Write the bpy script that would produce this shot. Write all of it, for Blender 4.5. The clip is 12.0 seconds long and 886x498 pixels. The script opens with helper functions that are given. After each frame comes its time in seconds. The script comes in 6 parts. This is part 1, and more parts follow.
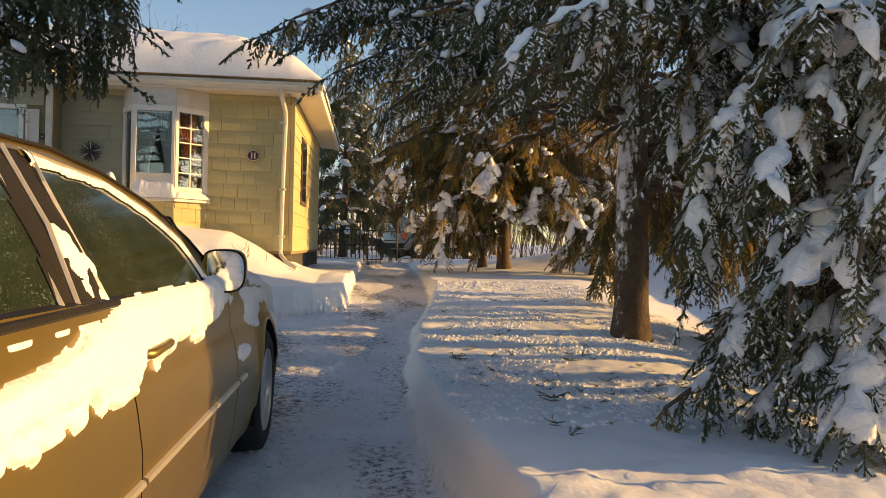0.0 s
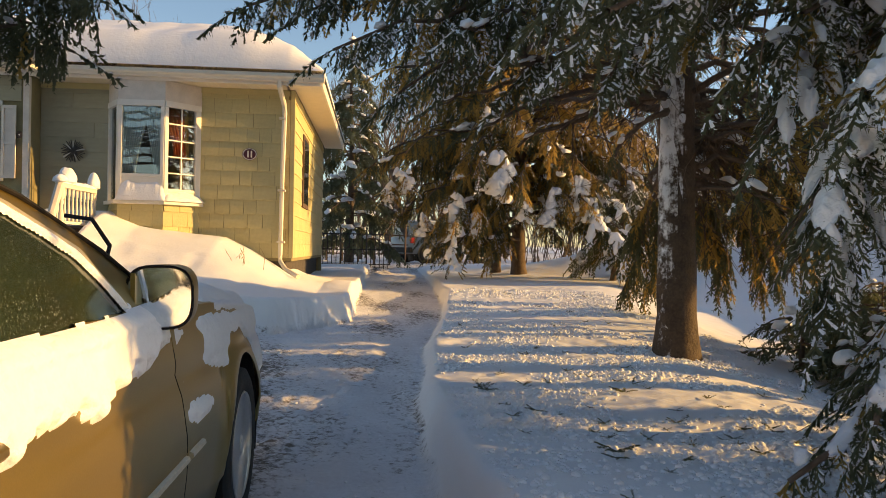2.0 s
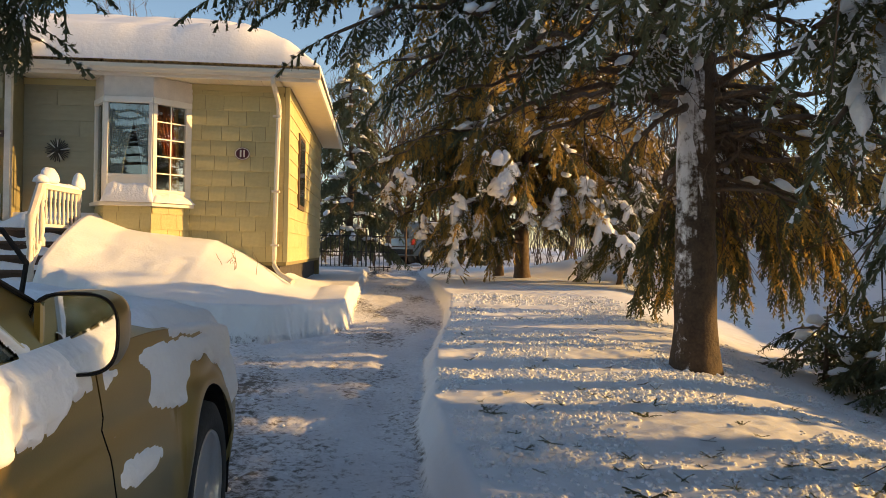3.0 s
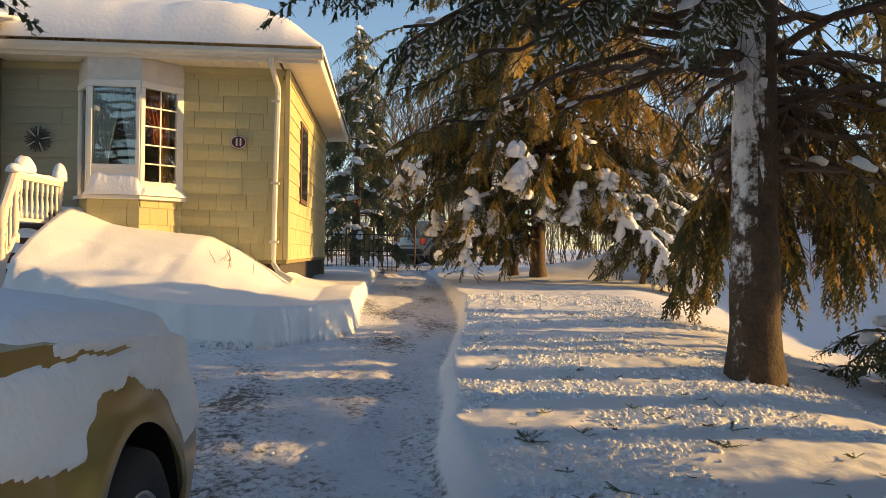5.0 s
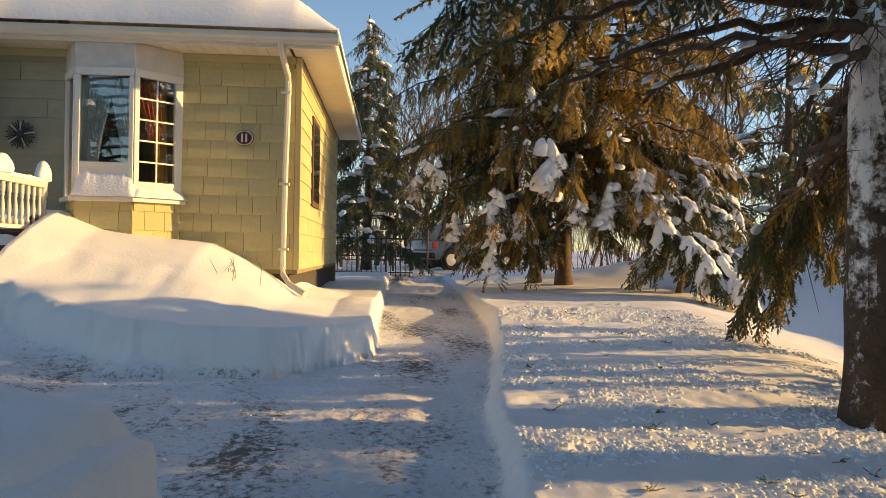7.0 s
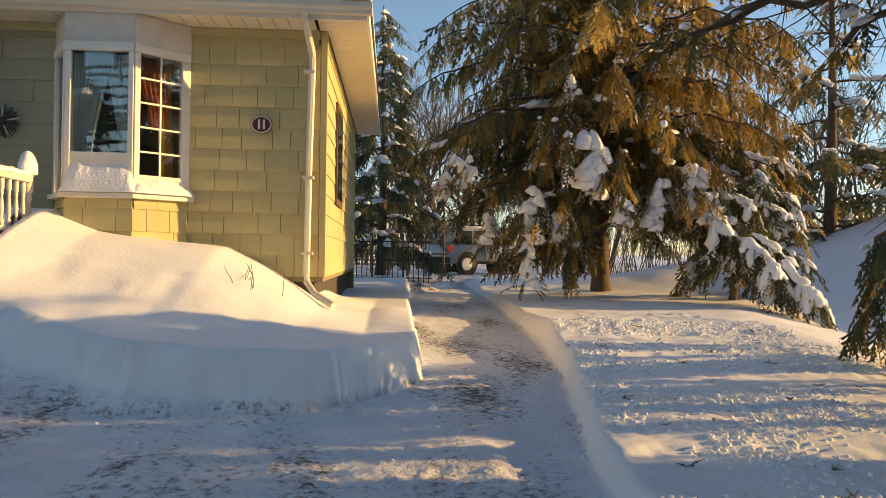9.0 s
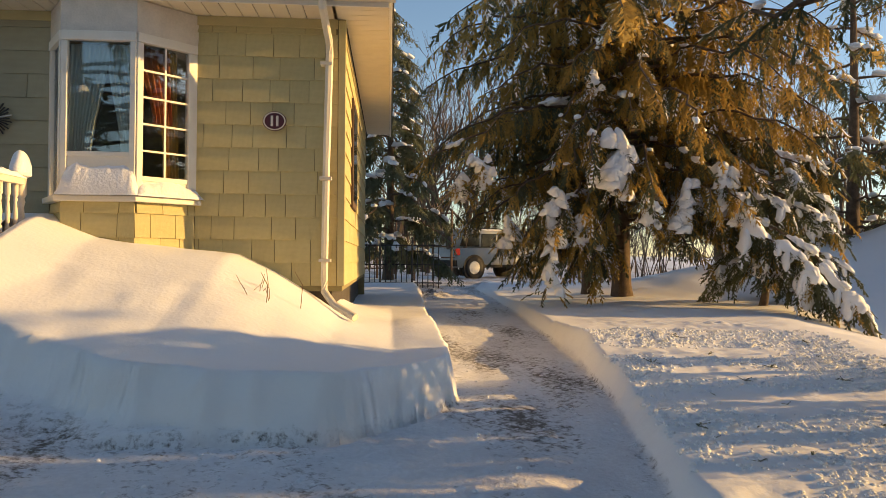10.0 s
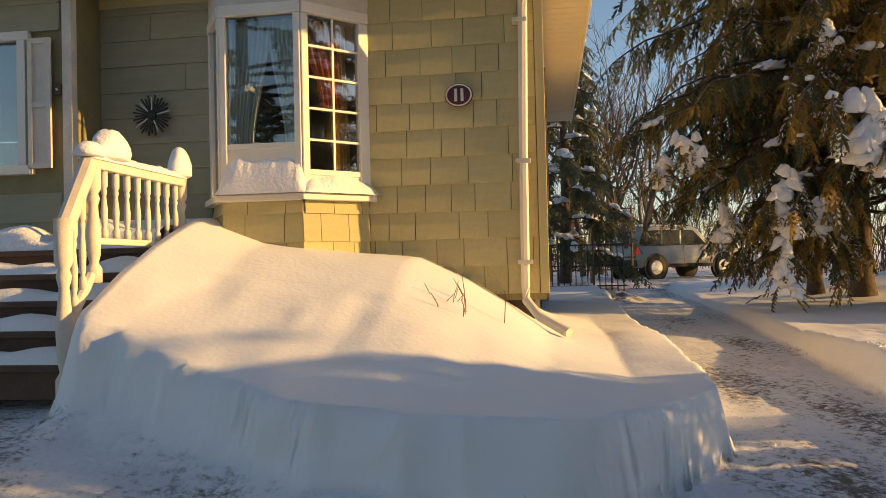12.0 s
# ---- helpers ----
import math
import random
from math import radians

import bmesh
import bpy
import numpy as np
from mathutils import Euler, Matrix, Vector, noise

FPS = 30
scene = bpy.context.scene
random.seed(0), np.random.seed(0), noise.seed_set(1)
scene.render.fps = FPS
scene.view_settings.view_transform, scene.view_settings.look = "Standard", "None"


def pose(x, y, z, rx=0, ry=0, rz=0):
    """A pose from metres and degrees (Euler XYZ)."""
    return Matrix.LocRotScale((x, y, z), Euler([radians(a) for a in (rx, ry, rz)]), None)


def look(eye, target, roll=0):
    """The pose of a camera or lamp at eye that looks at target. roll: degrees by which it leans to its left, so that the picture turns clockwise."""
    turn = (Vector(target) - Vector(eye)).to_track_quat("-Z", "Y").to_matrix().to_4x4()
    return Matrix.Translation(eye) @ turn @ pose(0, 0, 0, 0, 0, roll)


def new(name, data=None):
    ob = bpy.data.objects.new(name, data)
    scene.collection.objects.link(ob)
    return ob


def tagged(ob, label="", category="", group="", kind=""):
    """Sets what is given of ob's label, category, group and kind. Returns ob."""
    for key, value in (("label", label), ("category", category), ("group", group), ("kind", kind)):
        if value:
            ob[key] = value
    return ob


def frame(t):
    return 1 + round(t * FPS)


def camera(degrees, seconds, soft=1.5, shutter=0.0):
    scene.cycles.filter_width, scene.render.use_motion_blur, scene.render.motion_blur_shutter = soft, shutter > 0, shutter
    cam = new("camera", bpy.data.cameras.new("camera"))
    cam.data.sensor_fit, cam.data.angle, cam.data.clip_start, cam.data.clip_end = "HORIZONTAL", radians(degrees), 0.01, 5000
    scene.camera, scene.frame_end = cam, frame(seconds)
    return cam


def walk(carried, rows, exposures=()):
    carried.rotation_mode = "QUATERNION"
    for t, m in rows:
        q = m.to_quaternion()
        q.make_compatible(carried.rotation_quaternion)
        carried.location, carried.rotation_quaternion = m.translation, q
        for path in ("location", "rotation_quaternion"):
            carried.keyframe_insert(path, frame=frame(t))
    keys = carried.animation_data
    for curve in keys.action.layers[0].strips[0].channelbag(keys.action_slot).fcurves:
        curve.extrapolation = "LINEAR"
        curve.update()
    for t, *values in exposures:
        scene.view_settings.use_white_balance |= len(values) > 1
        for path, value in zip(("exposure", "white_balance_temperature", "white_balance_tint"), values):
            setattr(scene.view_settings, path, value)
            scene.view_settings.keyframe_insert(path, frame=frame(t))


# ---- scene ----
cam = camera(61.5, 12.0, soft=0.8)
PATH = [
    (0, (-0.124, -0.225, 1.126), (0.074, 1.765, 1.118), 1.4),
    (0.5, (-0.136, 0.001, 1.096), (0.052, 1.992, 1.09), 1.3),
    (1, (-0.154, 0.255, 1.095), (0.028, 2.246, 1.092), 1.2),
    (1.5, (-0.146, 0.506, 1.117), (0.035, 2.497, 1.117), 1.1),
    (2, (-0.126, 0.763, 1.147), (0.053, 2.754, 1.148), 1.0),
    (2.5, (-0.091, 1.01, 1.168), (0.086, 3.002, 1.17), 1.0),
    (4.5, (-0.086, 1.884, 1.236), (0.086, 3.876, 1.241), 1.0),
    (5, (-0.092, 2.109, 1.123), (0.063, 4.103, 1.129), 0.8),
    (5.5, (-0.13, 2.34, 1.073), (0.026, 4.334, 1.082), 0.7),
    (6, (-0.161, 2.607, 1.116), (-0.011, 4.602, 1.125), 0.8),
    (6.5, (-0.221, 2.871, 1.175), (-0.074, 4.866, 1.182), 0.8),
    (7, (-0.291, 3.153, 1.204), (-0.15, 5.148, 1.214), 0.9),
    (9, (-0.679, 4.356, 1.196), (-0.542, 6.351, 1.217), 0.7),
    (9.5, (-0.801, 4.649, 1.214), (-0.659, 6.644, 1.24), 0.5),
    (10, (-0.923, 4.95, 1.235), (-0.781, 6.945, 1.262), 0.4),
    (10.5, (-1.054, 5.312, 1.221), (-0.986, 7.31, 1.251), 0.0),
    (11, (-1.192, 5.627, 1.206), (-1.169, 7.627, 1.241), -0.4),
    (11.5, (-1.292, 5.937, 1.213), (-1.355, 7.935, 1.25), -0.9),
    (12, (-1.347, 6.271, 1.212), (-1.627, 8.251, 1.253), -1.4),
]
walk(cam, [(t, look(eye, target, roll)) for t, eye, target, roll in PATH],
     exposures=[(0.0, 0.12, 6950, 12), (2.5, 0.15, 6850, 11), (5.0, 0.15, 6600, 10), (7.0, 0.10, 6450, 9), (9.0, 0.06, 6500, 9), (12.0, -0.10, 6900, 12)])

# ---- world, sun, exposure ----
SUN_EL, SUN_AZ = 13.5, 91.0          # azimuth clockwise from +y
world = bpy.data.worlds.new("winter_sky")
scene.world = world
world.use_nodes = True
wn, wl = world.node_tree.nodes, world.node_tree.links
wn.clear()
sky = wn.new("ShaderNodeTexSky")
sky.sky_type, sky.sun_disc = "NISHITA", False
sky.sun_elevation, sky.sun_rotation = radians(16), radians(SUN_AZ)
sky.air_density, sky.dust_density, sky.ozone_density = 1.0, 0.3, 1.5
bg = wn.new("ShaderNodeBackground")
bg.inputs["Strength"].default_value = 0.170
wout = wn.new("ShaderNodeOutputWorld")
wl.new(sky.outputs[0], bg.inputs[0])
wl.new(bg.outputs[0], wout.inputs[0])
sun_data = bpy.data.lights.new("sun", "SUN")
sun_data.energy, sun_data.angle, sun_data.color = 7.6, radians(0.6), (1.0, 0.60, 0.20)
sun = new("sun", sun_data)
_a, _e = radians(SUN_AZ), radians(SUN_EL)
SUN_DIR = Vector((math.sin(_a) * math.cos(_e), math.cos(_a) * math.cos(_e), math.sin(_e)))
sun.matrix_world = look(SUN_DIR * 60, (0, 0, 0))
scene.view_settings.use_white_balance = True

# ---- materials ----
def mat(name, col, rough=0.7, var=0.15, scale=6.0, bump=0.2, fine=60.0, metal=0.0, col2=None, spec=0.5, coat=0.0, piece=0.0, leaf=0.0):
    """Principled surface: two scales of colour variation, bump, optional variation from piece to piece."""
    m = bpy.data.materials.new(name)
    m.use_nodes = True
    n, l = m.node_tree.nodes, m.node_tree.links
    b = n["Principled BSDF"]
    b.inputs["Roughness"].default_value = rough
    b.inputs["Metallic"].default_value = metal
    b.inputs["Specular IOR Level"].default_value = spec
    b.inputs["Coat Weight"].default_value = coat
    tc = n.new("ShaderNodeTexCoord")
    big = n.new("ShaderNodeTexNoise")
    big.inputs["Scale"].default_value, big.inputs["Detail"].default_value = scale, 5
    small = n.new("ShaderNodeTexNoise")
    small.inputs["Scale"].default_value, small.inputs["Detail"].default_value = fine, 4
    for t in (big, small):
        l.new(tc.outputs["Object"], t.inputs["Vector"])
    add = n.new("ShaderNodeMath")
    add.operation = "MULTIPLY_ADD"
    add.inputs[1].default_value = 0.4
    l.new(small.outputs["Fac"], add.inputs[0])
    half = n.new("ShaderNodeMath")
    half.operation = "MULTIPLY"
    half.inputs[1].default_value = 0.6
    l.new(big.outputs["Fac"], half.inputs[0])
    l.new(half.outputs[0], add.inputs[2])
    ramp = n.new("ShaderNodeMapRange")
    ramp.inputs["From Min"].default_value, ramp.inputs["From Max"].default_value = 0.3, 0.7
    l.new(add.outputs[0], ramp.inputs["Value"])
    mix = n.new("ShaderNodeMix")
    mix.data_type = "RGBA"
    c2 = col2 or tuple(min(1.0, c * (1 + var)) for c in col)
    c1 = col if col2 else tuple(c * (1 - var) for c in col)
    mix.inputs["A"].default_value, mix.inputs["B"].default_value = (*c1, 1), (*c2, 1)
    l.new(ramp.outputs[0], mix.inputs["Factor"])
    last = mix.outputs["Result"]
    if piece:
        info = n.new("ShaderNodeObjectInfo")
        hsv = n.new("ShaderNodeHueSaturation")
        rng = n.new("ShaderNodeMapRange")
        rng.inputs["To Min"].default_value, rng.inputs["To Max"].default_value = 1 - piece, 1 + piece
        l.new(info.outputs["Random"], rng.inputs["Value"])
        l.new(rng.outputs[0], hsv.inputs["Value"])
        l.new(last, hsv.inputs["Color"])
        last = hsv.outputs["Color"]
    l.new(last, b.inputs["Base Color"])
    if leaf:      # thin needles let some light through
        out = n["Material Output"]
        tr, mx = n.new("ShaderNodeBsdfTranslucent"), n.new("ShaderNodeMixShader")
        l.new(last, tr.inputs["Color"])
        mx.inputs[0].default_value = leaf
        l.new(b.outputs[0], mx.inputs[1])
        l.new(tr.outputs[0], mx.inputs[2])
        l.new(mx.outputs[0], out.inputs["Surface"])
    if bump:
        bp = n.new("ShaderNodeBump")
        bp.inputs["Strength"].default_value, bp.inputs["Distance"].default_value = bump, 0.02
        l.new(add.outputs[0], bp.inputs["Height"])
        l.new(bp.outputs[0], b.inputs["Normal"])
    return m


def glass(name, tint=(0.9, 0.95, 0.95), rough=0.02, clear=0.75):
    """A window pane: part mirror, part see-through."""
    m = bpy.data.materials.new(name)
    m.use_nodes = True
    n, l = m.node_tree.nodes, m.node_tree.links
    n.clear()
    out, gl, tr, mx = (n.new("ShaderNode" + k) for k in ("OutputMaterial", "BsdfGlossy", "BsdfTransparent", "MixShader"))
    gl.inputs["Roughness"].default_value = rough
    tr.inputs["Color"].default_value = (*tint, 1)
    fr = n.new("ShaderNodeFresnel")
    fr.inputs["IOR"].default_value = 1.5
    ad = n.new("ShaderNodeMath")
    ad.inputs[1].default_value = 1 - clear
    l.new(fr.outputs[0], ad.inputs[0])
    l.new(ad.outputs[0], mx.inputs[0])
    l.new(tr.outputs[0], mx.inputs[1])
    l.new(gl.outputs[0], mx.inputs[2])
    l.new(mx.outputs[0], out.inputs[0])
    return m


def snow_mat(name, col=(0.82, 0.83, 0.86), fine=45.0, bump=0.35, scale=3.0):
    return mat(name, col, rough=0.65, var=0.03, scale=scale, bump=bump, fine=fine, spec=0.25)


SNOW = snow_mat("fresh_snow")
SNOW_LUMPY = snow_mat("branch_snow", fine=42, bump=1.0)
SNOW_ROOF = snow_mat("roof_snow", fine=18, bump=0.45, scale=2)


def ground_snow():
    """Fresh snow on the lawns; on the cleared drive scraped grey snow with worn patches where the dark ground shows through."""
    m = mat("snowy_ground", (0.60, 0.60, 0.63), rough=0.6, bump=0.8, scale=2.2, fine=30, col2=(0.80, 0.81, 0.84), spec=0.3)
    n, l = m.node_tree.nodes, m.node_tree.links
    b = n["Principled BSDF"]
    old = b.inputs["Base Color"].links[0].from_socket
    tc = n.new("ShaderNodeTexCoord")
    mp = n.new("ShaderNodeMapping")
    mp.inputs["Scale"].default_value = (1.5, 0.5, 1)
    l.new(tc.outputs["Object"], mp.inputs["Vector"])

    def nz(scale, detail, rough, vec):
        t = n.new("ShaderNodeTexNoise")
        t.inputs["Scale"].default_value, t.inputs["Detail"].default_value, t.inputs["Roughness"].default_value = scale, detail, rough
        l.new(vec, t.inputs["Vector"])
        return t.outputs["Fac"]

    def calc(op, a, c, d=None):
        t = n.new("ShaderNodeMath")
        t.operation = op
        for i, v in enumerate((a, c) if d is None else (a, c, d)):
            if isinstance(v, float):
                t.inputs[i].default_value = v
            else:
                l.new(v, t.inputs[i])
        return t.outputs[0]

    def ramp(v, lo, hi):
        t = n.new("ShaderNodeMapRange")
        t.inputs["From Min"].default_value, t.inputs["From Max"].default_value = lo, hi
        l.new(v, t.inputs["Value"])
        return t.outputs[0]

    def mix(f, a, c):
        t = n.new("ShaderNodeMix")
        t.data_type = "RGBA"
        l.new(f, t.inputs["Factor"])
        for key, v in (("A", a), ("B", c)):
            if isinstance(v, tuple):
                t.inputs[key].default_value = v
            else:
                l.new(v, t.inputs[key])
        return t.outputs["Result"]

    fine = nz(19.0, 6.0, 0.7, tc.outputs["Object"])
    worn = ramp(calc("MULTIPLY", nz(1.0, 3.0, 0.5, mp.outputs[0]), fine), 0.262, 0.36)
    drive = mix(worn, old, (0.13, 0.115, 0.10, 1))
    at = n.new("ShaderNodeAttribute")
    at.attribute_name = "cleared"
    mask = ramp(calc("MULTIPLY_ADD", fine, 0.35, at.outputs["Fac"]), 0.95, 1.12)
    fresh = mix(nz(3.0, 4.0, 0.5, tc.outputs["Object"]), (0.80, 0.81, 0.84, 1), (0.84, 0.85, 0.87, 1))
    l.new(mix(mask, fresh, drive), b.inputs["Base Color"])
    # fine relief: rougher on the drive
    bp = b.inputs["Normal"].links[0].from_node
    st = n.new("ShaderNodeMapRange")
    st.inputs["To Min"].default_value, st.inputs["To Max"].default_value = 0.30, 1.0
    l.new(mask, st.inputs["Value"])
    l.new(st.outputs[0], bp.inputs["Strength"])
    bp.inputs["Distance"].default_value = 0.028
    return m


GROUND = ground_snow()
SIDING = mat("sage_shingle", (0.52, 0.45, 0.225), rough=0.75, var=0.10, scale=5, fine=90, bump=0.30, piece=0.06)
SIDING_BACK = mat("siding_shadow_gap", (0.26, 0.22, 0.11), rough=0.9)
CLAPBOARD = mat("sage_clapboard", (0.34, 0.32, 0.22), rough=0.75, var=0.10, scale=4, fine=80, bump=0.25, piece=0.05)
TRIM = mat("cream_trim_paint", (0.78, 0.74, 0.66), rough=0.5, var=0.05, scale=4, bump=0.08)
GUTTER = mat("cream_metal_gutter", (0.70, 0.64, 0.52), rough=0.4, var=0.06, scale=5, bump=0.05)
SOFFIT = mat("cream_soffit_board", (0.72, 0.65, 0.50), rough=0.6, var=0.06, bump=0.1)
SHINGLE_ROOF = mat("grey_roof_shingle", (0.12, 0.11, 0.10), rough=0.9, var=0.2, bump=0.4)
FOUNDATION = mat("dark_foundation", (0.06, 0.05, 0.045), rough=0.9, var=0.3)
PANE = glass("window_pane", clear=0.88)
ROOM = mat("dim_room_wall", (0.22, 0.18, 0.14), rough=0.9, var=0.2)
LACE = mat("white_sheer_curtain", (0.86, 0.86, 0.82), rough=0.9, var=0.08, scale=20, bump=0.2)
RED_CLOTH = mat("rust_red_curtain", (0.30, 0.075, 0.03), rough=0.9, var=0.25, scale=14, bump=0.2)
GOLD_CLOTH = mat("gold_curtain", (0.55, 0.33, 0.10), rough=0.9, var=0.2, scale=14, bump=0.2)
MAROON = mat("maroon_enamel", (0.09, 0.015, 0.02), rough=0.35, var=0.1)
CREAM = mat("cream_enamel", (0.75, 0.68, 0.58), rough=0.4, var=0.05)
IRON = mat("dark_iron", (0.045, 0.04, 0.035), rough=0.5, var=0.3, metal=0.4)
WOOD_WHITE = mat("weathered_white_wood", (0.66, 0.60, 0.52), rough=0.7, var=0.12, scale=8, bump=0.3)
WOOD_DARK = mat("dark_wet_wood", (0.10, 0.06, 0.04), rough=0.8, var=0.3, bump=0.4)
BARK = mat("spruce_bark", (0.055, 0.038, 0.026), rough=0.95, scale=9, bump=1.0, fine=45, col2=(0.17, 0.12, 0.085))


def snowy_bark():
    """Bark with snow blown on to one side, thinning out in flecks round the stem."""
    m = mat("snow_plastered_bark", (0.034, 0.023, 0.016), rough=0.95, scale=9, bump=1.0, fine=45, col2=(0.105, 0.074, 0.05))
    n, l = m.node_tree.nodes, m.node_tree.links
    b = n["Principled BSDF"]
    old = b.inputs["Base Color"].links[0].from_socket
    geo, tc, dot = n.new("ShaderNodeNewGeometry"), n.new("ShaderNodeTexCoord"), n.new("ShaderNodeVectorMath")
    dot.operation = "DOT_PRODUCT"
    dot.inputs[1].default_value = (-0.93, -0.36, 0.0)
    l.new(geo.outputs["True Normal"], dot.inputs[0])
    nz = n.new("ShaderNodeTexNoise")
    nz.inputs["Scale"].default_value, nz.inputs["Detail"].default_value, nz.inputs["Roughness"].default_value = 11, 8, 0.75
    l.new(tc.outputs["Object"], nz.inputs["Vector"])
    big = n.new("ShaderNodeTexNoise")
    big.inputs["Scale"].default_value = 2.3
    l.new(tc.outputs["Object"], big.inputs["Vector"])
    sep = n.new("ShaderNodeSeparateXYZ")
    l.new(tc.outputs["Object"], sep.inputs[0])
    hgt = n.new("ShaderNodeMapRange")       # less on the lowest metre
    hgt.inputs["From Min"].default_value, hgt.inputs["From Max"].default_value = 0.5, 2.0
    hgt.inputs["To Min"].default_value, hgt.inputs["To Max"].default_value = -0.6, 0.0
    l.new(sep.outputs["Z"], hgt.inputs["Value"])
    a1, a2, a3 = (n.new("ShaderNodeMath") for _ in range(3))
    a1.operation = "MULTIPLY_ADD"
    a1.inputs[1].default_value = 2.4
    l.new(nz.outputs["Fac"], a1.inputs[0])
    l.new(dot.outputs["Value"], a1.inputs[2])
    a2.operation = "MULTIPLY_ADD"
    a2.inputs[1].default_value = 0.8
    l.new(big.outputs["Fac"], a2.inputs[0])
    l.new(a1.outputs[0], a2.inputs[2])
    l.new(a2.outputs[0], a3.inputs[0])
    l.new(hgt.outputs[0], a3.inputs[1])
    r = n.new("ShaderNodeMapRange")
    r.inputs["From Min"].default_value, r.inputs["From Max"].default_value = 2.14, 2.56
    l.new(a3.outputs[0], r.inputs["Value"])
    mx = n.new("ShaderNodeMix")
    mx.data_type = "RGBA"
    mx.inputs["B"].default_value = (0.82, 0.83, 0.86, 1)
    l.new(r.outputs[0], mx.inputs["Factor"])
    l.new(old, mx.inputs["A"])
    l.new(mx.outputs["Result"], b.inputs["Base Color"])
    return m


BARK_SNOWY = snowy_bark()
BARK_GREY = mat("bare_tree_bark", (0.10, 0.075, 0.055), rough=0.95, var=0.3, scale=9, bump=0.5)
NEEDLE = mat("spruce_needles", (0.075, 0.090, 0.052), rough=0.6, scale=2.2, fine=12, bump=0.0, col2=(0.165, 0.17, 0.09), spec=0.3, leaf=0.3)
# dry brown needles; the gold of low sunlight is put into their colour
NEEDLE_BROWN = mat("golden_lit_dry_needles", (0.28, 0.20, 0.065), rough=0.8, scale=2.0, fine=12, bump=0.0, col2=(0.58, 0.41, 0.13), spec=0.2, leaf=0.6)
PAINT = mat("gold_beige_car_paint", (0.30, 0.215, 0.060), rough=0.34, var=0.08, scale=3, fine=200, bump=0.02, metal=0.75, coat=0.12)
PLASTIC = mat("black_plastic", (0.016, 0.014, 0.013), rough=0.6, var=0.2, spec=0.2)
RUBBER = mat("black_rubber", (0.022, 0.021, 0.02), rough=0.85, var=0.3, bump=0.3)
ALLOY = mat("silver_alloy", (0.55, 0.53, 0.50), rough=0.35, metal=0.85, var=0.1)
def frosted_glass():
    """Dark green car glass with a fine speckle of frost."""
    m = mat("frosted_car_glass", (0.012, 0.018, 0.012), rough=0.07, scale=5, fine=160, bump=0.03, col2=(0.022, 0.034, 0.020), spec=0.5)
    n, l = m.node_tree.nodes, m.node_tree.links
    b = n["Principled BSDF"]
    old = b.inputs["Base Color"].links[0].from_socket
    tc = n.new("ShaderNodeTexCoord")
    facs = []
    for sc, lo, hi in ((210.0, 0.60, 0.70), (6.0, 0.35, 0.75)):
        t, r = n.new("ShaderNodeTexNoise"), n.new("ShaderNodeMapRange")
        t.inputs["Scale"].default_value = sc
        r.inputs["From Min"].default_value, r.inputs["From Max"].default_value = lo, hi
        l.new(tc.outputs["Object"], t.inputs["Vector"])
        l.new(t.outputs["Fac"], r.inputs["Value"])
        facs.append(r.outputs[0])
    mu, mx = n.new("ShaderNodeMath"), n.new("ShaderNodeMix")
    mu.operation = "MULTIPLY"
    l.new(facs[0], mu.inputs[0])
    l.new(facs[1], mu.inputs[1])
    mx.data_type = "RGBA"
    l.new(mu.outputs[0], mx.inputs["Factor"])
    l.new(old, mx.inputs["A"])
    mx.inputs["B"].default_value = (0.30, 0.30, 0.27, 1)
    l.new(mx.outputs["Result"], b.inputs["Base Color"])
    l.new(mu.outputs[0], b.inputs["Roughness"])
    rr = n.new("ShaderNodeMapRange")
    rr.inputs["To Min"].default_value, rr.inputs["To Max"].default_value = 0.07, 0.7
    l.new(mu.outputs[0], rr.inputs["Value"])
    l.new(rr.outputs[0], b.inputs["Roughness"])
    return m


CAR_GLASS = frosted_glass()
MIRROR_GLASS = mat("mirror_glass", (0.75, 0.80, 0.84), rough=0.04, metal=1.0, var=0.1, bump=0)
CHROME = mat("bright_trim_strip", (0.62, 0.55, 0.42), rough=0.3, metal=0.6, var=0.1)
LAMP_RED = mat("red_lamp_lens", (0.30, 0.02, 0.015), rough=0.2, var=0.1)
LAMP_AMBER = mat("amber_lamp_lens", (0.55, 0.22, 0.05), rough=0.2, var=0.1)
SILVER = mat("silver_car_paint", (0.34, 0.35, 0.33), rough=0.35, metal=0.0, var=0.08, coat=0.4)
DARK_GLASS = mat("dark_vehicle_glass", (0.012, 0.013, 0.014), rough=0.08, var=0.2, bump=0)
STALK = mat("dry_weed_stalk", (0.25, 0.15, 0.07), rough=0.9, var=0.2)


# ---- mesh helpers ----
def mesh_from(name, verts, faces, material, smooth=False):
    me = bpy.data.meshes.new(name)
    me.from_pydata([tuple(v) for v in verts], [], [tuple(f) for f in faces])
    for m in (material if isinstance(material, (list, tuple)) else [material]):
        me.materials.append(m)
    if smooth:
        me.polygons.foreach_set("use_smooth", [True] * len(me.polygons))
    me.update()
    return me


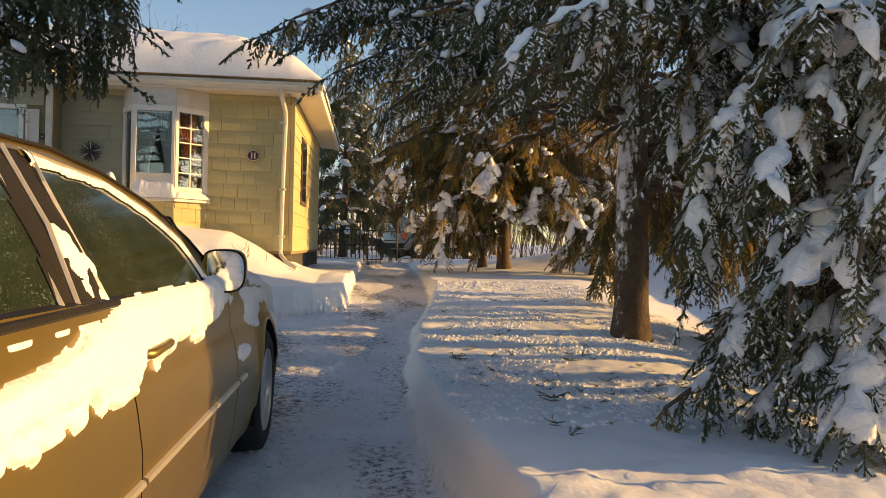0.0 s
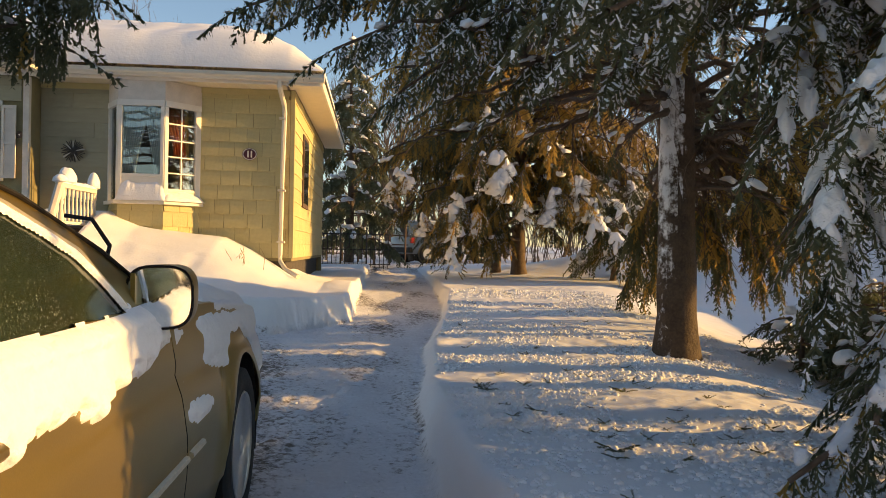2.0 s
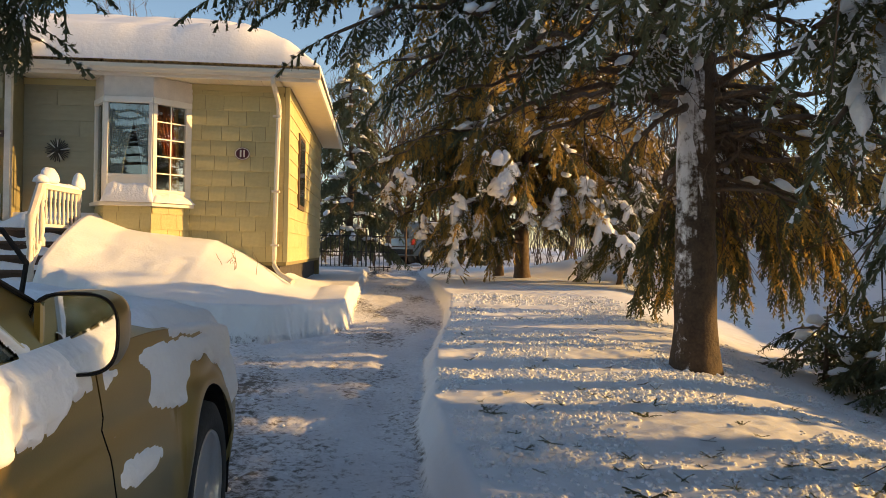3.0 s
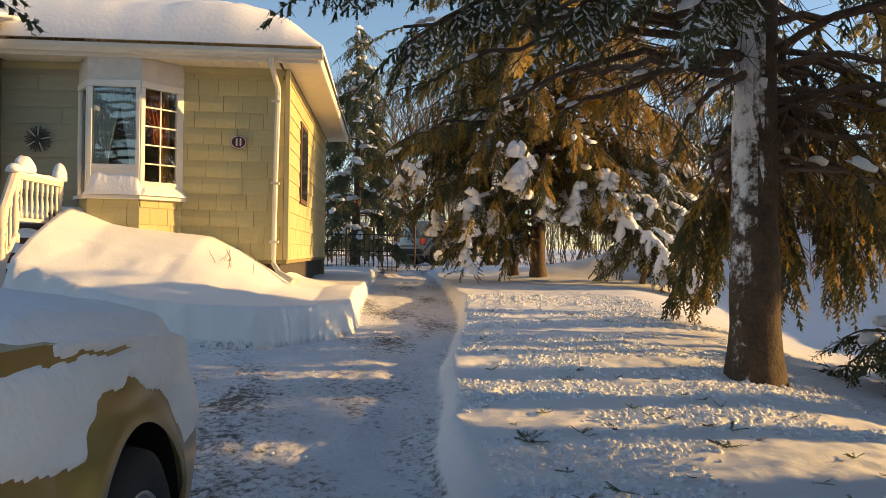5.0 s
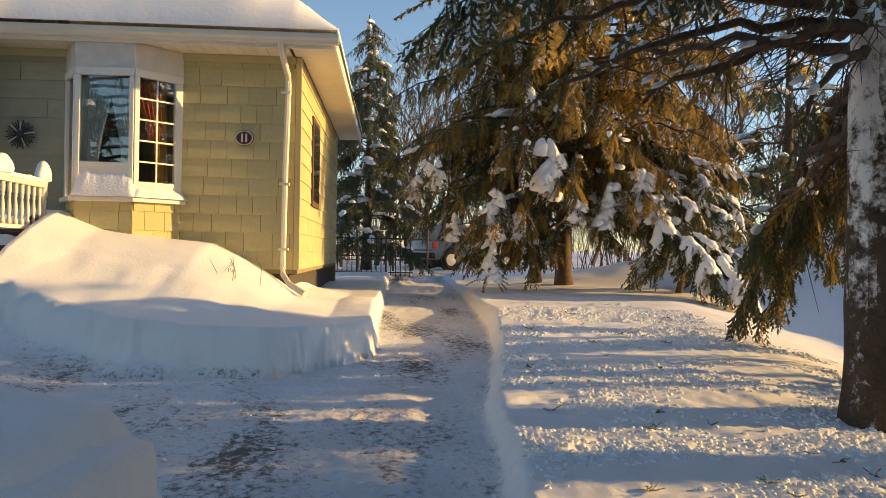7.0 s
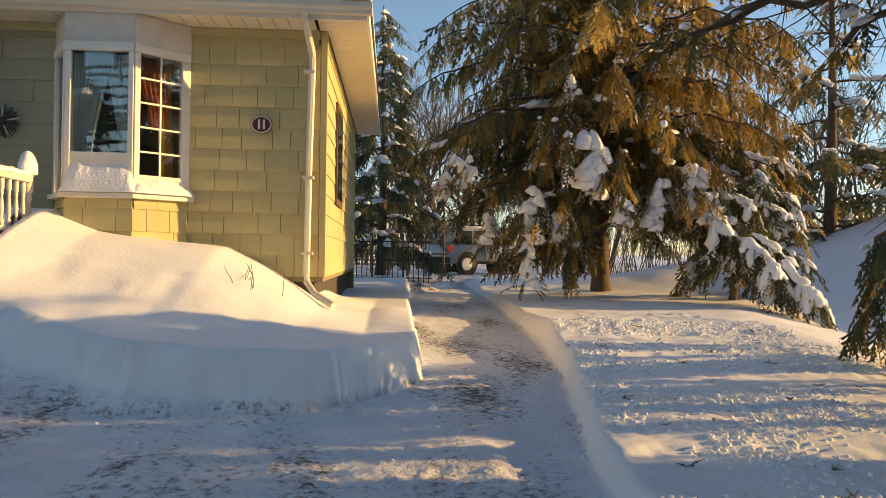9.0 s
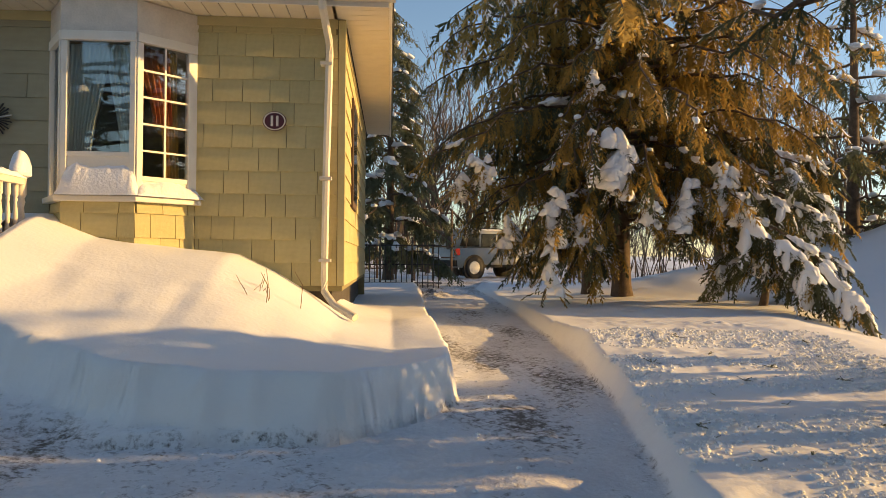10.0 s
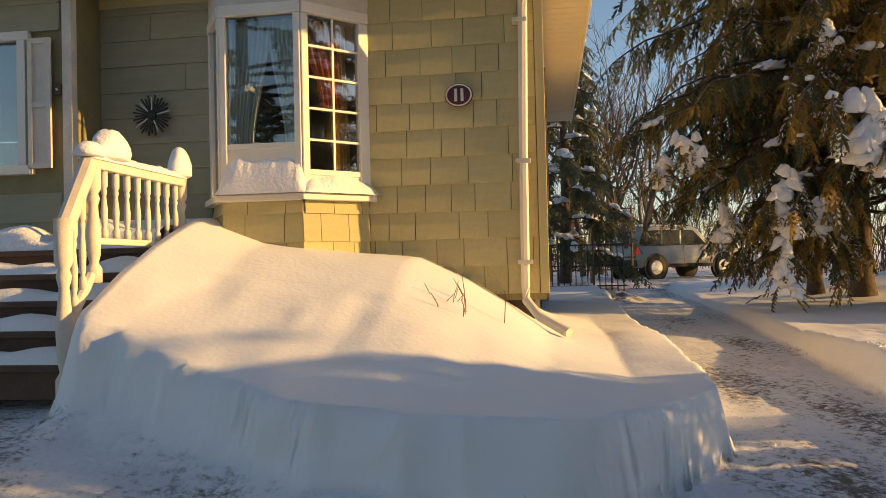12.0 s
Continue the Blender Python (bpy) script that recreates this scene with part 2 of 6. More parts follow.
def tri_mesh(name, verts, tris, material, smooth=False, slots=None):
    """A triangle mesh straight from arrays."""
    me = bpy.data.meshes.new(name)
    v, t = np.asarray(verts, np.float32), np.asarray(tris, np.int32)
    me.vertices.add(len(v))
    me.vertices.foreach_set("co", v.ravel())
    me.loops.add(3 * len(t))
    me.loops.foreach_set("vertex_index", t.ravel())
    me.polygons.add(len(t))
    me.polygons.foreach_set("loop_start", np.arange(0, 3 * len(t), 3, dtype=np.int32))
    me.polygons.foreach_set("loop_total", np.full(len(t), 3, np.int32))
    for m in (material if isinstance(material, (list, tuple)) else [material]):
        me.materials.append(m)
    if slots is not None:
        me.polygons.foreach_set("material_index", np.asarray(slots, np.int32))
    me.polygons.foreach_set("use_smooth", np.full(len(t), smooth))
    me.update(calc_edges=True)
    me.validate()
    return me


def thing(name, label, category, at=(0, 0, 0), group="", kind=""):
    ob = new(name)
    ob.location = at
    ob.empty_display_size = 0.1
    return tagged(ob, label, category, group, kind)


def under(ob, parent, label=""):
    ob.parent = parent
    if label:
        ob["label"] = label
    return ob


def part(name, bm, material, parent, label="", smooth=False):
    me = bpy.data.meshes.new(name)
    bm.normal_update()
    bm.to_mesh(me)
    bm.free()
    for m in (material if isinstance(material, (list, tuple)) else [material]):
        me.materials.append(m)
    if smooth:
        me.polygons.foreach_set("use_smooth", [True] * len(me.polygons))
    ob = new(name, me)
    if parent is not None:
        ob.parent = parent
    if label:
        ob["label"] = label
    return ob


def add_box(bm, x0, x1, y0, y1, z0, z1, bevel=0.0, m=None):
    mm = Matrix.Translation(((x0 + x1) / 2, (y0 + y1) / 2, (z0 + z1) / 2)) @ Matrix.Diagonal((abs(x1 - x0), abs(y1 - y0), abs(z1 - z0), 1))
    if m is not None:
        mm = m @ mm
    r = bmesh.ops.create_cube(bm, size=1, matrix=mm)
    if bevel:
        es = {e for v in r["verts"] for e in v.link_edges}
        bmesh.ops.bevel(bm, geom=list(es), offset=bevel, segments=2, affect="EDGES", profile=0.5)
    return bm


def box(x0, x1, y0, y1, z0, z1, bevel=0.0, m=None):
    return add_box(bmesh.new(), x0, x1, y0, y1, z0, z1, bevel, m)


def add_tube(bm, pts, radii, sides=8, cap=True):
    """A tube through the points; radii: one number or one for each point."""
    pts = [Vector(p) for p in pts]
    if not isinstance(radii, (list, tuple)):
        radii = [radii] * len(pts)
    rings = []
    ref = Vector((0.31, 0.2, 0.93))
    for i, p in enumerate(pts):
        d = (pts[min(i + 1, len(pts) - 1)] - pts[max(i - 1, 0)]).normalized()
        a = d.cross(ref)
        if a.length < 0.05:
            a = d.cross(Vector((1, 0, 0)))
        a.normalize()
        b = d.cross(a)
        rings.append([bm.verts.new(p + radii[i] * (math.cos(2 * math.pi * k / sides) * a + math.sin(2 * math.pi * k / sides) * b)) for k in range(sides)])
    for r, s in zip(rings, rings[1:]):
        for k in range(sides):
            bm.faces.new((r[k], r[(k + 1) % sides], s[(k + 1) % sides], s[k]))
    if cap:
        bm.faces.new(rings[0][::-1])
        bm.faces.new(rings[-1])
    return bm


def tube(pts, radii, sides=8):
    return add_tube(bmesh.new(), pts, radii, sides)


def add_lathe(bm, profile, sides=16, m=None):
    """A turned shape about z: profile of (radius, z)."""
    m = m or Matrix()
    rings = [[bm.verts.new(m @ Vector((r * math.cos(2 * math.pi * k / sides), r * math.sin(2 * math.pi * k / sides), z))) for k in range(sides)] for r, z in profile]
    for r, s in zip(rings, rings[1:]):
        for k in range(sides):
            bm.faces.new((r[k], r[(k + 1) % sides], s[(k + 1) % sides], s[k]))
    bm.faces.new(rings[0][::-1])
    bm.faces.new(rings[-1])
    return bm


def lathe(profile, sides=16, m=None):
    return add_lathe(bmesh.new(), profile, sides, m)


def prism(poly, depth, m=None):
    """A flat outline of (x, y), thickened along z."""
    bm = bmesh.new()
    m = m or Matrix()
    lo = [bm.verts.new(m @ Vector((x, y, 0))) for x, y in poly]
    hi = [bm.verts.new(m @ Vector((x, y, depth))) for x, y in poly]
    bm.faces.new(lo[::-1])
    bm.faces.new(hi)
    for i in range(len(poly)):
        j = (i + 1) % len(poly)
        bm.faces.new((lo[i], lo[j], hi[j], hi[i]))
    return bm


def lump(at, size, seed=0, rough=0.18, sub=3, flat=True):
    """A soft heap: a noisy ball, cut flat below its middle."""
    bm = bmesh.new()
    bmesh.ops.create_icosphere(bm, subdivisions=sub, radius=1)
    for v in bm.verts:
        k = 1 + rough * noise.noise(v.co * 1.7 + Vector((seed * 3.1, seed * 1.7, 0))) + rough * 0.5 * noise.noise(v.co * 4 + Vector((seed, 0, seed)))
        c = v.co * k
        if flat and c.z < -0.25:
            c.z = -0.25 + (c.z + 0.25) * 0.15
        v.co = Vector((c.x * size[0], c.y * size[1], c.z * size[2])) + Vector(at)
    return bm


def smooth(a, b, x):
    t = min(1.0, max(0.0, (x - a) / (b - a)))
    return t * t * (3 - 2 * t)


def lerp_table(table, x):
    """Straight lines between rows of (x, value)."""
    if x <= table[0][0]:
        return table[0][1]
    for (a, u), (b, v) in zip(table, table[1:]):
        if x <= b:
            return u + (v - u) * (x - a) / (b - a)
    return table[-1][1]

# ---- the snow-covered ground, one sheet ----
EDGE_RIGHT = [(-8, 0.75), (0, 0.50), (2.2, 0.33), (3.9, 0.17), (6.0, 0.20), (8.2, 0.38), (10.4, 0.72), (12.4, 0.93), (16, 1.0), (22, 1.05), (25, 1.6), (27, 4.0), (29, 16.0)]
EDGE_LEFT = [(-8, -3.4), (8.6, -3.4), (9.2, -3.2), (9.3, -2.4), (9.36, -1.3), (9.5, -1.0), (9.75, -0.74), (10.15, -0.5), (12, -0.42), (16, -0.35), (22, -0.2), (25, -0.6), (27, -3.0), (29, -16.0)]
DRIVE_Z = [(-10, 0.0), (5, 0.0), (9.5, 0.18), (13, 0.27), (18, 0.47), (25, 0.60), (28, 0.60), (36, 0.62), (60, 0.9), (400, 3.0)]
LAWN_Z = [(-10, 0.30), (4, 0.27), (7.5, 0.20), (10, 0.34), (12.5, 0.50), (18, 0.56), (26, 0.68), (28, 0.62), (36, 0.64), (60, 1.1), (400, 3.5)]


def snow_noise(x, y):
    p = Vector((x, y, 0))
    return 0.05 * noise.noise(p * 0.45) + 0.025 * noise.noise(p * 1.6) + 0.010 * noise.noise(p * 5)


def ground_z(x, y):
    """Height of the snow, and how much of it is cleared drive (0 to 1)."""
    wob = 0.05 * noise.noise(Vector((x * 1.3, y * 1.3, 3))) + 0.03 * noise.noise(Vector((x * 4, y * 4, 9)))
    base = lerp_table(DRIVE_Z, y)
    lawn = lerp_table(LAWN_Z, y) + snow_noise(x, y)
    right = min(1.0, max(0.0, (x - lerp_table(EDGE_RIGHT, y) + wob * 0.6) / 0.11)) ** 0.8
    drive = base + 0.014 * noise.noise(Vector((x * 3, y * 1.1, 1))) + 0.014 * noise.noise(Vector((x * 9, y * 6, 2))) + 0.006 * noise.noise(Vector((x * 30, y * 24, 2)))
    if -4 < x < 1.2 and y < 12:
        drive += 0.016 * max(0.0, noise.noise(Vector((x * 11, y * 10, 5)))) + 0.014 * abs(noise.noise(Vector((x * 22, y * 18, 6))))
    drive += 0.24 * smooth(-2.4, -4.2, x) * smooth(7.0, 9.6, y)
    # tracks worn into the drive
    for tx in (-0.05, -1.45):
        drive -= 0.012 * math.exp(-((x - tx - 0.35 * smooth(6, 12, y)) / 0.16) ** 2)
    # the bank before the house: a steep face along the drive, rising to the wall
    if y < 9.0:
        left = 0.0
    else:
        ex = lerp_table([(9.0, -9.0), (9.2, -2.6), (9.24, -1.35), (9.4, -1.05), (9.75, -0.74), (10.15, -0.47), (10.4, -0.42), (12, -0.42), (16, -0.38), (24, -0.25), (27, -3), (29, -16)], y)
        left = min(1.0, max(0.0, (ex - x + wob * 0.35 + 0.02 * noise.noise(Vector((0, y * 7, 5)))) / 0.06)) ** 0.6
        front = 9.26 + 0.62 * smooth(-1.9, -3.9, x) + 0.06 * noise.noise(Vector((x * 2.6, 0, 5))) + 0.05 * noise.noise(Vector((x * 5.3, 0, 8))) + 0.02 * noise.noise(Vector((x * 12, 0, 8)))
        step = min(1.0, max(0.0, (y - front + wob * 0.25 + 0.008 * noise.noise(Vector((x * 8, y * 14, 4)))) / 0.08)) ** 0.6
        left = min(left, max(step, 0.22 * smooth(front - 0.32, front + 0.02, y + 0.06 * noise.noise(Vector((x * 3, y * 3, 2))))))
    wall_top = lerp_table([(-9, 1.5), (-4.3, 1.62), (-3.9, 1.60), (-3.4, 1.40), (-2.8, 1.32), (-2.3, 1.27), (-1.95, 1.10), (-1.6, 0.88), (-1.36, 0.72), (-0.9, 0.55), (-0.5, 0.58)], x)
    rim = lerp_table([(-9, 0.8), (-4.0, 0.84), (-3.0, 0.66), (-1.8, 0.58), (-0.5, 0.56)], x)
    bank = rim + (wall_top - rim) * smooth(9.5, 11.7, y) ** 0.8
    bank += 0.07 * math.exp(-((x + 0.75) / 0.32) ** 2 - ((y - 12.3) / 0.9) ** 2)
    if y > 13:
        bank = bank + (lerp_table(LAWN_Z, y) + 0.05 - bank) * smooth(13, 16, y)
    bank += 0.5 * snow_noise(x, y)
    if y < 11.6:      # the well of the steps
        left *= min(1.0, max(0.0, (x + 4.02 - 0.07 * smooth(10.2, 9.9, y) + 0.4 * wob) / 0.07)) ** 0.75
    # the thrown-up bank along the drive falls away to lower ground
    crest = lerp_table([(2, 1.6), (5.2, 1.95), (7.5, 2.5), (10, 2.95), (13.3, 3.5), (16, 4.5)], y)
    lawn -= 0.42 * smooth(crest, crest + 2.4, x) * smooth(17.0, 13.5, y)
    if y < 14 and 0 < x < 6:
        p = Vector((x, y, 0))
        lawn += 0.012 * noise.noise(p * 7) + 0.010 * noise.noise(p * 15)
    z = drive * (1 - left) * (1 - right) + bank * left * (1 - right) + lawn * right
    # far plot and snow heap on the lawn
    z += right * (0.9 * math.exp(-((x - 9.5) / 3.5) ** 2 - ((y - 21) / 3.0) ** 2) + 0.35 * math.exp(-((x - 5.5) / 2.0) ** 2 - ((y - 19.5) / 1.5) ** 2))
    # long ridge added on the right to keep low sun off the lawn behind
    z += right * 1.5 * math.exp(-((x - 11.5) / 2.0) ** 2) * smooth(8.8, 11, y) * smooth(24, 19, y)
    # heap in the drive by the far end of the path
    z += 0.16 * math.exp(-((x + 0.15) / 0.5) ** 2 - ((y - 19.2) / 0.5) ** 2) * (0.7 + 0.8 * noise.noise(Vector((x * 5, y * 5, 0))))
    # churned crust on the sunlit lawn
    if right > 0.9 and y < 14:
        crust = max(0.0, noise.noise(Vector((x * 0.9, y * 1.8, 7))))
        z += 0.11 * crust * max(0, noise.noise(Vector((x * 8, y * 8, 4)))) + 0.06 * crust * max(0, noise.noise(Vector((x * 27, y * 27, 4))))
    return z, (1 - left) * (1 - right)


def axis_lines(rows):
    out = []
    for a, b, step in rows:
        n = max(1, round((b - a) / step))
        out += [a + (b - a) * k / n for k in range(n)]
    return out + [rows[-1][1]]


def build_ground():
    xs = axis_lines([(-600, -60, 90), (-60, -16, 6), (-16, -6, 1.2), (-6, -3.9, 0.12), (-3.9, -1.0, 0.05), (-1.0, -0.35, 0.022), (-0.35, 0.2, 0.045), (0.2, 3.2, 0.032), (3.2, 5, 0.08), (5, 12, 0.3), (12, 20, 1), (20, 60, 8), (60, 600, 90)])
    ys = axis_lines([(-300, -20, 60), (-20, -4, 3), (-4, 1.5, 0.25), (1.5, 4.0, 0.045), (4.0, 9.0, 0.034), (9.0, 9.25, 0.03), (9.25, 9.6, 0.014), (9.6, 10.6, 0.04), (10.6, 14, 0.06), (14, 22, 0.14), (22, 36, 0.7), (36, 60, 3), (60, 200, 20), (200, 900, 120)])
    vs, clear = [], []
    for y in ys:
        for x in xs:
            z, c = ground_z(x, y)
            lean = 0.0
            if 8.9 < y < 10.7 and -4.1 < x < -0.3:      # lumps and slumps in the cut face of the bank
                lean = (0.045 * noise.noise(Vector((x * 3.1, 0, z * 4.5))) + 0.016 * noise.noise(Vector((x * 8, 1, z * 9))) + 0.006 * noise.noise(Vector((x * 21, 2, z * 21)))) * smooth(0.12, 0.3, z) * smooth(8.9, 9.1, y)
            vs.append((x, y + lean, z))
            clear.append(c)
    nx = len(xs)
    faces = []
    for j in range(len(ys) - 1):
        for i in range(nx - 1):
            a = j * nx + i
            faces.append((a, a + 1, a + nx + 1, a + nx))
    me = mesh_from("ground", vs, faces, GROUND, True)
    me.attributes.new("cleared", "FLOAT", "POINT").data.foreach_set("value", clear)
    return tagged(new("ground", me), "snow-covered ground with a cleared packed-snow driveway and path", "ground", kind="structure")


build_ground()

# ---- the house ----
XC, YW, YB = -1.36, 11.88, 17.9     # right corner, front wall, back wall
ZB, ZE = 0.98, 3.46                 # foot of the siding, underside of the eaves
XL, XT = -4.93, -12.0               # corner of the projecting wing, far end
YWING = 11.50
BAY = [(-3.98, YW), (-3.72, 11.48), (-3.10, 11.48), (-2.70, YW)]   # plan of the bay window
house = thing("house", "one-storey sage-green shingled house with snow on its roof", "house", (-4, 14, 0))
house_at = Vector((-4, 14, 0))


def on_house(name, bm, material, label="", smooth=False, parent=None):
    """A part of the house, given in world metres."""
    bmesh.ops.translate(bm, verts=bm.verts, vec=-house_at)
    return part(name, bm, material, parent or house, label, smooth)


# walls with thickness; the openings of the windows go through
def wall_panel(x0, x1, z0, z1, y, holes=()):
    """A wall along x, 0.14 thick, built round its holes (x0, x1, z0, z1)."""
    bm = bmesh.new()
    cuts = sorted({x0, x1, *[h[0] for h in holes], *[h[1] for h in holes]})
    for a, b in zip(cuts, cuts[1:]):
        spans = sorted((h[2], h[3]) for h in holes if h[0] <= a and h[1] >= b)
        lo = z0
        for s, e in spans:
            if s > lo:
                add_box(bm, a, b, y, y + 0.14, lo, s)
            lo = e
        if lo < z1:
            add_box(bm, a, b, y, y + 0.14, lo, z1)
    return bm


on_house("front_wall", wall_panel(XL - 0.1, XC - 0.005, ZB - 0.05, ZE, YW + 0.012, [(-3.95, -2.73, 1.75, 3.2)]), SIDING_BACK)
on_house("wing_wall", wall_panel(XT, XL, 0.3, ZE, YWING + 0.012, [(-6.85, -5.30, 2.05, 3.02)]), SIDING_BACK)
on_house("wing_return", box(XL - 0.14, XL - 0.004, YWING + 0.16, YW, 0.3, ZE), SIDING_BACK)
on_house("side_wall", box(XC - 0.14, XC - 0.012, YW + 0.16, YB, ZB - 0.05, ZE), SIDING_BACK)
on_house("back_wall", box(XT, XC, YB - 0.14, YB, 0.2, ZE), SIDING_BACK)
on_house("far_wall", box(XT, XT + 0.14, YWING + 0.16, YB - 0.15, 0.2, ZE), SIDING_BACK)
on_house("foundation", box(XT + 0.1, XC - 0.10, YW + 0.06, YB - 0.05, 0.0, ZB - 0.052), FOUNDATION, "dark foundation below the siding")
# the room behind the windows
on_house("room", box(-7.4, -2.0, 14.2, 14.3, 0.9, 3.4), ROOM)
on_house("room_floor", box(-7.4, -2.0, 12.1, 14.2, 1.0, 1.1), ROOM)
on_house("room_ceiling", box(-7.4, -2.0, 12.1, 14.2, 3.35, 3.43), ROOM)

# hipped roof with an overhang all round
OVER_F, OVER_R, YR, ZR = 0.46, 0.44, (YW + YB) / 2, 4.80
XE, Y0, Y1, X_HIP = XC + OVER_R, YW - OVER_F, YB + OVER_F, -4.0


def roof_height(x, y):
    """How far up the roof: 0 at the eaves, 1 at the ridge."""
    return max(0.0, min(1 - abs(y - YR) / (YR - Y0), (XE - x) / (XE - X_HIP)))


ZF = ZE + 0.13
for name, outline in (("roof_front", ((XT, Y0, ZF), (XE, Y0, ZF), (X_HIP, YR, ZR), (XT, YR, ZR))), ("roof_back", ((XE, Y1, ZF), (XT, Y1, ZF), (XT, YR, ZR), (X_HIP, YR, ZR))), ("roof_hip", ((XE, Y0, ZF), (XE, Y1, ZF), (X_HIP, YR, ZR)))):
    bm = bmesh.new()
    q = [bm.verts.new(v) for v in outline]
    q2 = [bm.verts.new(v.co + Vector((0, 0, 0.05))) for v in q]
    bm.faces.new(q[::-1])
    bm.faces.new(q2)
    for i in range(len(q)):
        bm.faces.new((q[i], q[(i + 1) % len(q)], q2[(i + 1) % len(q)], q2[i]))
    on_house(name, bm, SHINGLE_ROOF)

# soffit boards of the front eave, each with its joint
x = XT
while x < XC - 0.1:
    w = 0.145
    if x > -7:
        on_house("soffit_board", box(x + 0.004, x + w - 0.004, YW - OVER_F + 0.03, YW + 0.005 if x > XL else YWING + 0.005, ZE - 0.012, ZE), SOFFIT)
    x += w
on_house("soffit_backing", box(XT, XC - 0.02, YW - OVER_F + 0.03, YW + 0.1, ZE + 0.004, ZE + 0.02), FOUNDATION)
# soffit of the side eave: short boards side by side, and its fascia
y = Y0 + 0.03
while y < Y1 - 0.1:
    on_house("soffit_board", box(XC - 0.09 if y < YW - 0.14 else XC + 0.012, XE - 0.03, y + 0.003, y + 0.142, ZE - 0.012, ZE), SOFFIT)
    y += 0.145
on_house("soffit_backing", box(XC - 0.015, XE - 0.03, Y0 + 0.03, Y1, ZE + 0.004, ZE + 0.02), FOUNDATION)
on_house("side_fascia", box(XE - 0.028, XE, Y0 + 0.045, Y1, ZE - 0.035, ZE + 0.15, 0.004), TRIM)
on_house("drip_edge", box(XE + 0.002, XE + 0.014, Y0 + 0.045, Y1, ZE + 0.10, ZE + 0.165), IRON)

# gutters: open K-shaped channels
GUT = [(0.0, 0.0), (0.075, 0.0), (0.085, 0.03), (0.11, 0.055), (0.115, 0.105), (0.10, 0.108), (0.095, 0.06), (0.07, 0.035), (0.065, 0.012), (0.012, 0.012), (0.012, 0.10), (0.0, 0.10)]


def gutter(x0, x1, y, z):
    m = Matrix(((0, 0, 1, x0), (-1, 0, 0, y), (0, 1, 0, z), (0, 0, 0, 1)))
    return prism(GUT, x1 - x0, m)


g = on_house("gutter", gutter(XL - 0.15, XC + OVER_R + 0.02, YW - OVER_F + 0.02, ZE + 0.01), GUTTER, "cream metal gutter")
on_house("gutter_end_cap", box(XC + OVER_R + 0.021, XC + OVER_R + 0.03, YW - OVER_F - 0.09, YW - OVER_F + 0.02, ZE + 0.01, ZE + 0.115), GUTTER, parent=None)
on_house("fascia", box(XT, XC + OVER_R - 0.03, YW - OVER_F + 0.022, YW - OVER_F + 0.04, ZE - 0.03, ZE + 0.13), TRIM)
on_house("wing_gutter", gutter(XT, XL + 0.22, YW - OVER_F - 0.36, ZE + 0.10), GUTTER)
on_house("wing_soffit", box(XT, XL + 0.2, YW - OVER_F - 0.35, YWING + 0.01, ZE + 0.02, ZE + 0.06), SOFFIT)
on_house("wing_roof", prism([(0, 0), (0.7, 0.20), (0.7, 0.26), (0, 0.06)], XL + 0.2 - XT, Matrix(((0, 0, 1, XT), (1, 0, 0, YW - OVER_F - 0.40), (0, 1, 0, ZE + 0.14), (0, 0, 0, 1)))), SHINGLE_ROOF)
on_house("gutter_outlet", box(XL + 0.17, XL + 0.25, YW - OVER_F - 0.50, YW - OVER_F - 0.42, ZE - 0.06, ZE + 0.08, 0.01), WOOD_WHITE, "short gutter outlet")

# downspout at the corner with two elbows
DX = XC - 0.16
pts = [(DX, YW - OVER_F - 0.04, ZE + 0.02), (DX, YW - OVER_F - 0.02, ZE - 0.06), (DX + 0.03, YW - 0.12, ZE - 0.26), (DX + 0.03, YW - 0.065, ZE - 0.36), (DX + 0.01, YW - 0.062, 2.1), (DX, YW - 0.062, ZB + 0.05), (DX + 0.005, YW - 0.075, ZB - 0.05), (DX + 0.10, YW - 0.22, ZB - 0.16), (DX + 0.30, YW - 0.42, ZB - 0.26)]
ds = on_house("downspout", tube(pts, [0.034, 0.036, 0.036, 0.036, 0.034, 0.034, 0.035, 0.035, 0.036], 8), GUTTER, "cream corner downspout")
for z in (3.0, 1.95, 1.2):
    on_house("strap", box(DX - 0.05, DX + 0.06, YW - 0.105, YW - 0.005, z, z + 0.03, 0.004), GUTTER, parent=ds)
on_house("corner_board", box(XC - 0.05, XC + 0.016, YW - 0.016, YW + 0.05, ZB, ZE - 0.02, 0.004), SIDING)
on_house("wing_corner_trim", box(XL - 0.065, XL + 0.015, YWING - 0.02, YWING + 0.05, 1.2, ZE - 0.03, 0.004), WOOD_WHITE, "weathered white corner trim")
on_house("frieze_board", box(XL, XC - 0.06, YW - 0.012, YW + 0.008, ZE - 0.10, ZE - 0.015), SIDING)


# ---- bay window ----
bay = thing("bay_window", "white angled bay window with sheer curtains and snow on its sill", "window", (-3.41, 11.7, 0), kind="structure")
bay_at = Vector((-3.41, 11.7, 0))


def on_bay(name, bm, material, label="", smooth=False, parent=None):
    bmesh.ops.translate(bm, verts=bm.verts, vec=-bay_at)
    return part(name, bm, material, parent or bay, label, smooth)


def face_frame(a, b):
    """The upright face from plan point a to b: x along it, y inwards, z up."""
    a, b = Vector((*a, 0)), Vector((*b, 0))
    ux = (b - a).normalized()
    uy = Vector((-ux.y, ux.x, 0))
    return Matrix(((ux.x, uy.x, 0, a.x), (ux.y, uy.y, 0, a.y), (0, 0, 1, 0), (0, 0, 0, 1))), (b - a).length


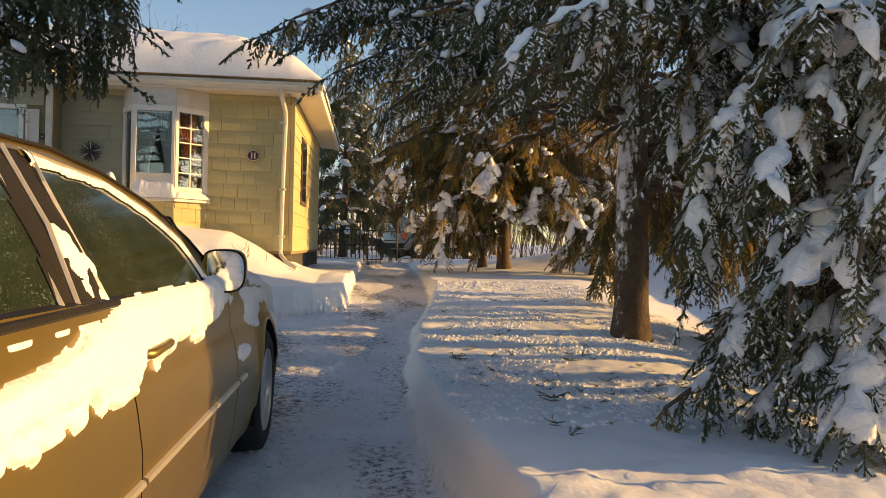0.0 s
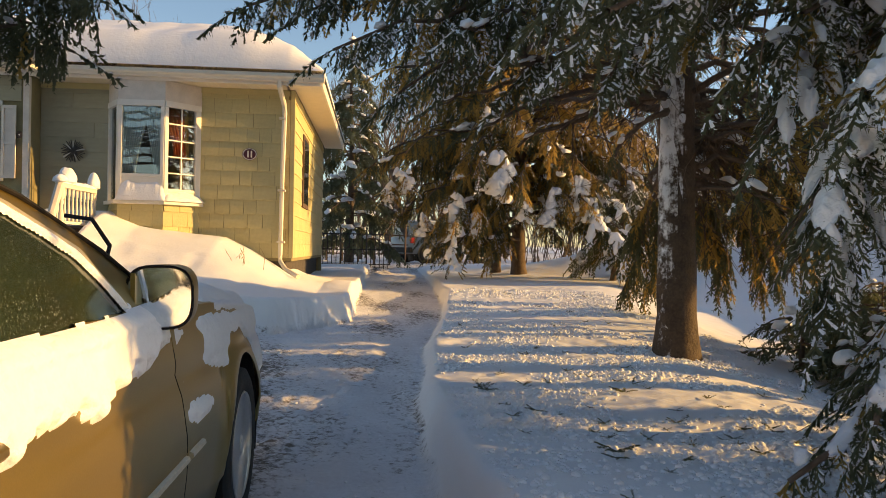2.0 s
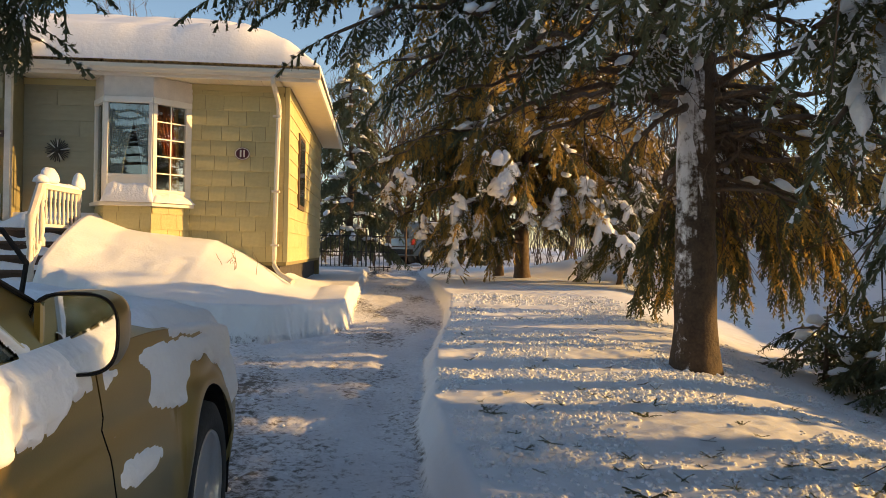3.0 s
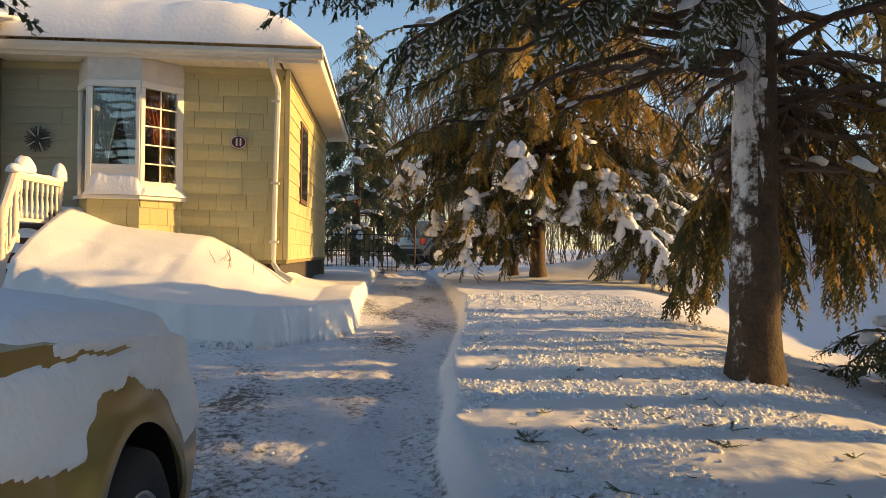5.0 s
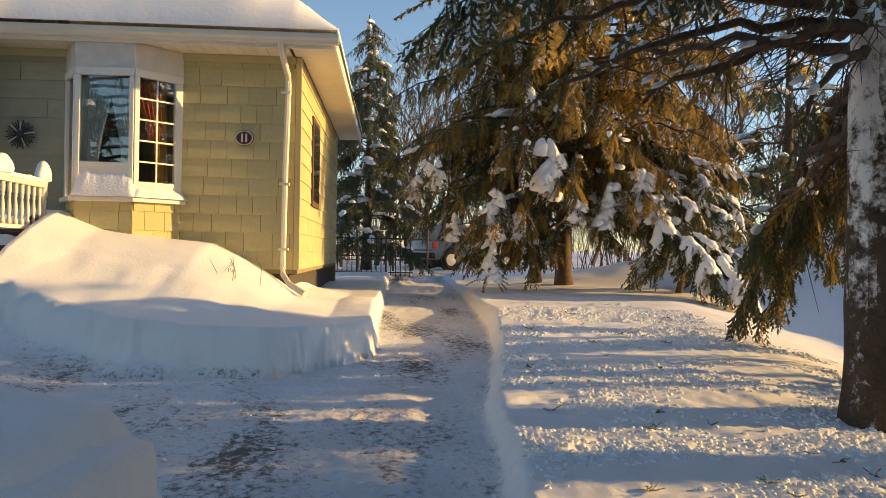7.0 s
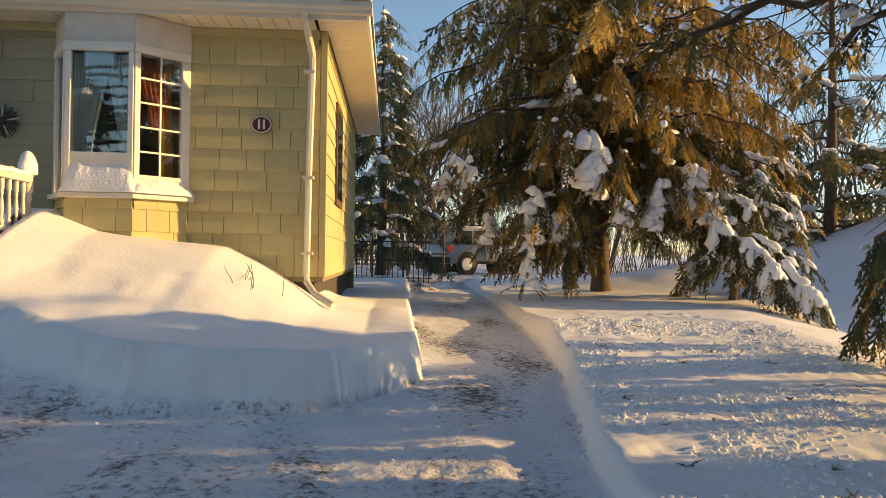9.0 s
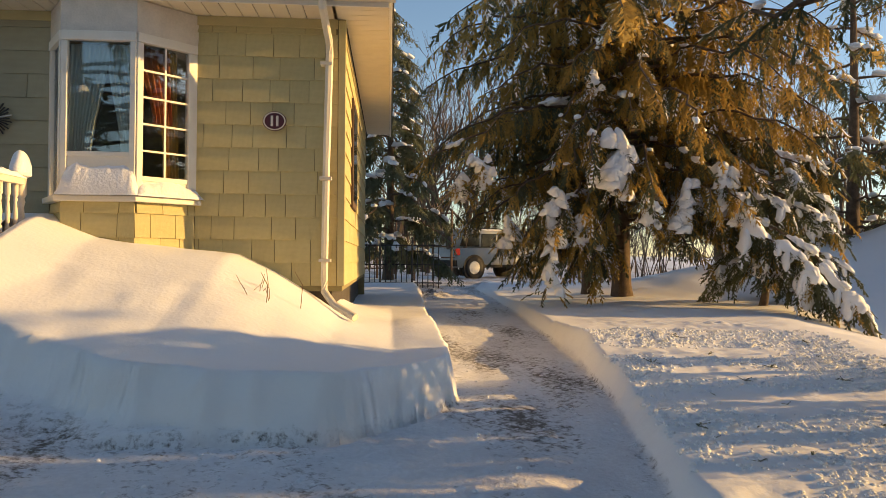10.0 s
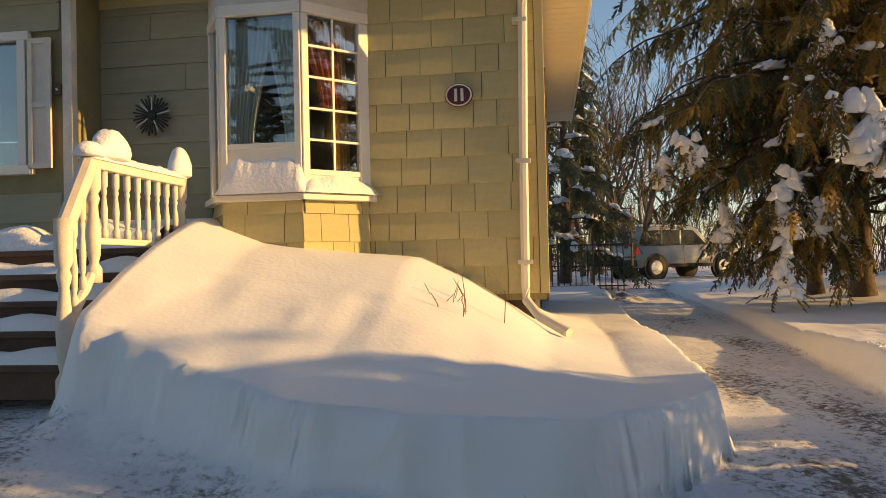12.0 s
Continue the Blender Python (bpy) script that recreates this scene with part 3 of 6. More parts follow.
ZS, ZT = 1.76, 3.14
for k, (a, b) in enumerate(zip(BAY, BAY[1:])):
    m, w = face_frame(a, b)
    stile = (0.075, 0.05, 0.055)[k]
    right_stile = (0.05, 0.05, 0.085)[k]
    lo = ZS + (0.0, 0.36, 0.16)[k]
    on_bay("head_board", box(-0.01, w + 0.01, -0.012, 0.03, ZT, ZE - 0.02, 0.0, m), WOOD_WHITE)
    on_bay("window_frame", box(0.0, w, -0.028, 0.03, ZT - 0.06, ZT + 0.02, 0.006, m), TRIM)
    on_bay("stile", box(0.0, stile, -0.02, 0.04, ZS, ZT - 0.062, 0.006, m), TRIM)
    on_bay("stile", box(w - right_stile, w, -0.02, 0.04, ZS, ZT - 0.062, 0.006, m), TRIM)
    if lo > ZS + 0.05:
        on_bay("apron_board", box(stile + 0.002, w - right_stile - 0.002, -0.004, 0.03, ZS, lo - 0.03, 0.0, m), TRIM)
    on_bay("bottom_rail", box(stile, w - right_stile, -0.014, 0.03, lo - 0.03, lo + 0.012, 0.004, m), TRIM)
    pane = on_bay("pane", box(stile, w - right_stile, 0.012, 0.016, lo + 0.012, ZT - 0.062, 0.0, m), PANE)
    pane.visible_shadow = False
    if k == 2:      # muntins of the side light
        x0, x1 = stile, w - right_stile
        on_bay("muntin", box((x0 + x1) / 2 - 0.008, (x0 + x1) / 2 + 0.008, 0.0, 0.011, lo + 0.012, ZT - 0.062, 0.0, m), TRIM)
        for j in range(1, 5):
            z = lo + (ZT - 0.06 - lo) * j / 5
            on_bay("muntin", box(x0, x1, -0.002, 0.011, z - 0.008, z + 0.008, 0.0, m), TRIM)
    # sill
    on_bay("sill", box(-0.03, w + 0.03, -0.06, 0.03, ZS - 0.055, ZS - 0.005, 0.006, m), TRIM)
    # base below the sill
    on_bay("base_panel", box(0.002, w - 0.002, 0.012, 0.05, 0.8, ZS - 0.056, 0.0, m), SIDING_BACK)
on_bay("bay_ceiling", prism([(x, y) for x, y in BAY], 0.03, Matrix.Translation((0, 0, ZE - 0.05))), TRIM)
on_bay("bay_floor", prism([(x, y) for x, y in BAY], 0.03, Matrix.Translation((0, 0, ZS - 0.05))), TRIM)


def curtain(x0, x1, gather_x, y, z0, z1, material, name, folds=9, amp=0.018):
    """A hanging cloth, wide at the rod and drawn to gather_x below."""
    nz, nx = 18, 48
    vs, fs = [], []
    for j in range(nz + 1):
        t = j / nz
        s = smooth(0, 1, t) * 0.62
        for i in range(nx + 1):
            u = i / nx
            xx = (x0 + (x1 - x0) * u) * (1 - s) + (gather_x + (u - 0.5) * 0.12) * s
            vs.append((xx, y + amp * math.sin(u * folds * 2 * math.pi + 0.6 * math.sin(t * 3)) * (0.5 + 0.5 * t), z1 + (z0 - z1) * t))
    for j in range(nz):
        for i in range(nx):
            a = j * (nx + 1) + i
            fs.append((a, a + 1, a + nx + 2, a + nx + 1))
    return tagged(new(name, mesh_from(name, vs, fs, material, True)))


tagged(curtain(-3.70, -3.37, -3.66, 11.60, 2.10, 3.08, LACE, "sheer_curtain"), "white sheer curtain drawn to one side in the bay window", "curtain", "bay window curtains")
tagged(curtain(-3.40, -3.10, -3.13, 11.60, 2.10, 3.08, LACE, "sheer_curtain"), "white sheer curtain drawn to one side in the bay window", "curtain", "bay window curtains")
c = curtain(0.0, 0.30, 0.29, 0.0, 2.42, 3.08, RED_CLOTH, "tieback_curtain", 5)
m, w = face_frame(BAY[2], BAY[3])
c.matrix_world = m @ Matrix.Translation((0.06, 0.10, 0))
tagged(c, "rust-red gathered curtain behind the side light", "curtain")
c = curtain(0.2, 0.38, 0.36, 0.02, 1.95, 3.08, GOLD_CLOTH, "tieback_curtain", 5)
c.matrix_world = m @ Matrix.Translation((0.06, 0.10, 0))
tagged(c, "gold gathered curtain behind the side light", "curtain")

# snow on the sill
for a, b, h, k in ((BAY[1], BAY[2], 0.34, 1), (BAY[2], BAY[3], 0.17, 2)):
    m, w = face_frame(a, b)
    nx, nt = 36, 8
    vs, fs = [], []
    for i in range(nx + 1):
        u = i / nx
        env = smooth(0, 0.12, u) ** 0.5 * smooth(1.0, 0.90, u) ** 0.5
        hh = h * env * (0.92 - 0.25 * abs(2 * u - 1) + 0.22 * noise.noise(Vector((u * 3, k, 0))) + 0.10 * noise.noise(Vector((u * 11, k, 0))))
        for j in range(nt + 1):
            t = math.pi * j / nt
            vs.append(m @ Vector((-0.02 + (w + 0.06) * u, -0.030 - 0.062 * math.cos(t), ZS - 0.006 + (hh + 0.01) * math.sin(0.55 * t) ** 1.2)))
    for i in range(nx):
        for j in range(nt):
            a0 = i * (nt + 1) + j
            fs.append((a0, a0 + 1, a0 + nt + 2, a0 + nt + 1))
    o = new("sill_snow", mesh_from("sill_snow", vs, fs, SNOW_LUMPY, True))
    tagged(o, "rounded ridge of snow on the bay window sill", "snow", "sill snow")

# window of the wing, with shutter
win = thing("window_2", "white-framed wide window with dark panes in the house wing", "window", (-6.2, YWING, 2.5), kind="structure")


def on_win(name, bm, material, label=""):
    bmesh.ops.translate(bm, verts=bm.verts, vec=-Vector((-6.2, YWING, 2.5)))
    return part(name, bm, material, win, label)


for x0, x1 in ((-6.85, -6.78), (-5.79, -5.72), (-5.37, -5.30)):
    on_win("stile", box(x0, x1, YWING - 0.03, YWING + 0.05, 2.05, 3.02, 0.005), TRIM)
on_win("head", box(-6.88, -5.27, YWING - 0.035, YWING + 0.05, 3.02, 3.09, 0.005), TRIM)
on_win("sill", box(-6.90, -5.25, YWING - 0.05, YWING + 0.05, 1.98, 2.05, 0.005), TRIM)
for x0, x1 in ((-6.78, -5.79), (-5.72, -5.37)):
    on_win("pane", box(x0, x1, YWING + 0.02, YWING + 0.024, 2.05, 3.02), PANE)
shutter = thing("shutter", "plain grey-white window shutter on the siding", "shutter", (-5.17, YWING - 0.03, 2.5))
for x0, x1, z0, z1, y in ((-0.095, 0.095, -0.48, -0.44, -0.02), (-0.095, 0.095, 0.48, 0.52, -0.02), (-0.095, -0.06, -0.44, 0.48, -0.02), (0.06, 0.095, -0.44, 0.48, -0.02), (-0.06, 0.06, -0.01, 0.03, -0.018), (-0.06, 0.06, -0.44, 0.48, 0.0)):
    part("panel" if y == 0.0 else "rail", box(x0, x1, y, y + 0.02, z0, z1), WOOD_WHITE, shutter)

# house sign: an oval plaque; its figures are plain bars
sign = thing("house_sign", "oval maroon plaque with a cream rim on the shingles", "sign", (-1.985, YW - 0.035, 2.485))
ms = Matrix.Rotation(radians(90), 4, "X") @ Matrix.Diagonal((1.2, 1.0, 1, 1))
part("plaque", lathe([(0.088, 0.0), (0.090, 0.012), (0.080, 0.018)], 32, ms), MAROON, sign)
part("rim", lathe([(0.084, 0.014), (0.084, 0.022), (0.074, 0.022), (0.074, 0.014)], 32, ms), CREAM, sign)
part("field", lathe([(0.074, 0.014), (0.073, 0.020)], 32, ms), MAROON, sign)
for x in (-0.022, 0.026):
    part("bar", box(x - 0.011, x + 0.011, -0.027, -0.019, -0.048, 0.048, 0.002), CREAM, sign)

# sunburst ornament
orn = thing("sunburst_ornament", "dark metal sunburst wall ornament on the clapboards", "ornament", (-4.46, YW - 0.05, 2.46))
part("disc", lathe([(0.042, -0.01), (0.045, 0.0), (0.038, 0.02), (0.015, 0.03)], 20, Matrix.Rotation(radians(90), 4, "X")), IRON, orn)
for k in range(32):
    a = 2 * math.pi * k / 32
    r1 = 0.165 if k % 2 else 0.145
    mm = Matrix.Rotation(a, 4, "Y")
    part("ray", box(-0.006, 0.006, -0.006, 0.006, 0.035, r1, 0.002, mm), IRON if k % 7 else ALLOY, orn)
bell = thing("doorbell_plate", "small dark plate on the wing siding", "plate", (-5.03, YWING - 0.02, 2.62))
part("plate", box(-0.03, 0.03, -0.012, 0.012, -0.045, 0.045, 0.004), WOOD_DARK, bell)
part("button", lathe([(0.010, 0), (0.009, 0.008)], 10, Matrix.Translation((0, -0.012, 0)) @ Matrix.Rotation(radians(90), 4, "X")), CREAM, bell)

# side window, narrow in the side wall
sw = thing("window_3", "narrow dark side window in the lit side wall", "window", (XC, 13.6, 2.4), kind="structure")
part("frame", box(0.0, 0.03, -0.45, 0.45, -0.6, 0.6, 0.004), WOOD_DARK, sw)
part("pane", box(0.031, 0.035, -0.38, 0.38, -0.53, 0.53), DARK_GLASS, sw)


# ---- snow on the roof: a thick sheet with rounded edges ----
def roof_snow():
    nx, ny = 150, 70
    x0, x1 = XT, XC + OVER_R + 0.02
    y0, y1 = YW - OVER_F + 0.0, YB + OVER_F
    top, fs = [], []
    for j in range(ny + 1):
        y = y0 + (y1 - y0) * j / ny
        for i in range(nx + 1):
            x = x0 + (x1 - x0) * (1 - (1 - i / nx) ** 1.5)
            rz = ZF + 0.05 + (ZR - ZF) * roof_height(x, y)
            ex, ey = x1 - x, min(y - y0, y1 - y)
            edge = min(1.0, (max(ex, 0) / 0.5)) ** 0.5 * min(1.0, (max(ey, 0) / 0.35)) ** 0.5
            h = 0.02 + 0.44 * edge * (0.45 + 0.55 * smooth(0, 1.3, ex))
            h += (0.05 * noise.noise(Vector((x * 0.8, y * 0.8, 2))) + 0.03 * noise.noise(Vector((x * 2.6, y * 2.6, 2)))) * edge
            # a crack running up the slope
            h -= 0.12 * math.exp(-((x + 2.15 - 0.35 * (y - 13.2) + 0.15 * noise.noise(Vector((0, y * 3, 0)))) / 0.035) ** 2) * smooth(12.4, 12.9, y) * smooth(14.4, 13.9, y)
            round_over = 0.45 * math.exp(-((y - YR) / 0.9) ** 2) * 0.35
            top.append((x, y, rz + h - round_over * 0.5))
    for j in range(ny):
        for i in range(nx):
            a = j * (nx + 1) + i
            fs.append((a, a + 1, a + nx + 2, a + nx + 1))
    n = len(top)
    # close the rim down to the roof
    rim = [i for i in range(nx + 1)] + [j * (nx + 1) + nx for j in range(1, ny + 1)] + [ny * (nx + 1) + i for i in range(nx - 1, -1, -1)] + [j * (nx + 1) for j in range(ny - 1, 0, -1)]
    for r in rim:
        x, y, z = top[r]
        rz = ZF + 0.01 + (ZR - ZF) * roof_height(x, y)
        top.append((x, y, rz))
    for k in range(len(rim)):
        k2 = (k + 1) % len(rim)
        fs.append((rim[k], n + k, n + k2, rim[k2]))
    return tagged(new("roof_snow", mesh_from("roof_snow", top, fs, SNOW_ROOF, True)), "thick smooth sheet of snow on the house roof", "snow")


roof_snow()
bm = lump((XL - 3.0, YW - OVER_F - 0.08, ZE + 0.42), (3.4, 0.42, 0.26), 4, 0.12, 4)
tagged(part("wing_roof_snow", bm, SNOW_ROOF, None, smooth=True), "heaped snow on the wing eave", "snow")

# ---- shingles and clapboards: pieces ----
unit = {}


def piece_mesh(material, th=0.016):
    key = material.name
    if key not in unit:
        bm = bmesh.new()
        # a shingle one metre by one metre: thick at its foot, thin at the head, foot a little bevelled
        v = [bm.verts.new(c) for c in ((0.004, -th, 0), (0.996, -th, 0), (0.996, -th, 0.02), (0.004, -th, 0.02), (0.998, -0.002, 1.0), (0.002, -0.002, 1.0), (0.0, 0, 0), (1.0, 0, 0))]
        for f in ((0, 1, 2, 3), (3, 2, 4, 5), (6, 7, 1, 0), (6, 0, 3, 5), (1, 7, 4, 2)):
            bm.faces.new([v[i] for i in f])
        bmesh.ops.recalc_face_normals(bm, faces=bm.faces)
        me = bpy.data.meshes.new("shingle")
        bm.to_mesh(me)
        bm.free()
        me.materials.append(material)
        unit[key] = me
    return unit[key]


def shingle_rows(parent, parent_at, m, width, z0, z1, step, w_lo, w_hi, material, rng, name="shingle", skip=None):
    """Rows of shingles on the upright plane of m (x along, -y out)."""
    me = piece_mesh(material)
    r, z = 0, z0
    while z < z1 - 0.03:
        h = min(step, z1 - z)
        x = -rng.uniform(0, w_lo) if r else 0.0
        while x < width - 0.02:
            w = rng.uniform(w_lo, w_hi)
            a, b = max(0.0, x), min(width, x + w)
            x += w
            if b - a < 0.03 or (skip and skip(a, b, z, z + h)):
                continue
            o = new(name, me)
            o.parent = parent
            drop = rng.uniform(-0.003, 0.003)
            o.matrix_basis = Matrix.Translation(-parent_at) @ m @ Matrix.Translation((a, 0, z + drop)) @ Matrix.Diagonal((b - a - 0.004, 1, h + 0.012, 1))
        z += step
        r += 1


rng = random.Random(5)
m, w = face_frame((-2.70, YW), (XC - 0.052, YW))
shingle_rows(house, house_at, m @ Matrix.Translation((0, 0.006, 0)), w, ZB, ZE - 0.10, 0.2105, 0.17, 0.34, SIDING, rng)
for a, b in zip(BAY, BAY[1:]):
    m, w = face_frame(a, b)
    shingle_rows(bay, bay_at, m @ Matrix.Translation((0, 0.010, 0)), w, 0.98, ZS - 0.06, 0.2105, 0.17, 0.34, SIDING, rng)
m, w = face_frame((XC, YW + 0.052), (XC, YB))
shingle_rows(house, house_at, m @ Matrix.Translation((0, 0.006, 0)), w, ZB, ZE, 0.2105, 0.30, 0.62, SIDING, rng)
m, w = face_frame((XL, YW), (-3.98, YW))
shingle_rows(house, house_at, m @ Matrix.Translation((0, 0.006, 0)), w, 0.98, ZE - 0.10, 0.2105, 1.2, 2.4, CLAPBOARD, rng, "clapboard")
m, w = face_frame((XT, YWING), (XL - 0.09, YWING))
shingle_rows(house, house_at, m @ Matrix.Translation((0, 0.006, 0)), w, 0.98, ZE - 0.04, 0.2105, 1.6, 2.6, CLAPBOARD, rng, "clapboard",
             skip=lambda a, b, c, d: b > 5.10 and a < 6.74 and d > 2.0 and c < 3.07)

# ---- porch steps and railing ----
for k in range(5):
    z, y = 0.70 + 0.17 * k, 10.12 + 0.25 * k
    st = thing("porch_step", "dark wooden porch step with snow on its tread", "step", (-5.06, y, z), "porch steps")
    depth = 0.29 if k < 4 else 0.38
    part("tread", box(-1.04, 1.04, -0.02, depth, -0.04, 0.0, 0.006), WOOD_DARK, st)
    part("riser", box(-1.02, 1.02, 0.02, 0.04, -0.20, -0.041), WOOD_DARK, st)
    nx = 40
    vs, fs = [], []
    for i in range(nx + 1):
        u = i / nx
        hh = 0.085 * (0.8 + 0.6 * noise.noise(Vector((u * 6, k * 2.0, 0)))) * (1.1 if k < 4 else 2.4)
        for j in range(7):
            t = math.pi * j / 6
            vs.append((-1.03 + 2.06 * u, depth / 2 - 0.015 - (depth / 2 - 0.004) * math.cos(t), 0.001 + hh * math.sin(t) ** 0.6))
    for i in range(nx):
        for j in range(6):
            a0 = i * 7 + j
            fs.append((a0, a0 + 7, a0 + 8, a0 + 1))
    under(new("tread_snow", mesh_from("tread_snow", vs, fs, SNOW_LUMPY, True)), st)


def turned_post(h, r):
    return [(r, 0), (r, 0.12 * h), (r * 0.55, 0.16 * h), (r * 0.8, 0.22 * h), (r * 0.95, 0.40 * h), (r * 0.55, 0.62 * h), (r * 0.85, 0.68 * h), (r * 0.6, 0.72 * h), (r, 0.76 * h), (r, h)]


RX = -4.02
rail = thing("porch_railing", "weathered white porch railing with turned balusters and snow", "railing", (RX, 10.2, 0))
rail_at = Vector((RX, 10.2, 0))


def on_rail(name, bm, material, label="", smooth=False):
    bmesh.ops.translate(bm, verts=bm.verts, vec=-rail_at)
    return part(name, bm, material, rail, label, smooth)


on_rail("newel_post", lathe(turned_post(0.74, 0.045), 14, Matrix.Translation((RX, 10.36, 1.15))), WOOD_WHITE, smooth=True)
on_rail("newel_post", lathe(turned_post(1.02, 0.05), 14, Matrix.Translation((RX, 10.08, 0.50))), WOOD_WHITE, smooth=True)
on_rail("top_rail", box(RX - 0.04, RX + 0.04, 10.32, 11.42, 1.83, 1.89, 0.008), WOOD_WHITE)
on_rail("bottom_rail", box(RX - 0.03, RX + 0.03, 10.38, 11.42, 1.38, 1.42, 0.006), WOOD_WHITE)
for k in range(8):
    y = 10.47 + 0.125 * k
    on_rail("baluster", lathe(turned_post(0.42, 0.022), 10, Matrix.Translation((RX, y, 1.42))), WOOD_WHITE, smooth=True)
on_rail("end_post", lathe(turned_post(0.72, 0.04), 14, Matrix.Translation((RX, 11.44, 1.2))), WOOD_WHITE, smooth=True)
on_rail("stair_rail", tube([(RX, 10.33, 1.87), (RX, 10.08, 1.45)], 0.052, 8), WOOD_WHITE)
on_rail("stair_lower_rail", tube([(RX, 10.33, 1.20), (RX, 10.10, 0.90)], 0.03, 8), WOOD_WHITE)
for k in range(2):
    y = 10.17 + 0.08 * k
    z = 1.0 + 1.35 * (y - 10.17)
    on_rail("baluster", lathe(turned_post(0.56, 0.022), 10, Matrix.Translation((RX, y, z))), WOOD_WHITE, smooth=True)
nx = 60
vs, fs = [], []
for i in range(nx + 1):
    u = i / nx
    hh = (0.045 + 0.03 * noise.noise(Vector((u * 9, 1, 0))) + 0.015 * noise.noise(Vector((u * 26, 1, 0)))) * smooth(0, 0.03, u) * smooth(1, 0.97, u)
    for j in range(9):
        t = math.pi * j / 8
        vs.append((-0.05 * math.cos(t), 0.10 + 1.14 * u, 1.885 + (hh + 0.006) * math.sin(t)))
for i in range(nx):
    for j in range(8):
        a0 = i * 9 + j
        fs.append((a0, a0 + 9, a0 + 10, a0 + 1))
under(new("rail_snow", mesh_from("rail_snow", vs, fs, SNOW_LUMPY, True)), rail, "ridge of snow on the rail")
for at, size, k in (((RX, 10.55, 1.95), (0.10, 0.15, 0.15), 3), ((RX, 11.42, 1.95), (0.08, 0.11, 0.16), 9), ((RX, 10.33, 1.92), (0.085, 0.10, 0.07), 5)):
    on_rail("snow_cap", lump(at, size, k, 0.15, 3), SNOW_LUMPY, "rounded cap of snow", True)

# ---- the parked sedan ----
CAR_X, CAR_W = -1.57, 0.91           # middle line, half width
REAR, HUB_R, HUB_F, NOSE = -0.15, 0.80, 3.90, 5.08
car = thing("car", "gold-beige sedan with frosted windows and snow on its flank and bonnet", "car", (CAR_X, 2.4, 0))
car_at = Vector((CAR_X, 2.4, 0))


def on_car(name, bm, material, label="", smooth=False, parent=None):
    bmesh.ops.translate(bm, verts=bm.verts, vec=-car_at)
    return part(name, bm, material, parent or car, label, smooth)


PLAN = [(REAR, 0.60), (0.06, 0.74), (0.25, 0.84), (0.6, 0.89), (1.2, 0.91), (3.2, 0.91), (3.8, 0.915), (4.2, 0.905), (4.5, 0.885), (4.7, 0.845), (4.85, 0.77), (4.95, 0.66), (5.03, 0.50), (5.08, 0.30)]
EDGE_Z = [(REAR, 0.90), (0.4, 0.99), (1.2, 0.985), (2.2, 0.965), (2.9, 0.945), (3.3, 0.945), (3.8, 0.92), (4.2, 0.885), (4.5, 0.85), (4.7, 0.81), (4.85, 0.74), (4.98, 0.64), (5.08, 0.58)]
SECT = [(0.18, 0.93), (0.22, 0.955), (0.36, 0.985), (0.50, 1.0), (0.60, 1.0), (0.70, 0.985), (0.80, 0.965), (0.90, 0.945), (1.0, 0.925)]


def spline_table(table, x):
    """Smooth curve through rows of (x, value)."""
    n = len(table)
    if x <= table[0][0]:
        return table[0][1]
    if x >= table[-1][0]:
        return table[-1][1]
    i = max(k for k in range(n - 1) if table[k][0] <= x)
    (x0, y0), (x1, y1) = table[i], table[i + 1]
    s = (y1 - y0) / (x1 - x0)
    sp = (y0 - table[i - 1][1]) / (x0 - table[i - 1][0]) if i else s
    sn = (table[i + 2][1] - y1) / (table[i + 2][0] - x1) if i + 2 < n else s
    m0 = 0 if sp * s <= 0 else 2 * sp * s / (sp + s)
    m1 = 0 if sn * s <= 0 else 2 * sn * s / (sn + s)
    h = x1 - x0
    t = (x - x0) / h
    return (2 * t**3 - 3 * t**2 + 1) * y0 + (t**3 - 2 * t**2 + t) * h * m0 + (-2 * t**3 + 3 * t**2) * y1 + (t**3 - t**2) * h * m1


def side_x(y, z):
    """Half width of the lower body at y and z, with a flare at the front wheel and a crease."""
    w = spline_table(PLAN, y)
    top = spline_table(EDGE_Z, y)
    zz = 0.18 + (z - 0.18) * (1.0 - 0.18) / (top + 0.02 - 0.18)
    x = w * lerp_table(SECT, min(1.0, zz))
    d = math.hypot(y - HUB_F, z - 0.33)
    x += 0.022 * math.exp(-((d - 0.40) / 0.06) ** 2) * (1 if z > 0.3 else 0.4)
    x -= 0.010 * math.exp(-((z - 0.78 + 0.02 * (y - 2)) / 0.025) ** 2)
    return x


def roof_z(y):
    return spline_table([(0.30, 0.98), (0.62, 1.15), (1.0, 1.32), (1.4, 1.395), (1.75, 1.405), (2.1, 1.37), (2.5, 1.26), (2.85, 1.115), (3.2, 0.97)], y)


def cabin_x(y, z):
    """Half width of the cabin: leans in towards the roof."""
    b = 0.845 - 0.04 * smooth(2.4, 3.2, y)
    h = max(0.0, z - 0.95)
    return b - 0.36 * h - 0.55 * h * h


DOOR_CUTS = (0.62, 1.65, 2.98)
ys = sorted({round(REAR + 0.04 * k, 3) for k in range(int((NOSE - REAR) / 0.04) + 1)} | {NOSE} | {c + d for c in DOOR_CUTS for d in (-0.004, 0.004)})


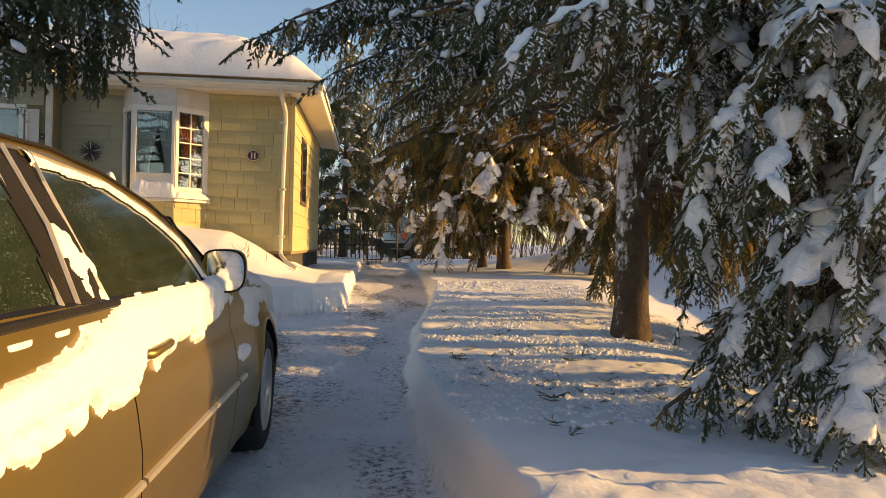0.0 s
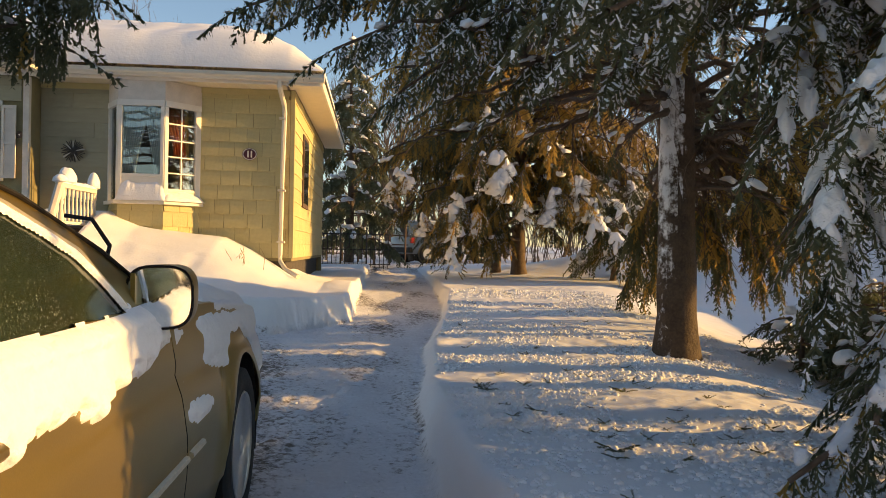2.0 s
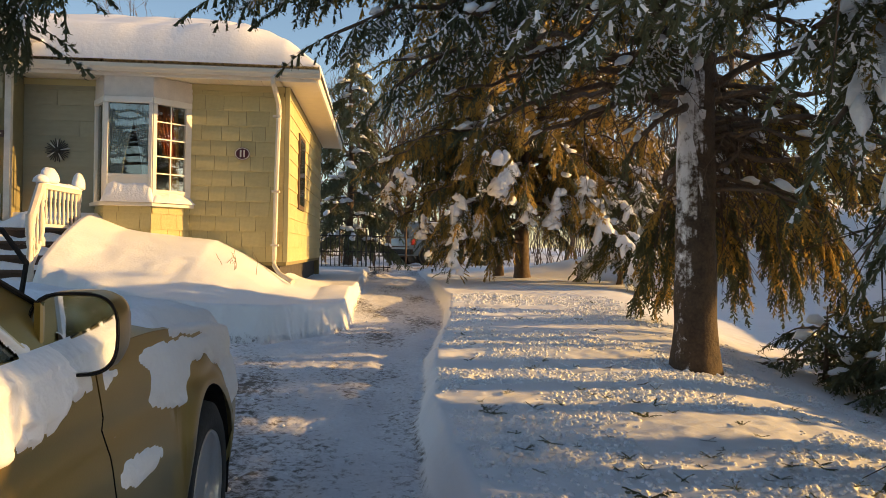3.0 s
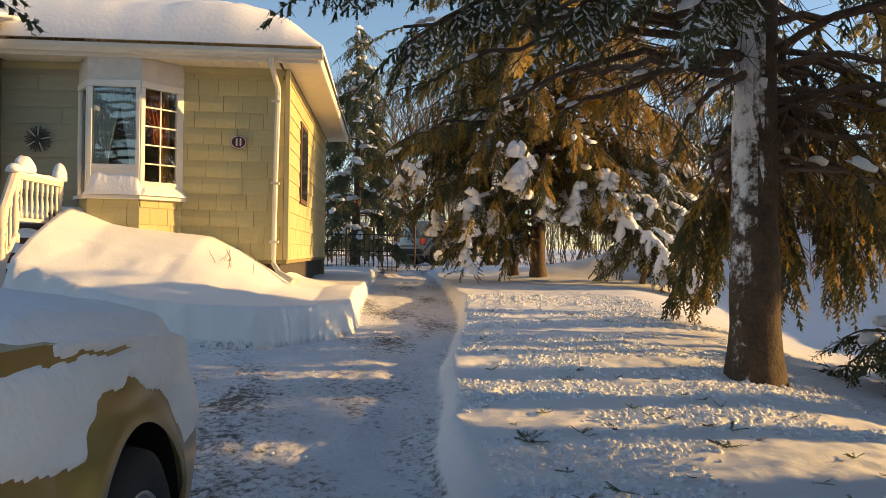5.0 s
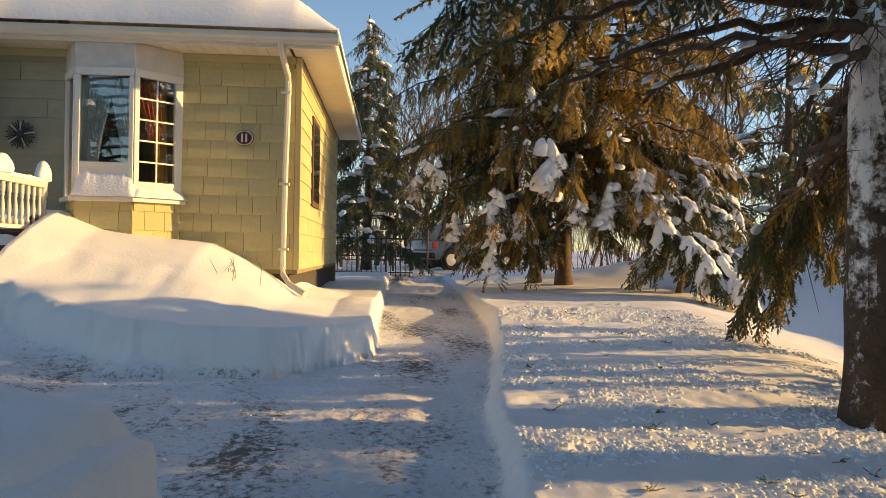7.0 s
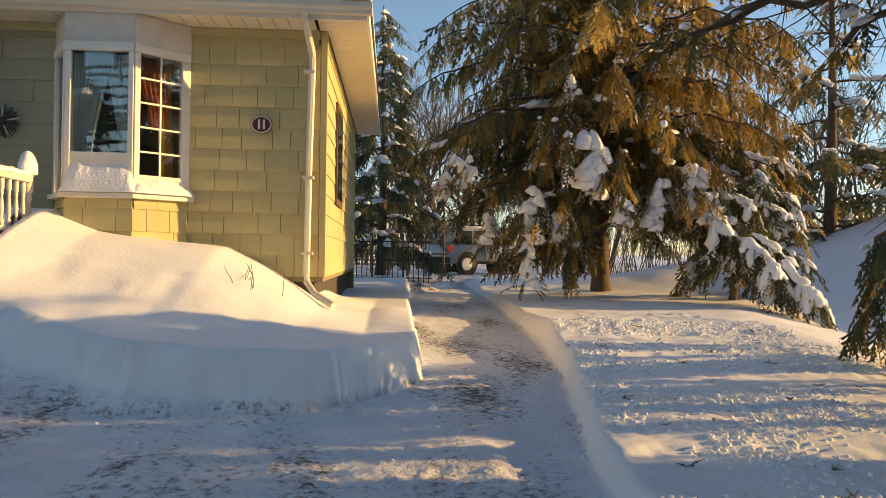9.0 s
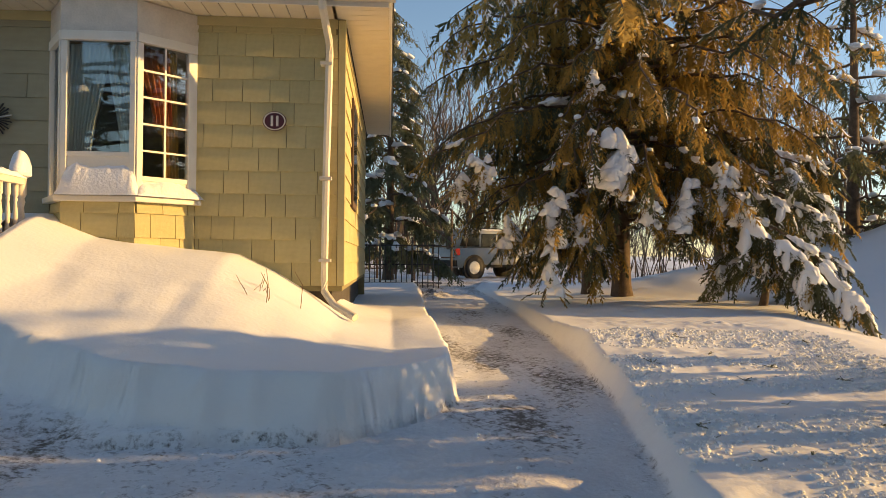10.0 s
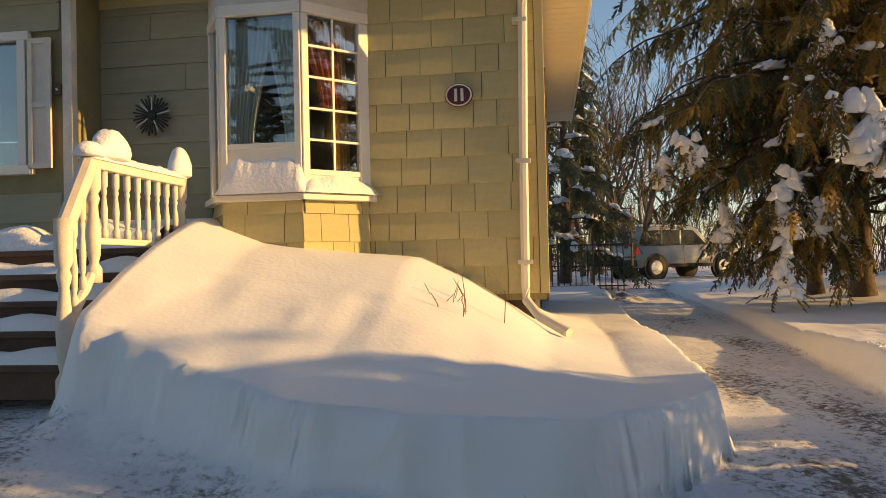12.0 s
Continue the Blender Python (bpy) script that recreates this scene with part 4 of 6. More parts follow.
def panel(y0, y1, sgn):
    """The flank between two y, with the wheel openings left out."""
    bm = bmesh.new()
    rows = [y for y in ys if y0 - 1e-6 <= y <= y1 + 1e-6]
    grid = []
    nz = 26
    for y in rows:
        top = spline_table(EDGE_Z, y)
        col = []
        for k in range(nz + 1):
            z = 0.18 + (top - 0.18) * k / nz
            for hub in (HUB_R, HUB_F):
                if abs(y - hub) < 0.375:
                    arch = 0.33 + math.sqrt(max(0, 0.375**2 - (y - hub) ** 2))
                    z = arch + (top - arch) * k / nz
            col.append(bm.verts.new((CAR_X + sgn * side_x(y, z), y, z)))
        grid.append(col)
    for a, b in zip(grid, grid[1:]):
        for k in range(nz):
            bm.faces.new((a[k], b[k], b[k + 1], a[k + 1]) if sgn > 0 else (a[k + 1], b[k + 1], b[k], a[k]))
    return bm


CUTS = (REAR,) + DOOR_CUTS + (NOSE,)
for sgn in (1, -1):
    for name, a, b in zip(("rear_quarter", "rear_door", "front_door", "front_fender"), CUTS, CUTS[1:]):
        on_car(name, panel(a + (0.004 if a in DOOR_CUTS else 0), b - (0.004 if b in DOOR_CUTS else 0), sgn), PAINT, smooth=True)


def deck(y0, y1):
    """The top between the flanks: bonnet or boot."""
    bm = bmesh.new()
    rows = [y for y in ys if y0 - 1e-6 <= y <= y1 + 1e-6]
    grid = []
    for y in rows:
        top = spline_table(EDGE_Z, y)
        w = side_x(y, top)
        col = []
        for k in range(25):
            u = -1 + 2 * k / 24
            crown = 0.10 * (1 - abs(u) ** 2.2) * smooth(NOSE + 0.05, 4.65, y)
            col.append(bm.verts.new((CAR_X + w * u, y, top + crown + 0.001)))
        grid.append(col)
    for a, b in zip(grid, grid[1:]):
        for k in range(24):
            bm.faces.new((a[k], a[k + 1], b[k + 1], b[k]))
    return bm


on_car("bonnet", deck(2.9, 4.90), PAINT, smooth=True)
on_car("boot_lid", deck(REAR, 0.72), PAINT, smooth=True)
on_car("cabin_deck", deck(0.72, 2.9), PLASTIC)
# nose and tail
for yy in (NOSE, REAR):
    bm = bmesh.new()
    top = spline_table(EDGE_Z, yy)
    w = side_x(yy, 0.5)
    poly = [(-w, 0.2), (w, 0.2), (w, top), (-w, top)]
    vs = [bm.verts.new((CAR_X + x, yy, z)) for x, z in poly]
    bm.faces.new(vs if yy == NOSE else vs[::-1])
    on_car("end_panel", bm, PAINT)
bm = bmesh.new()
grid = []
for y in [y for y in ys if y >= 4.86]:
    top = spline_table(EDGE_Z, y)
    w = side_x(y, top)
    grid.append([bm.verts.new((CAR_X + w * (-1 + 2 * k / 12), y, top + 0.06 * smooth(NOSE, 4.86, y) * (1 - (-1 + 2 * k / 12) ** 2))) for k in range(13)])
for a, b in zip(grid, grid[1:]):
    for k in range(12):
        bm.faces.new((a[k], a[k + 1], b[k + 1], b[k]))
on_car("bumper", bm, PAINT, smooth=True)
on_car("underbody", box(CAR_X - 0.80, CAR_X + 0.80, 0.1, 4.8, 0.17, 0.24), PLASTIC)
for hub in (HUB_R, HUB_F):
    for sgn in (1, -1):
        bm = bmesh.new()
        n = 24
        for k in range(n):
            a0, a1 = math.pi * (k / n * 1.2 - 0.1), math.pi * ((k + 1) / n * 1.2 - 0.1)
            q = [bm.verts.new((CAR_X + sgn * x, hub + 0.385 * math.cos(a), 0.33 + 0.385 * math.sin(a))) for a, x in ((a0, 0.62), (a1, 0.62), (a1, 0.905), (a0, 0.905))]
            bm.faces.new(q)
        on_car("wheel_arch", bm, PLASTIC)
        on_car("arch_shield", lathe([(0.385, 0), (0.385, 0.01)], 28, Matrix.Translation((CAR_X + sgn * 0.62, hub, 0.33)) @ Matrix.Rotation(radians(90), 4, "Y")), PLASTIC)

# cabin: one curved shell, its faces sorted into roof, windows and pillars
WIN_F = [(1.62, 0.968), (1.61, 1.25), (1.64, 1.315), (2.02, 1.285), (2.30, 1.215), (2.52, 1.125), (2.70, 0.975)]
WIN_R = [(0.52, 0.975), (0.72, 1.15), (0.95, 1.245), (1.20, 1.295), (1.39, 1.31), (1.33, 0.968)]


def inside(poly, x, y):
    hit = False
    for (x0, y0), (x1, y1) in zip(poly, poly[1:] + poly[:1]):
        if (y0 > y) != (y1 > y) and x < (x1 - x0) * (y - y0) / (y1 - y0) + x0:
            hit = not hit
    return hit


def cabin():
    rows = [0.30 + 2.9 * k / 145 for k in range(146)]
    half = 34
    sections = []
    for y in rows:
        zt = roof_z(y)
        side_top = max(0.955, zt - 0.055)
        col = []
        for k in range(half + 1):      # up the side
            z = 0.945 + (side_top - 0.945) * k / half
            col.append((cabin_x(y, z), z))
        xt = cabin_x(y, side_top)
        for k in range(1, 13):         # over the top to the middle line
            u = k / 12
            col.append((xt * (1 - u), side_top + (zt - side_top) * (1 - (1 - u) ** 2.6)))
        sections.append(col)
    kinds = {}
    for i in range(len(rows) - 1):
        for k in range(len(sections[0]) - 1):
            y = (rows[i] + rows[i + 1]) / 2
            x, z = (sections[i][k][0] + sections[i + 1][k][0]) / 2, (sections[i][k][1] + sections[i + 1][k][1]) / 2
            if k < half:
                kind = "front_window" if inside(WIN_F, y, z) else "rear_window" if inside(WIN_R, y, z) else "b_pillar" if 1.30 < y < 1.66 and z < 1.312 else "roof"
            else:
                kind = "windscreen" if y > 2.22 + 0.10 * (1 - x) and x < 0.56 + 0.05 * (y - 2.2) else "rear_screen" if y < 0.85 and x < 0.5 else "roof"
            kinds.setdefault(kind, []).append((i, k))
    looks = {"front_window": (CAR_GLASS, "frosted dark side window"), "rear_window": (CAR_GLASS, "frosted dark side window"), "b_pillar": (PLASTIC, "black door pillar"), "windscreen": (CAR_GLASS, "frosted windscreen"), "rear_screen": (CAR_GLASS, ""), "roof": (PAINT, "")}
    for kind, cells in kinds.items():
        sunk = 0.006 if kind in ("front_window", "rear_window") else 0.003 if kind == "b_pillar" else 0.0
        for sgn in (1, -1):
            bm, made = bmesh.new(), {}

            def vert(i, k):
                if (i, k) not in made:
                    x, z = sections[i][k]
                    made[i, k] = bm.verts.new((CAR_X + sgn * (x - sunk), rows[i], z))
                return made[i, k]
            for i, k in cells:
                f = [vert(i, k), vert(i + 1, k), vert(i + 1, k + 1), vert(i, k + 1)]
                bm.faces.new(f if sgn > 0 else f[::-1])
            on_car(kind, bm, looks[kind][0], looks[kind][1], True)


cabin()

# trim: window surround, door strip, handles
SEAMS = (((1.60, 0.962), (1.59, 1.25), (1.63, 1.322), (2.03, 1.293), (2.31, 1.222), (2.54, 1.13), (2.73, 0.965)), ((0.50, 0.968), (0.72, 1.16), (0.95, 1.255), (1.2, 1.305), (1.41, 1.322), (1.345, 0.962)), ((1.50, 1.325), (1.46, 1.15), (1.42, 0.965)))
for seam in SEAMS:
    on_car("window_trim", tube([(CAR_X + cabin_x(y, z) + 0.002, y, z) for y, z in seam], 0.008, 6), CHROME)
on_car("roof_channel", tube([(CAR_X + cabin_x(y, roof_z(y) - 0.055) + 0.002, y, roof_z(y) - 0.05) for y in (0.9, 1.2, 1.5, 1.8, 2.1, 2.4, 2.7, 2.95)], 0.006, 6), PLASTIC)
on_car("door_strip", tube([(CAR_X + side_x(y, 0.53) + 0.003, y, 0.53) for y in (0.66, 1.0, 1.3, 1.64)], 0.012, 6), CHROME, "bright side moulding")
on_car("door_strip", tube([(CAR_X + side_x(y, 0.53) + 0.003, y, 0.53) for y in (1.66, 2.0, 2.4, 2.8, 2.96)], 0.012, 6), CHROME, "bright side moulding")
on_car("fender_strip", tube([(CAR_X + side_x(y, 0.53) + 0.003, y, 0.53) for y in (3.0, 3.08, 3.16)], 0.012, 6), CHROME, "bright side moulding")
for y0 in (0.68, 1.71):
    h = on_car("door_handle", tube([(CAR_X + side_x(y0, 0.83) - 0.005, y0, 0.83), (CAR_X + side_x(y0, 0.83) + 0.03, y0 + 0.03, 0.833), (CAR_X + side_x(y0, 0.83) + 0.032, y0 + 0.19, 0.84), (CAR_X + side_x(y0, 0.83) - 0.005, y0 + 0.22, 0.84)], 0.014, 8), PAINT, "body-coloured door handle", True)
on_car("belt_seal", tube([(CAR_X + cabin_x(y, 0.965) + 0.012, y, 0.972) for y in (0.5, 0.8, 1.1, 1.62)], 0.010, 6), PLASTIC)

# wing mirror
MX, MY, MZ = CAR_X + 0.865, 2.86, 1.005
mm = Matrix.Translation((MX, MY, MZ)) @ Matrix.Rotation(radians(5), 4, "Z")
bm = bmesh.new()
rings = []
for t, s, dy in ((0, 0.97, -0.05), (0.25, 1.0, -0.02), (0.5, 1.0, 0.03), (0.8, 0.90, 0.09), (1.0, 0.60, 0.13)):
    rings.append([bm.verts.new(mm @ Vector((0.090 * s * (abs(math.cos(a)) ** 0.6) * (1 if math.cos(a) >= 0 else -1), dy, 0.088 * s * (abs(math.sin(a)) ** 0.7) * (1 if math.sin(a) >= 0 else -1) + 0.004 * math.cos(a)))) for a in [2 * math.pi * k / 28 for k in range(28)]])
for r, s in zip(rings, rings[1:]):
    for k in range(28):
        bm.faces.new((r[k], r[(k + 1) % 28], s[(k + 1) % 28], s[k]))
bm.faces.new(rings[-1])
mir = on_car("wing_mirror", bm, PAINT, "gold-beige wing mirror", True)
bm = bmesh.new()
bm.faces.new([bm.verts.new(mm @ Vector((0.081 * (abs(math.cos(a)) ** 0.6) * (1 if math.cos(a) >= 0 else -1), -0.042, 0.079 * (abs(math.sin(a)) ** 0.7) * (1 if math.sin(a) >= 0 else -1)))) for a in [2 * math.pi * k / 28 for k in range(28)]][::-1])
g2 = on_car("mirror_glass", bm, MIRROR_GLASS, "frosted mirror glass")
pts = [mm @ Vector((0.086 * (abs(math.cos(a)) ** 0.6) * (1 if math.cos(a) >= 0 else -1), -0.046, 0.084 * (abs(math.sin(a)) ** 0.7) * (1 if math.sin(a) >= 0 else -1))) for a in [2 * math.pi * k / 28 for k in range(29)]]
on_car("mirror_rim", tube(pts, 0.0035, 6), PLASTIC)
on_car("mirror_foot", box(MX - 0.16, MX - 0.07, MY - 0.03, MY + 0.05, MZ - 0.07, MZ - 0.01, 0.012), PLASTIC)
on_car("mirror_corner", prism([(2.80, 0.975), (2.96, 0.972), (2.80, 1.07)], 0.012, Matrix(((0, 0, 1, CAR_X + cabin_x(2.85, 1.0) - 0.004), (1, 0, 0, 0), (0, 1, 0, 0), (0, 0, 0, 1)))), PAINT)


def wheel(parent_fn, x, y, sgn, full=True):
    m = Matrix.Translation((x, y, 0.325)) @ Matrix.Rotation(radians(90) * sgn, 4, "Y")
    t = parent_fn("wheel", lathe([(0.20, -0.20), (0.285, -0.20), (0.315, -0.185), (0.325, -0.14), (0.325, -0.06), (0.315, -0.015), (0.285, 0.0), (0.225, -0.005), (0.215, -0.02)], 48, m), RUBBER, "black winter tyre", True)
    rim = bmesh.new()
    add_lathe(rim, [(0.222, -0.012), (0.216, -0.003), (0.205, -0.02), (0.200, -0.12), (0.19, -0.12)], 40, m)
    ob = parent_fn("rim", rim, ALLOY, "silver alloy rim", True)
    parent_fn("brake_disc", lathe([(0.17, -0.11), (0.17, -0.10), (0.05, -0.10)], 30, m), PLASTIC)
    hub = lathe([(0.055, -0.06), (0.05, -0.015), (0.03, -0.008)], 20, m)
    parent_fn("hub_cap", hub, ALLOY)
    for k in range(10):
        mk = m @ Matrix.Rotation(2 * math.pi * k / 10, 4, "Z")
        sp = bmesh.new()
        v = [sp.verts.new(mk @ Vector(c)) for c in ((0.04, -0.016, -0.025), (0.04, 0.016, -0.025), (0.208, 0.013, -0.012), (0.208, -0.013, -0.012), (0.04, -0.02, -0.06), (0.04, 0.02, -0.06), (0.204, 0.018, -0.05), (0.204, -0.018, -0.05))]
        for f in ((0, 1, 2, 3), (4, 7, 6, 5), (0, 3, 7, 4), (1, 5, 6, 2), (0, 4, 5, 1), (3, 2, 6, 7)):
            sp.faces.new([v[i] for i in f])
        parent_fn("spoke", sp, ALLOY)


for y in (HUB_R, HUB_F):
    wheel(on_car, CAR_X + 0.915, y, 1)
    wheel(on_car, CAR_X - 0.915, y, -1)
# lamps
bm = bmesh.new()
cells = []
for k in range(10):
    y = 4.60 + 0.034 * k
    cells.append([bm.verts.new((CAR_X + side_x(y, z) + 0.004, y, z)) for z in (0.60, 0.64, 0.68, spline_table(EDGE_Z, y) - 0.03)])
for a, b in zip(cells, cells[1:]):
    for k in range(3):
        bm.faces.new((a[k], b[k], b[k + 1], a[k + 1]))
on_car("headlight", bm, LAMP_AMBER, "headlight with amber corner", True)


# snow stuck to the car
def flank_snow(mask, y0, y1, z0, z1, thick, surf, label, step=0.014, seed=1):
    """Snow on a side surface surf(y, z) -> half width, where mask(y, z) > 0, thick in the middle."""
    ny, nz = int((y1 - y0) / step), int((z1 - z0) / step)
    bm, made = bmesh.new(), {}
    val = {}
    for i in range(ny + 1):
        for k in range(nz + 1):
            y, z = y0 + step * i, z0 + step * k
            val[i, k] = mask(y, z)
    for i in range(ny + 1):
        for k in range(nz + 1):
            y, z = y0 + step * i, z0 + step * k
            v = val[i, k]
            h = thick * min(1.0, max(0.0, v)) ** 0.5 * (0.85 + 0.3 * noise.noise(Vector((y * 5, z * 7, seed))) + 0.12 * noise.noise(Vector((y * 28, z * 28, seed)))) - 0.002
            made[i, k] = (CAR_X + surf(y, z) + h, y, z)
    vert = {}
    for i in range(ny):
        for k in range(nz):
            if max(val[i, k], val[i + 1, k], val[i + 1, k + 1], val[i, k + 1]) > 0:
                q = []
                for c in ((i, k), (i + 1, k), (i + 1, k + 1), (i, k + 1)):
                    if c not in vert:
                        vert[c] = bm.verts.new(made[c])
                    q.append(vert[c])
                bm.faces.new(q)
    return on_car("clinging_snow", bm, SNOW_LUMPY, label, True)


def n2(y, z, f, s):
    return noise.noise(Vector((y * f, z * f, s)))


def belt_mask(y, z):
    lo = lerp_table([(0.3, 0.74), (0.9, 0.755), (1.3, 0.76), (1.60, 0.755), (1.70, 0.79), (1.95, 0.815), (2.3, 0.81), (2.6, 0.83), (2.85, 0.84)], y) + 0.05 * n2(y, 0, 4, 2) + 0.035 * n2(y, z * 0.5, 11, 5) + 0.035 * n2(y, z, 27, 5)
    hi = 0.935 + 0.042 * smooth(1.5, 1.70, y) + 0.012 * n2(y, 0, 6, 3)
    m = min((z - lo) / 0.035, (hi - z) / 0.03, (y - 0.2) / 0.1, (2.93 - y) / 0.06)
    bare = n2(y * 0.45 - z * 0.2, z * 2.6, 3.6, 8) + 0.15 * n2(y, z, 22, 4) - 0.24
    return min(m, -bare * 9) if z < 0.93 and y < 1.7 else m


def flank_or_cabin(y, z):
    return side_x(y, z) if z < 0.93 else max(cabin_x(y, z) + 0.01, side_x(y, 0.93) - (z - 0.93) * 1.2)


flank_snow(belt_mask, 0.25, 2.98, 0.55, 1.02, 0.036, flank_or_cabin, "thick snow along the doors", 0.007)


def pillar_mask(y, z):
    m = 0.42 - math.hypot((y - 1.52 + 0.3 * (z - 1.1)) / 0.14, (z - 1.06) / 0.15)
    return (m + 0.6 * n2(y, z, 12, 3) + 0.25 * n2(y, z, 33, 3)) * 3


flank_snow(pillar_mask, 1.25, 1.85, 0.96, 1.26, 0.02, lambda y, z: cabin_x(y, z), "ragged snow on the door pillar", 0.005)


def edge_mask(y, z):
    t = lerp_table([(1.60, 1.312), (2.05, 1.285), (2.3, 1.215), (2.52, 1.125), (2.70, 0.985)], y)
    return min((0.014 - abs(z - t) + 0.008 * n2(y, z, 14, 3)) / 0.008, 1)


flank_snow(edge_mask, 1.60, 2.72, 0.96, 1.34, 0.012, lambda y, z: cabin_x(y, z), "rim of snow along the window", 0.005)


def fender_mask(y, z):
    d = math.hypot(y - HUB_F, z - 0.33)
    a = -0.10 + n2(y * 0.55 + z * 0.25, z * 2.3, 4.0, 1) * 1.1 + 0.12 * n2(y, z, 21, 2) + 0.9 * smooth(3.5, 3.85, y)
    top = spline_table(EDGE_Z, y)
    a = min(a, 0.35 - 0.5 * math.exp(-((z - top + 0.03 + 0.012 * n2(y, z, 9, 2)) / 0.012) ** 2) * smooth(4.2, 3.9, y), (top + 0.035 - z) / 0.03)
    return min(a * 3, (d - 0.49 - 0.03 * n2(y, z, 7, 3) - 0.012 * n2(y, z, 30, 3)) / 0.02, (z - 0.55) / 0.02, (y - 3.02) / 0.02, (4.93 - y + 0.08 * n2(y, z, 5, 6)) / 0.05)


flank_snow(fender_mask, 3.0, 4.98, 0.5, 0.98, 0.022, lambda y, z: side_x(y, min(z, spline_table(EDGE_Z, y) + 0.02)) - max(0.0, z - spline_table(EDGE_Z, y)) * 3.0, "patches of snow on the fender", 0.008)


def top_snow(y0, y1, height, label, cover, seed, thick):
    bm = bmesh.new()
    ny, nx = int((y1 - y0) / 0.014), 90
    grid, vals = [], []
    for i in range(ny + 1):
        y = y0 + (y1 - y0) * i / ny
        top, w = height(y)
        col, vv = [], []
        for k in range(nx + 1):
            u = -1 + 2 * k / nx
            c = cover(y, u)
            h = thick * min(1.0, max(0, c)) ** 0.5 * (0.9 + 0.3 * n2(y, u, 3, seed) + 0.15 * n2(y, u, 11, seed)) - 0.002
            zz = top(u) + h
            col.append((CAR_X + w * u, y, zz))
            vv.append(c)
        grid.append(col)
        vals.append(vv)
    vert = {}
    for i in range(ny):
        for k in range(nx):
            if max(vals[i][k], vals[i + 1][k], vals[i][k + 1], vals[i + 1][k + 1]) > 0:
                q = []
                for c in ((i, k), (i, k + 1), (i + 1, k + 1), (i + 1, k)):
                    if c not in vert:
                        vert[c] = bm.verts.new(grid[c[0]][c[1]])
                    q.append(vert[c])
                bm.faces.new(q)
    on_car("top_snow", bm, SNOW_LUMPY, label, True)


def bonnet_h(y):
    top = spline_table(EDGE_Z, y)
    return (lambda u: top + 0.10 * (1 - abs(u) ** 2.2) * smooth(NOSE + 0.05, 4.65, y) + 0.002), side_x(y, top) * 0.985


top_snow(3.15, 5.0, bonnet_h, "even snow over the bonnet", lambda y, u: min(1, (0.25 + 0.9 * n2(y, u * 0.9, 2.2, 4) + 0.6 * smooth(3.3, 3.8, y)) * 3, (0.985 - abs(u) + 0.02 * n2(y, u, 9, 2)) / 0.04), 3, 0.05)


def wind_h(y):
    zt = roof_z(y)
    st = max(0.955, zt - 0.055)
    xt = cabin_x(y, st)
    return (lambda u: st + (zt - st) * (1 - abs(u) ** 2.6) + 0.002), xt * 0.97


top_snow(2.2, 3.2, wind_h, "thin snow on the windscreen", lambda y, u: min(1, 0.4 + n2(y, u, 3, 9) - 0.9 * smooth(0.75, 0.97, abs(u))), 6, 0.02)
bm = bmesh.new()
add_tube(bm, [(CAR_X + 0.55, 3.28, 1.02), (CAR_X + 0.62, 3.16, 1.14), (CAR_X + 0.58, 3.12, 1.22), (CAR_X + 0.50, 3.12, 1.23)], 0.007, 6)
on_car("wiper_arm", bm, PLASTIC, "raised wiper arm")

# ---- spruces ----
tree_rng = np.random.RandomState(11)


def unit(v):
    v = np.asarray(v, float)
    return v / (np.linalg.norm(v) + 1e-9)


def frame_of(d, up=(0, 0, 1)):
    """Columns: along d, to the side, upwards."""
    d = unit(d)
    s = np.cross(up, d)
    if np.linalg.norm(s) < 0.05:
        s = np.cross((1, 0, 0), d)
    s = unit(s)
    return np.stack([d, s, np.cross(d, s)], 1)


class Heap:
    """Collects triangles from many copies of small shapes."""

    def __init__(self):
        self.v, self.t, self.n = [], [], 0

    def add(self, v, t):
        self.v.append(v)
        self.t.append(t + self.n)
        self.n += len(v)

    def put(self, shape, m, at):
        v, t = shape
        self.add(v @ m.T + at, t)

    def tube(self, pts, radii, sides=5, squash=1.0, rough=0.0):
        pts = np.asarray(pts, float)
        n = len(pts)
        d = np.gradient(pts, axis=0)
        a = np.cross(d, (0.13, 0.21, 0.97))
        a /= np.linalg.norm(a, axis=1)[:, None] + 1e-9
        b = np.cross(a, d)
        b /= np.linalg.norm(b, axis=1)[:, None] + 1e-9
        ang = np.arange(sides) * 2 * np.pi / sides
        r = np.broadcast_to(np.asarray(radii, float), (n,))
        k = 1 + rough * tree_rng.uniform(-1, 1, (n, sides))
        v = pts[:, None] + (r[:, None] * k)[..., None] * (np.cos(ang)[None, :, None] * a[:, None] + squash * np.sin(ang)[None, :, None] * b[:, None])
        t = []
        for i in range(n - 1):
            for j in range(sides):
                p, q = i * sides + j, i * sides + (j + 1) % sides
                t += [(p, q, q + sides), (p, q + sides, p + sides)]
        self.add(v.reshape(-1, 3), np.array(t))

    def mesh(self, name, material, smooth=False):
        return tri_mesh(name, np.concatenate(self.v), np.concatenate(self.t), material, smooth)


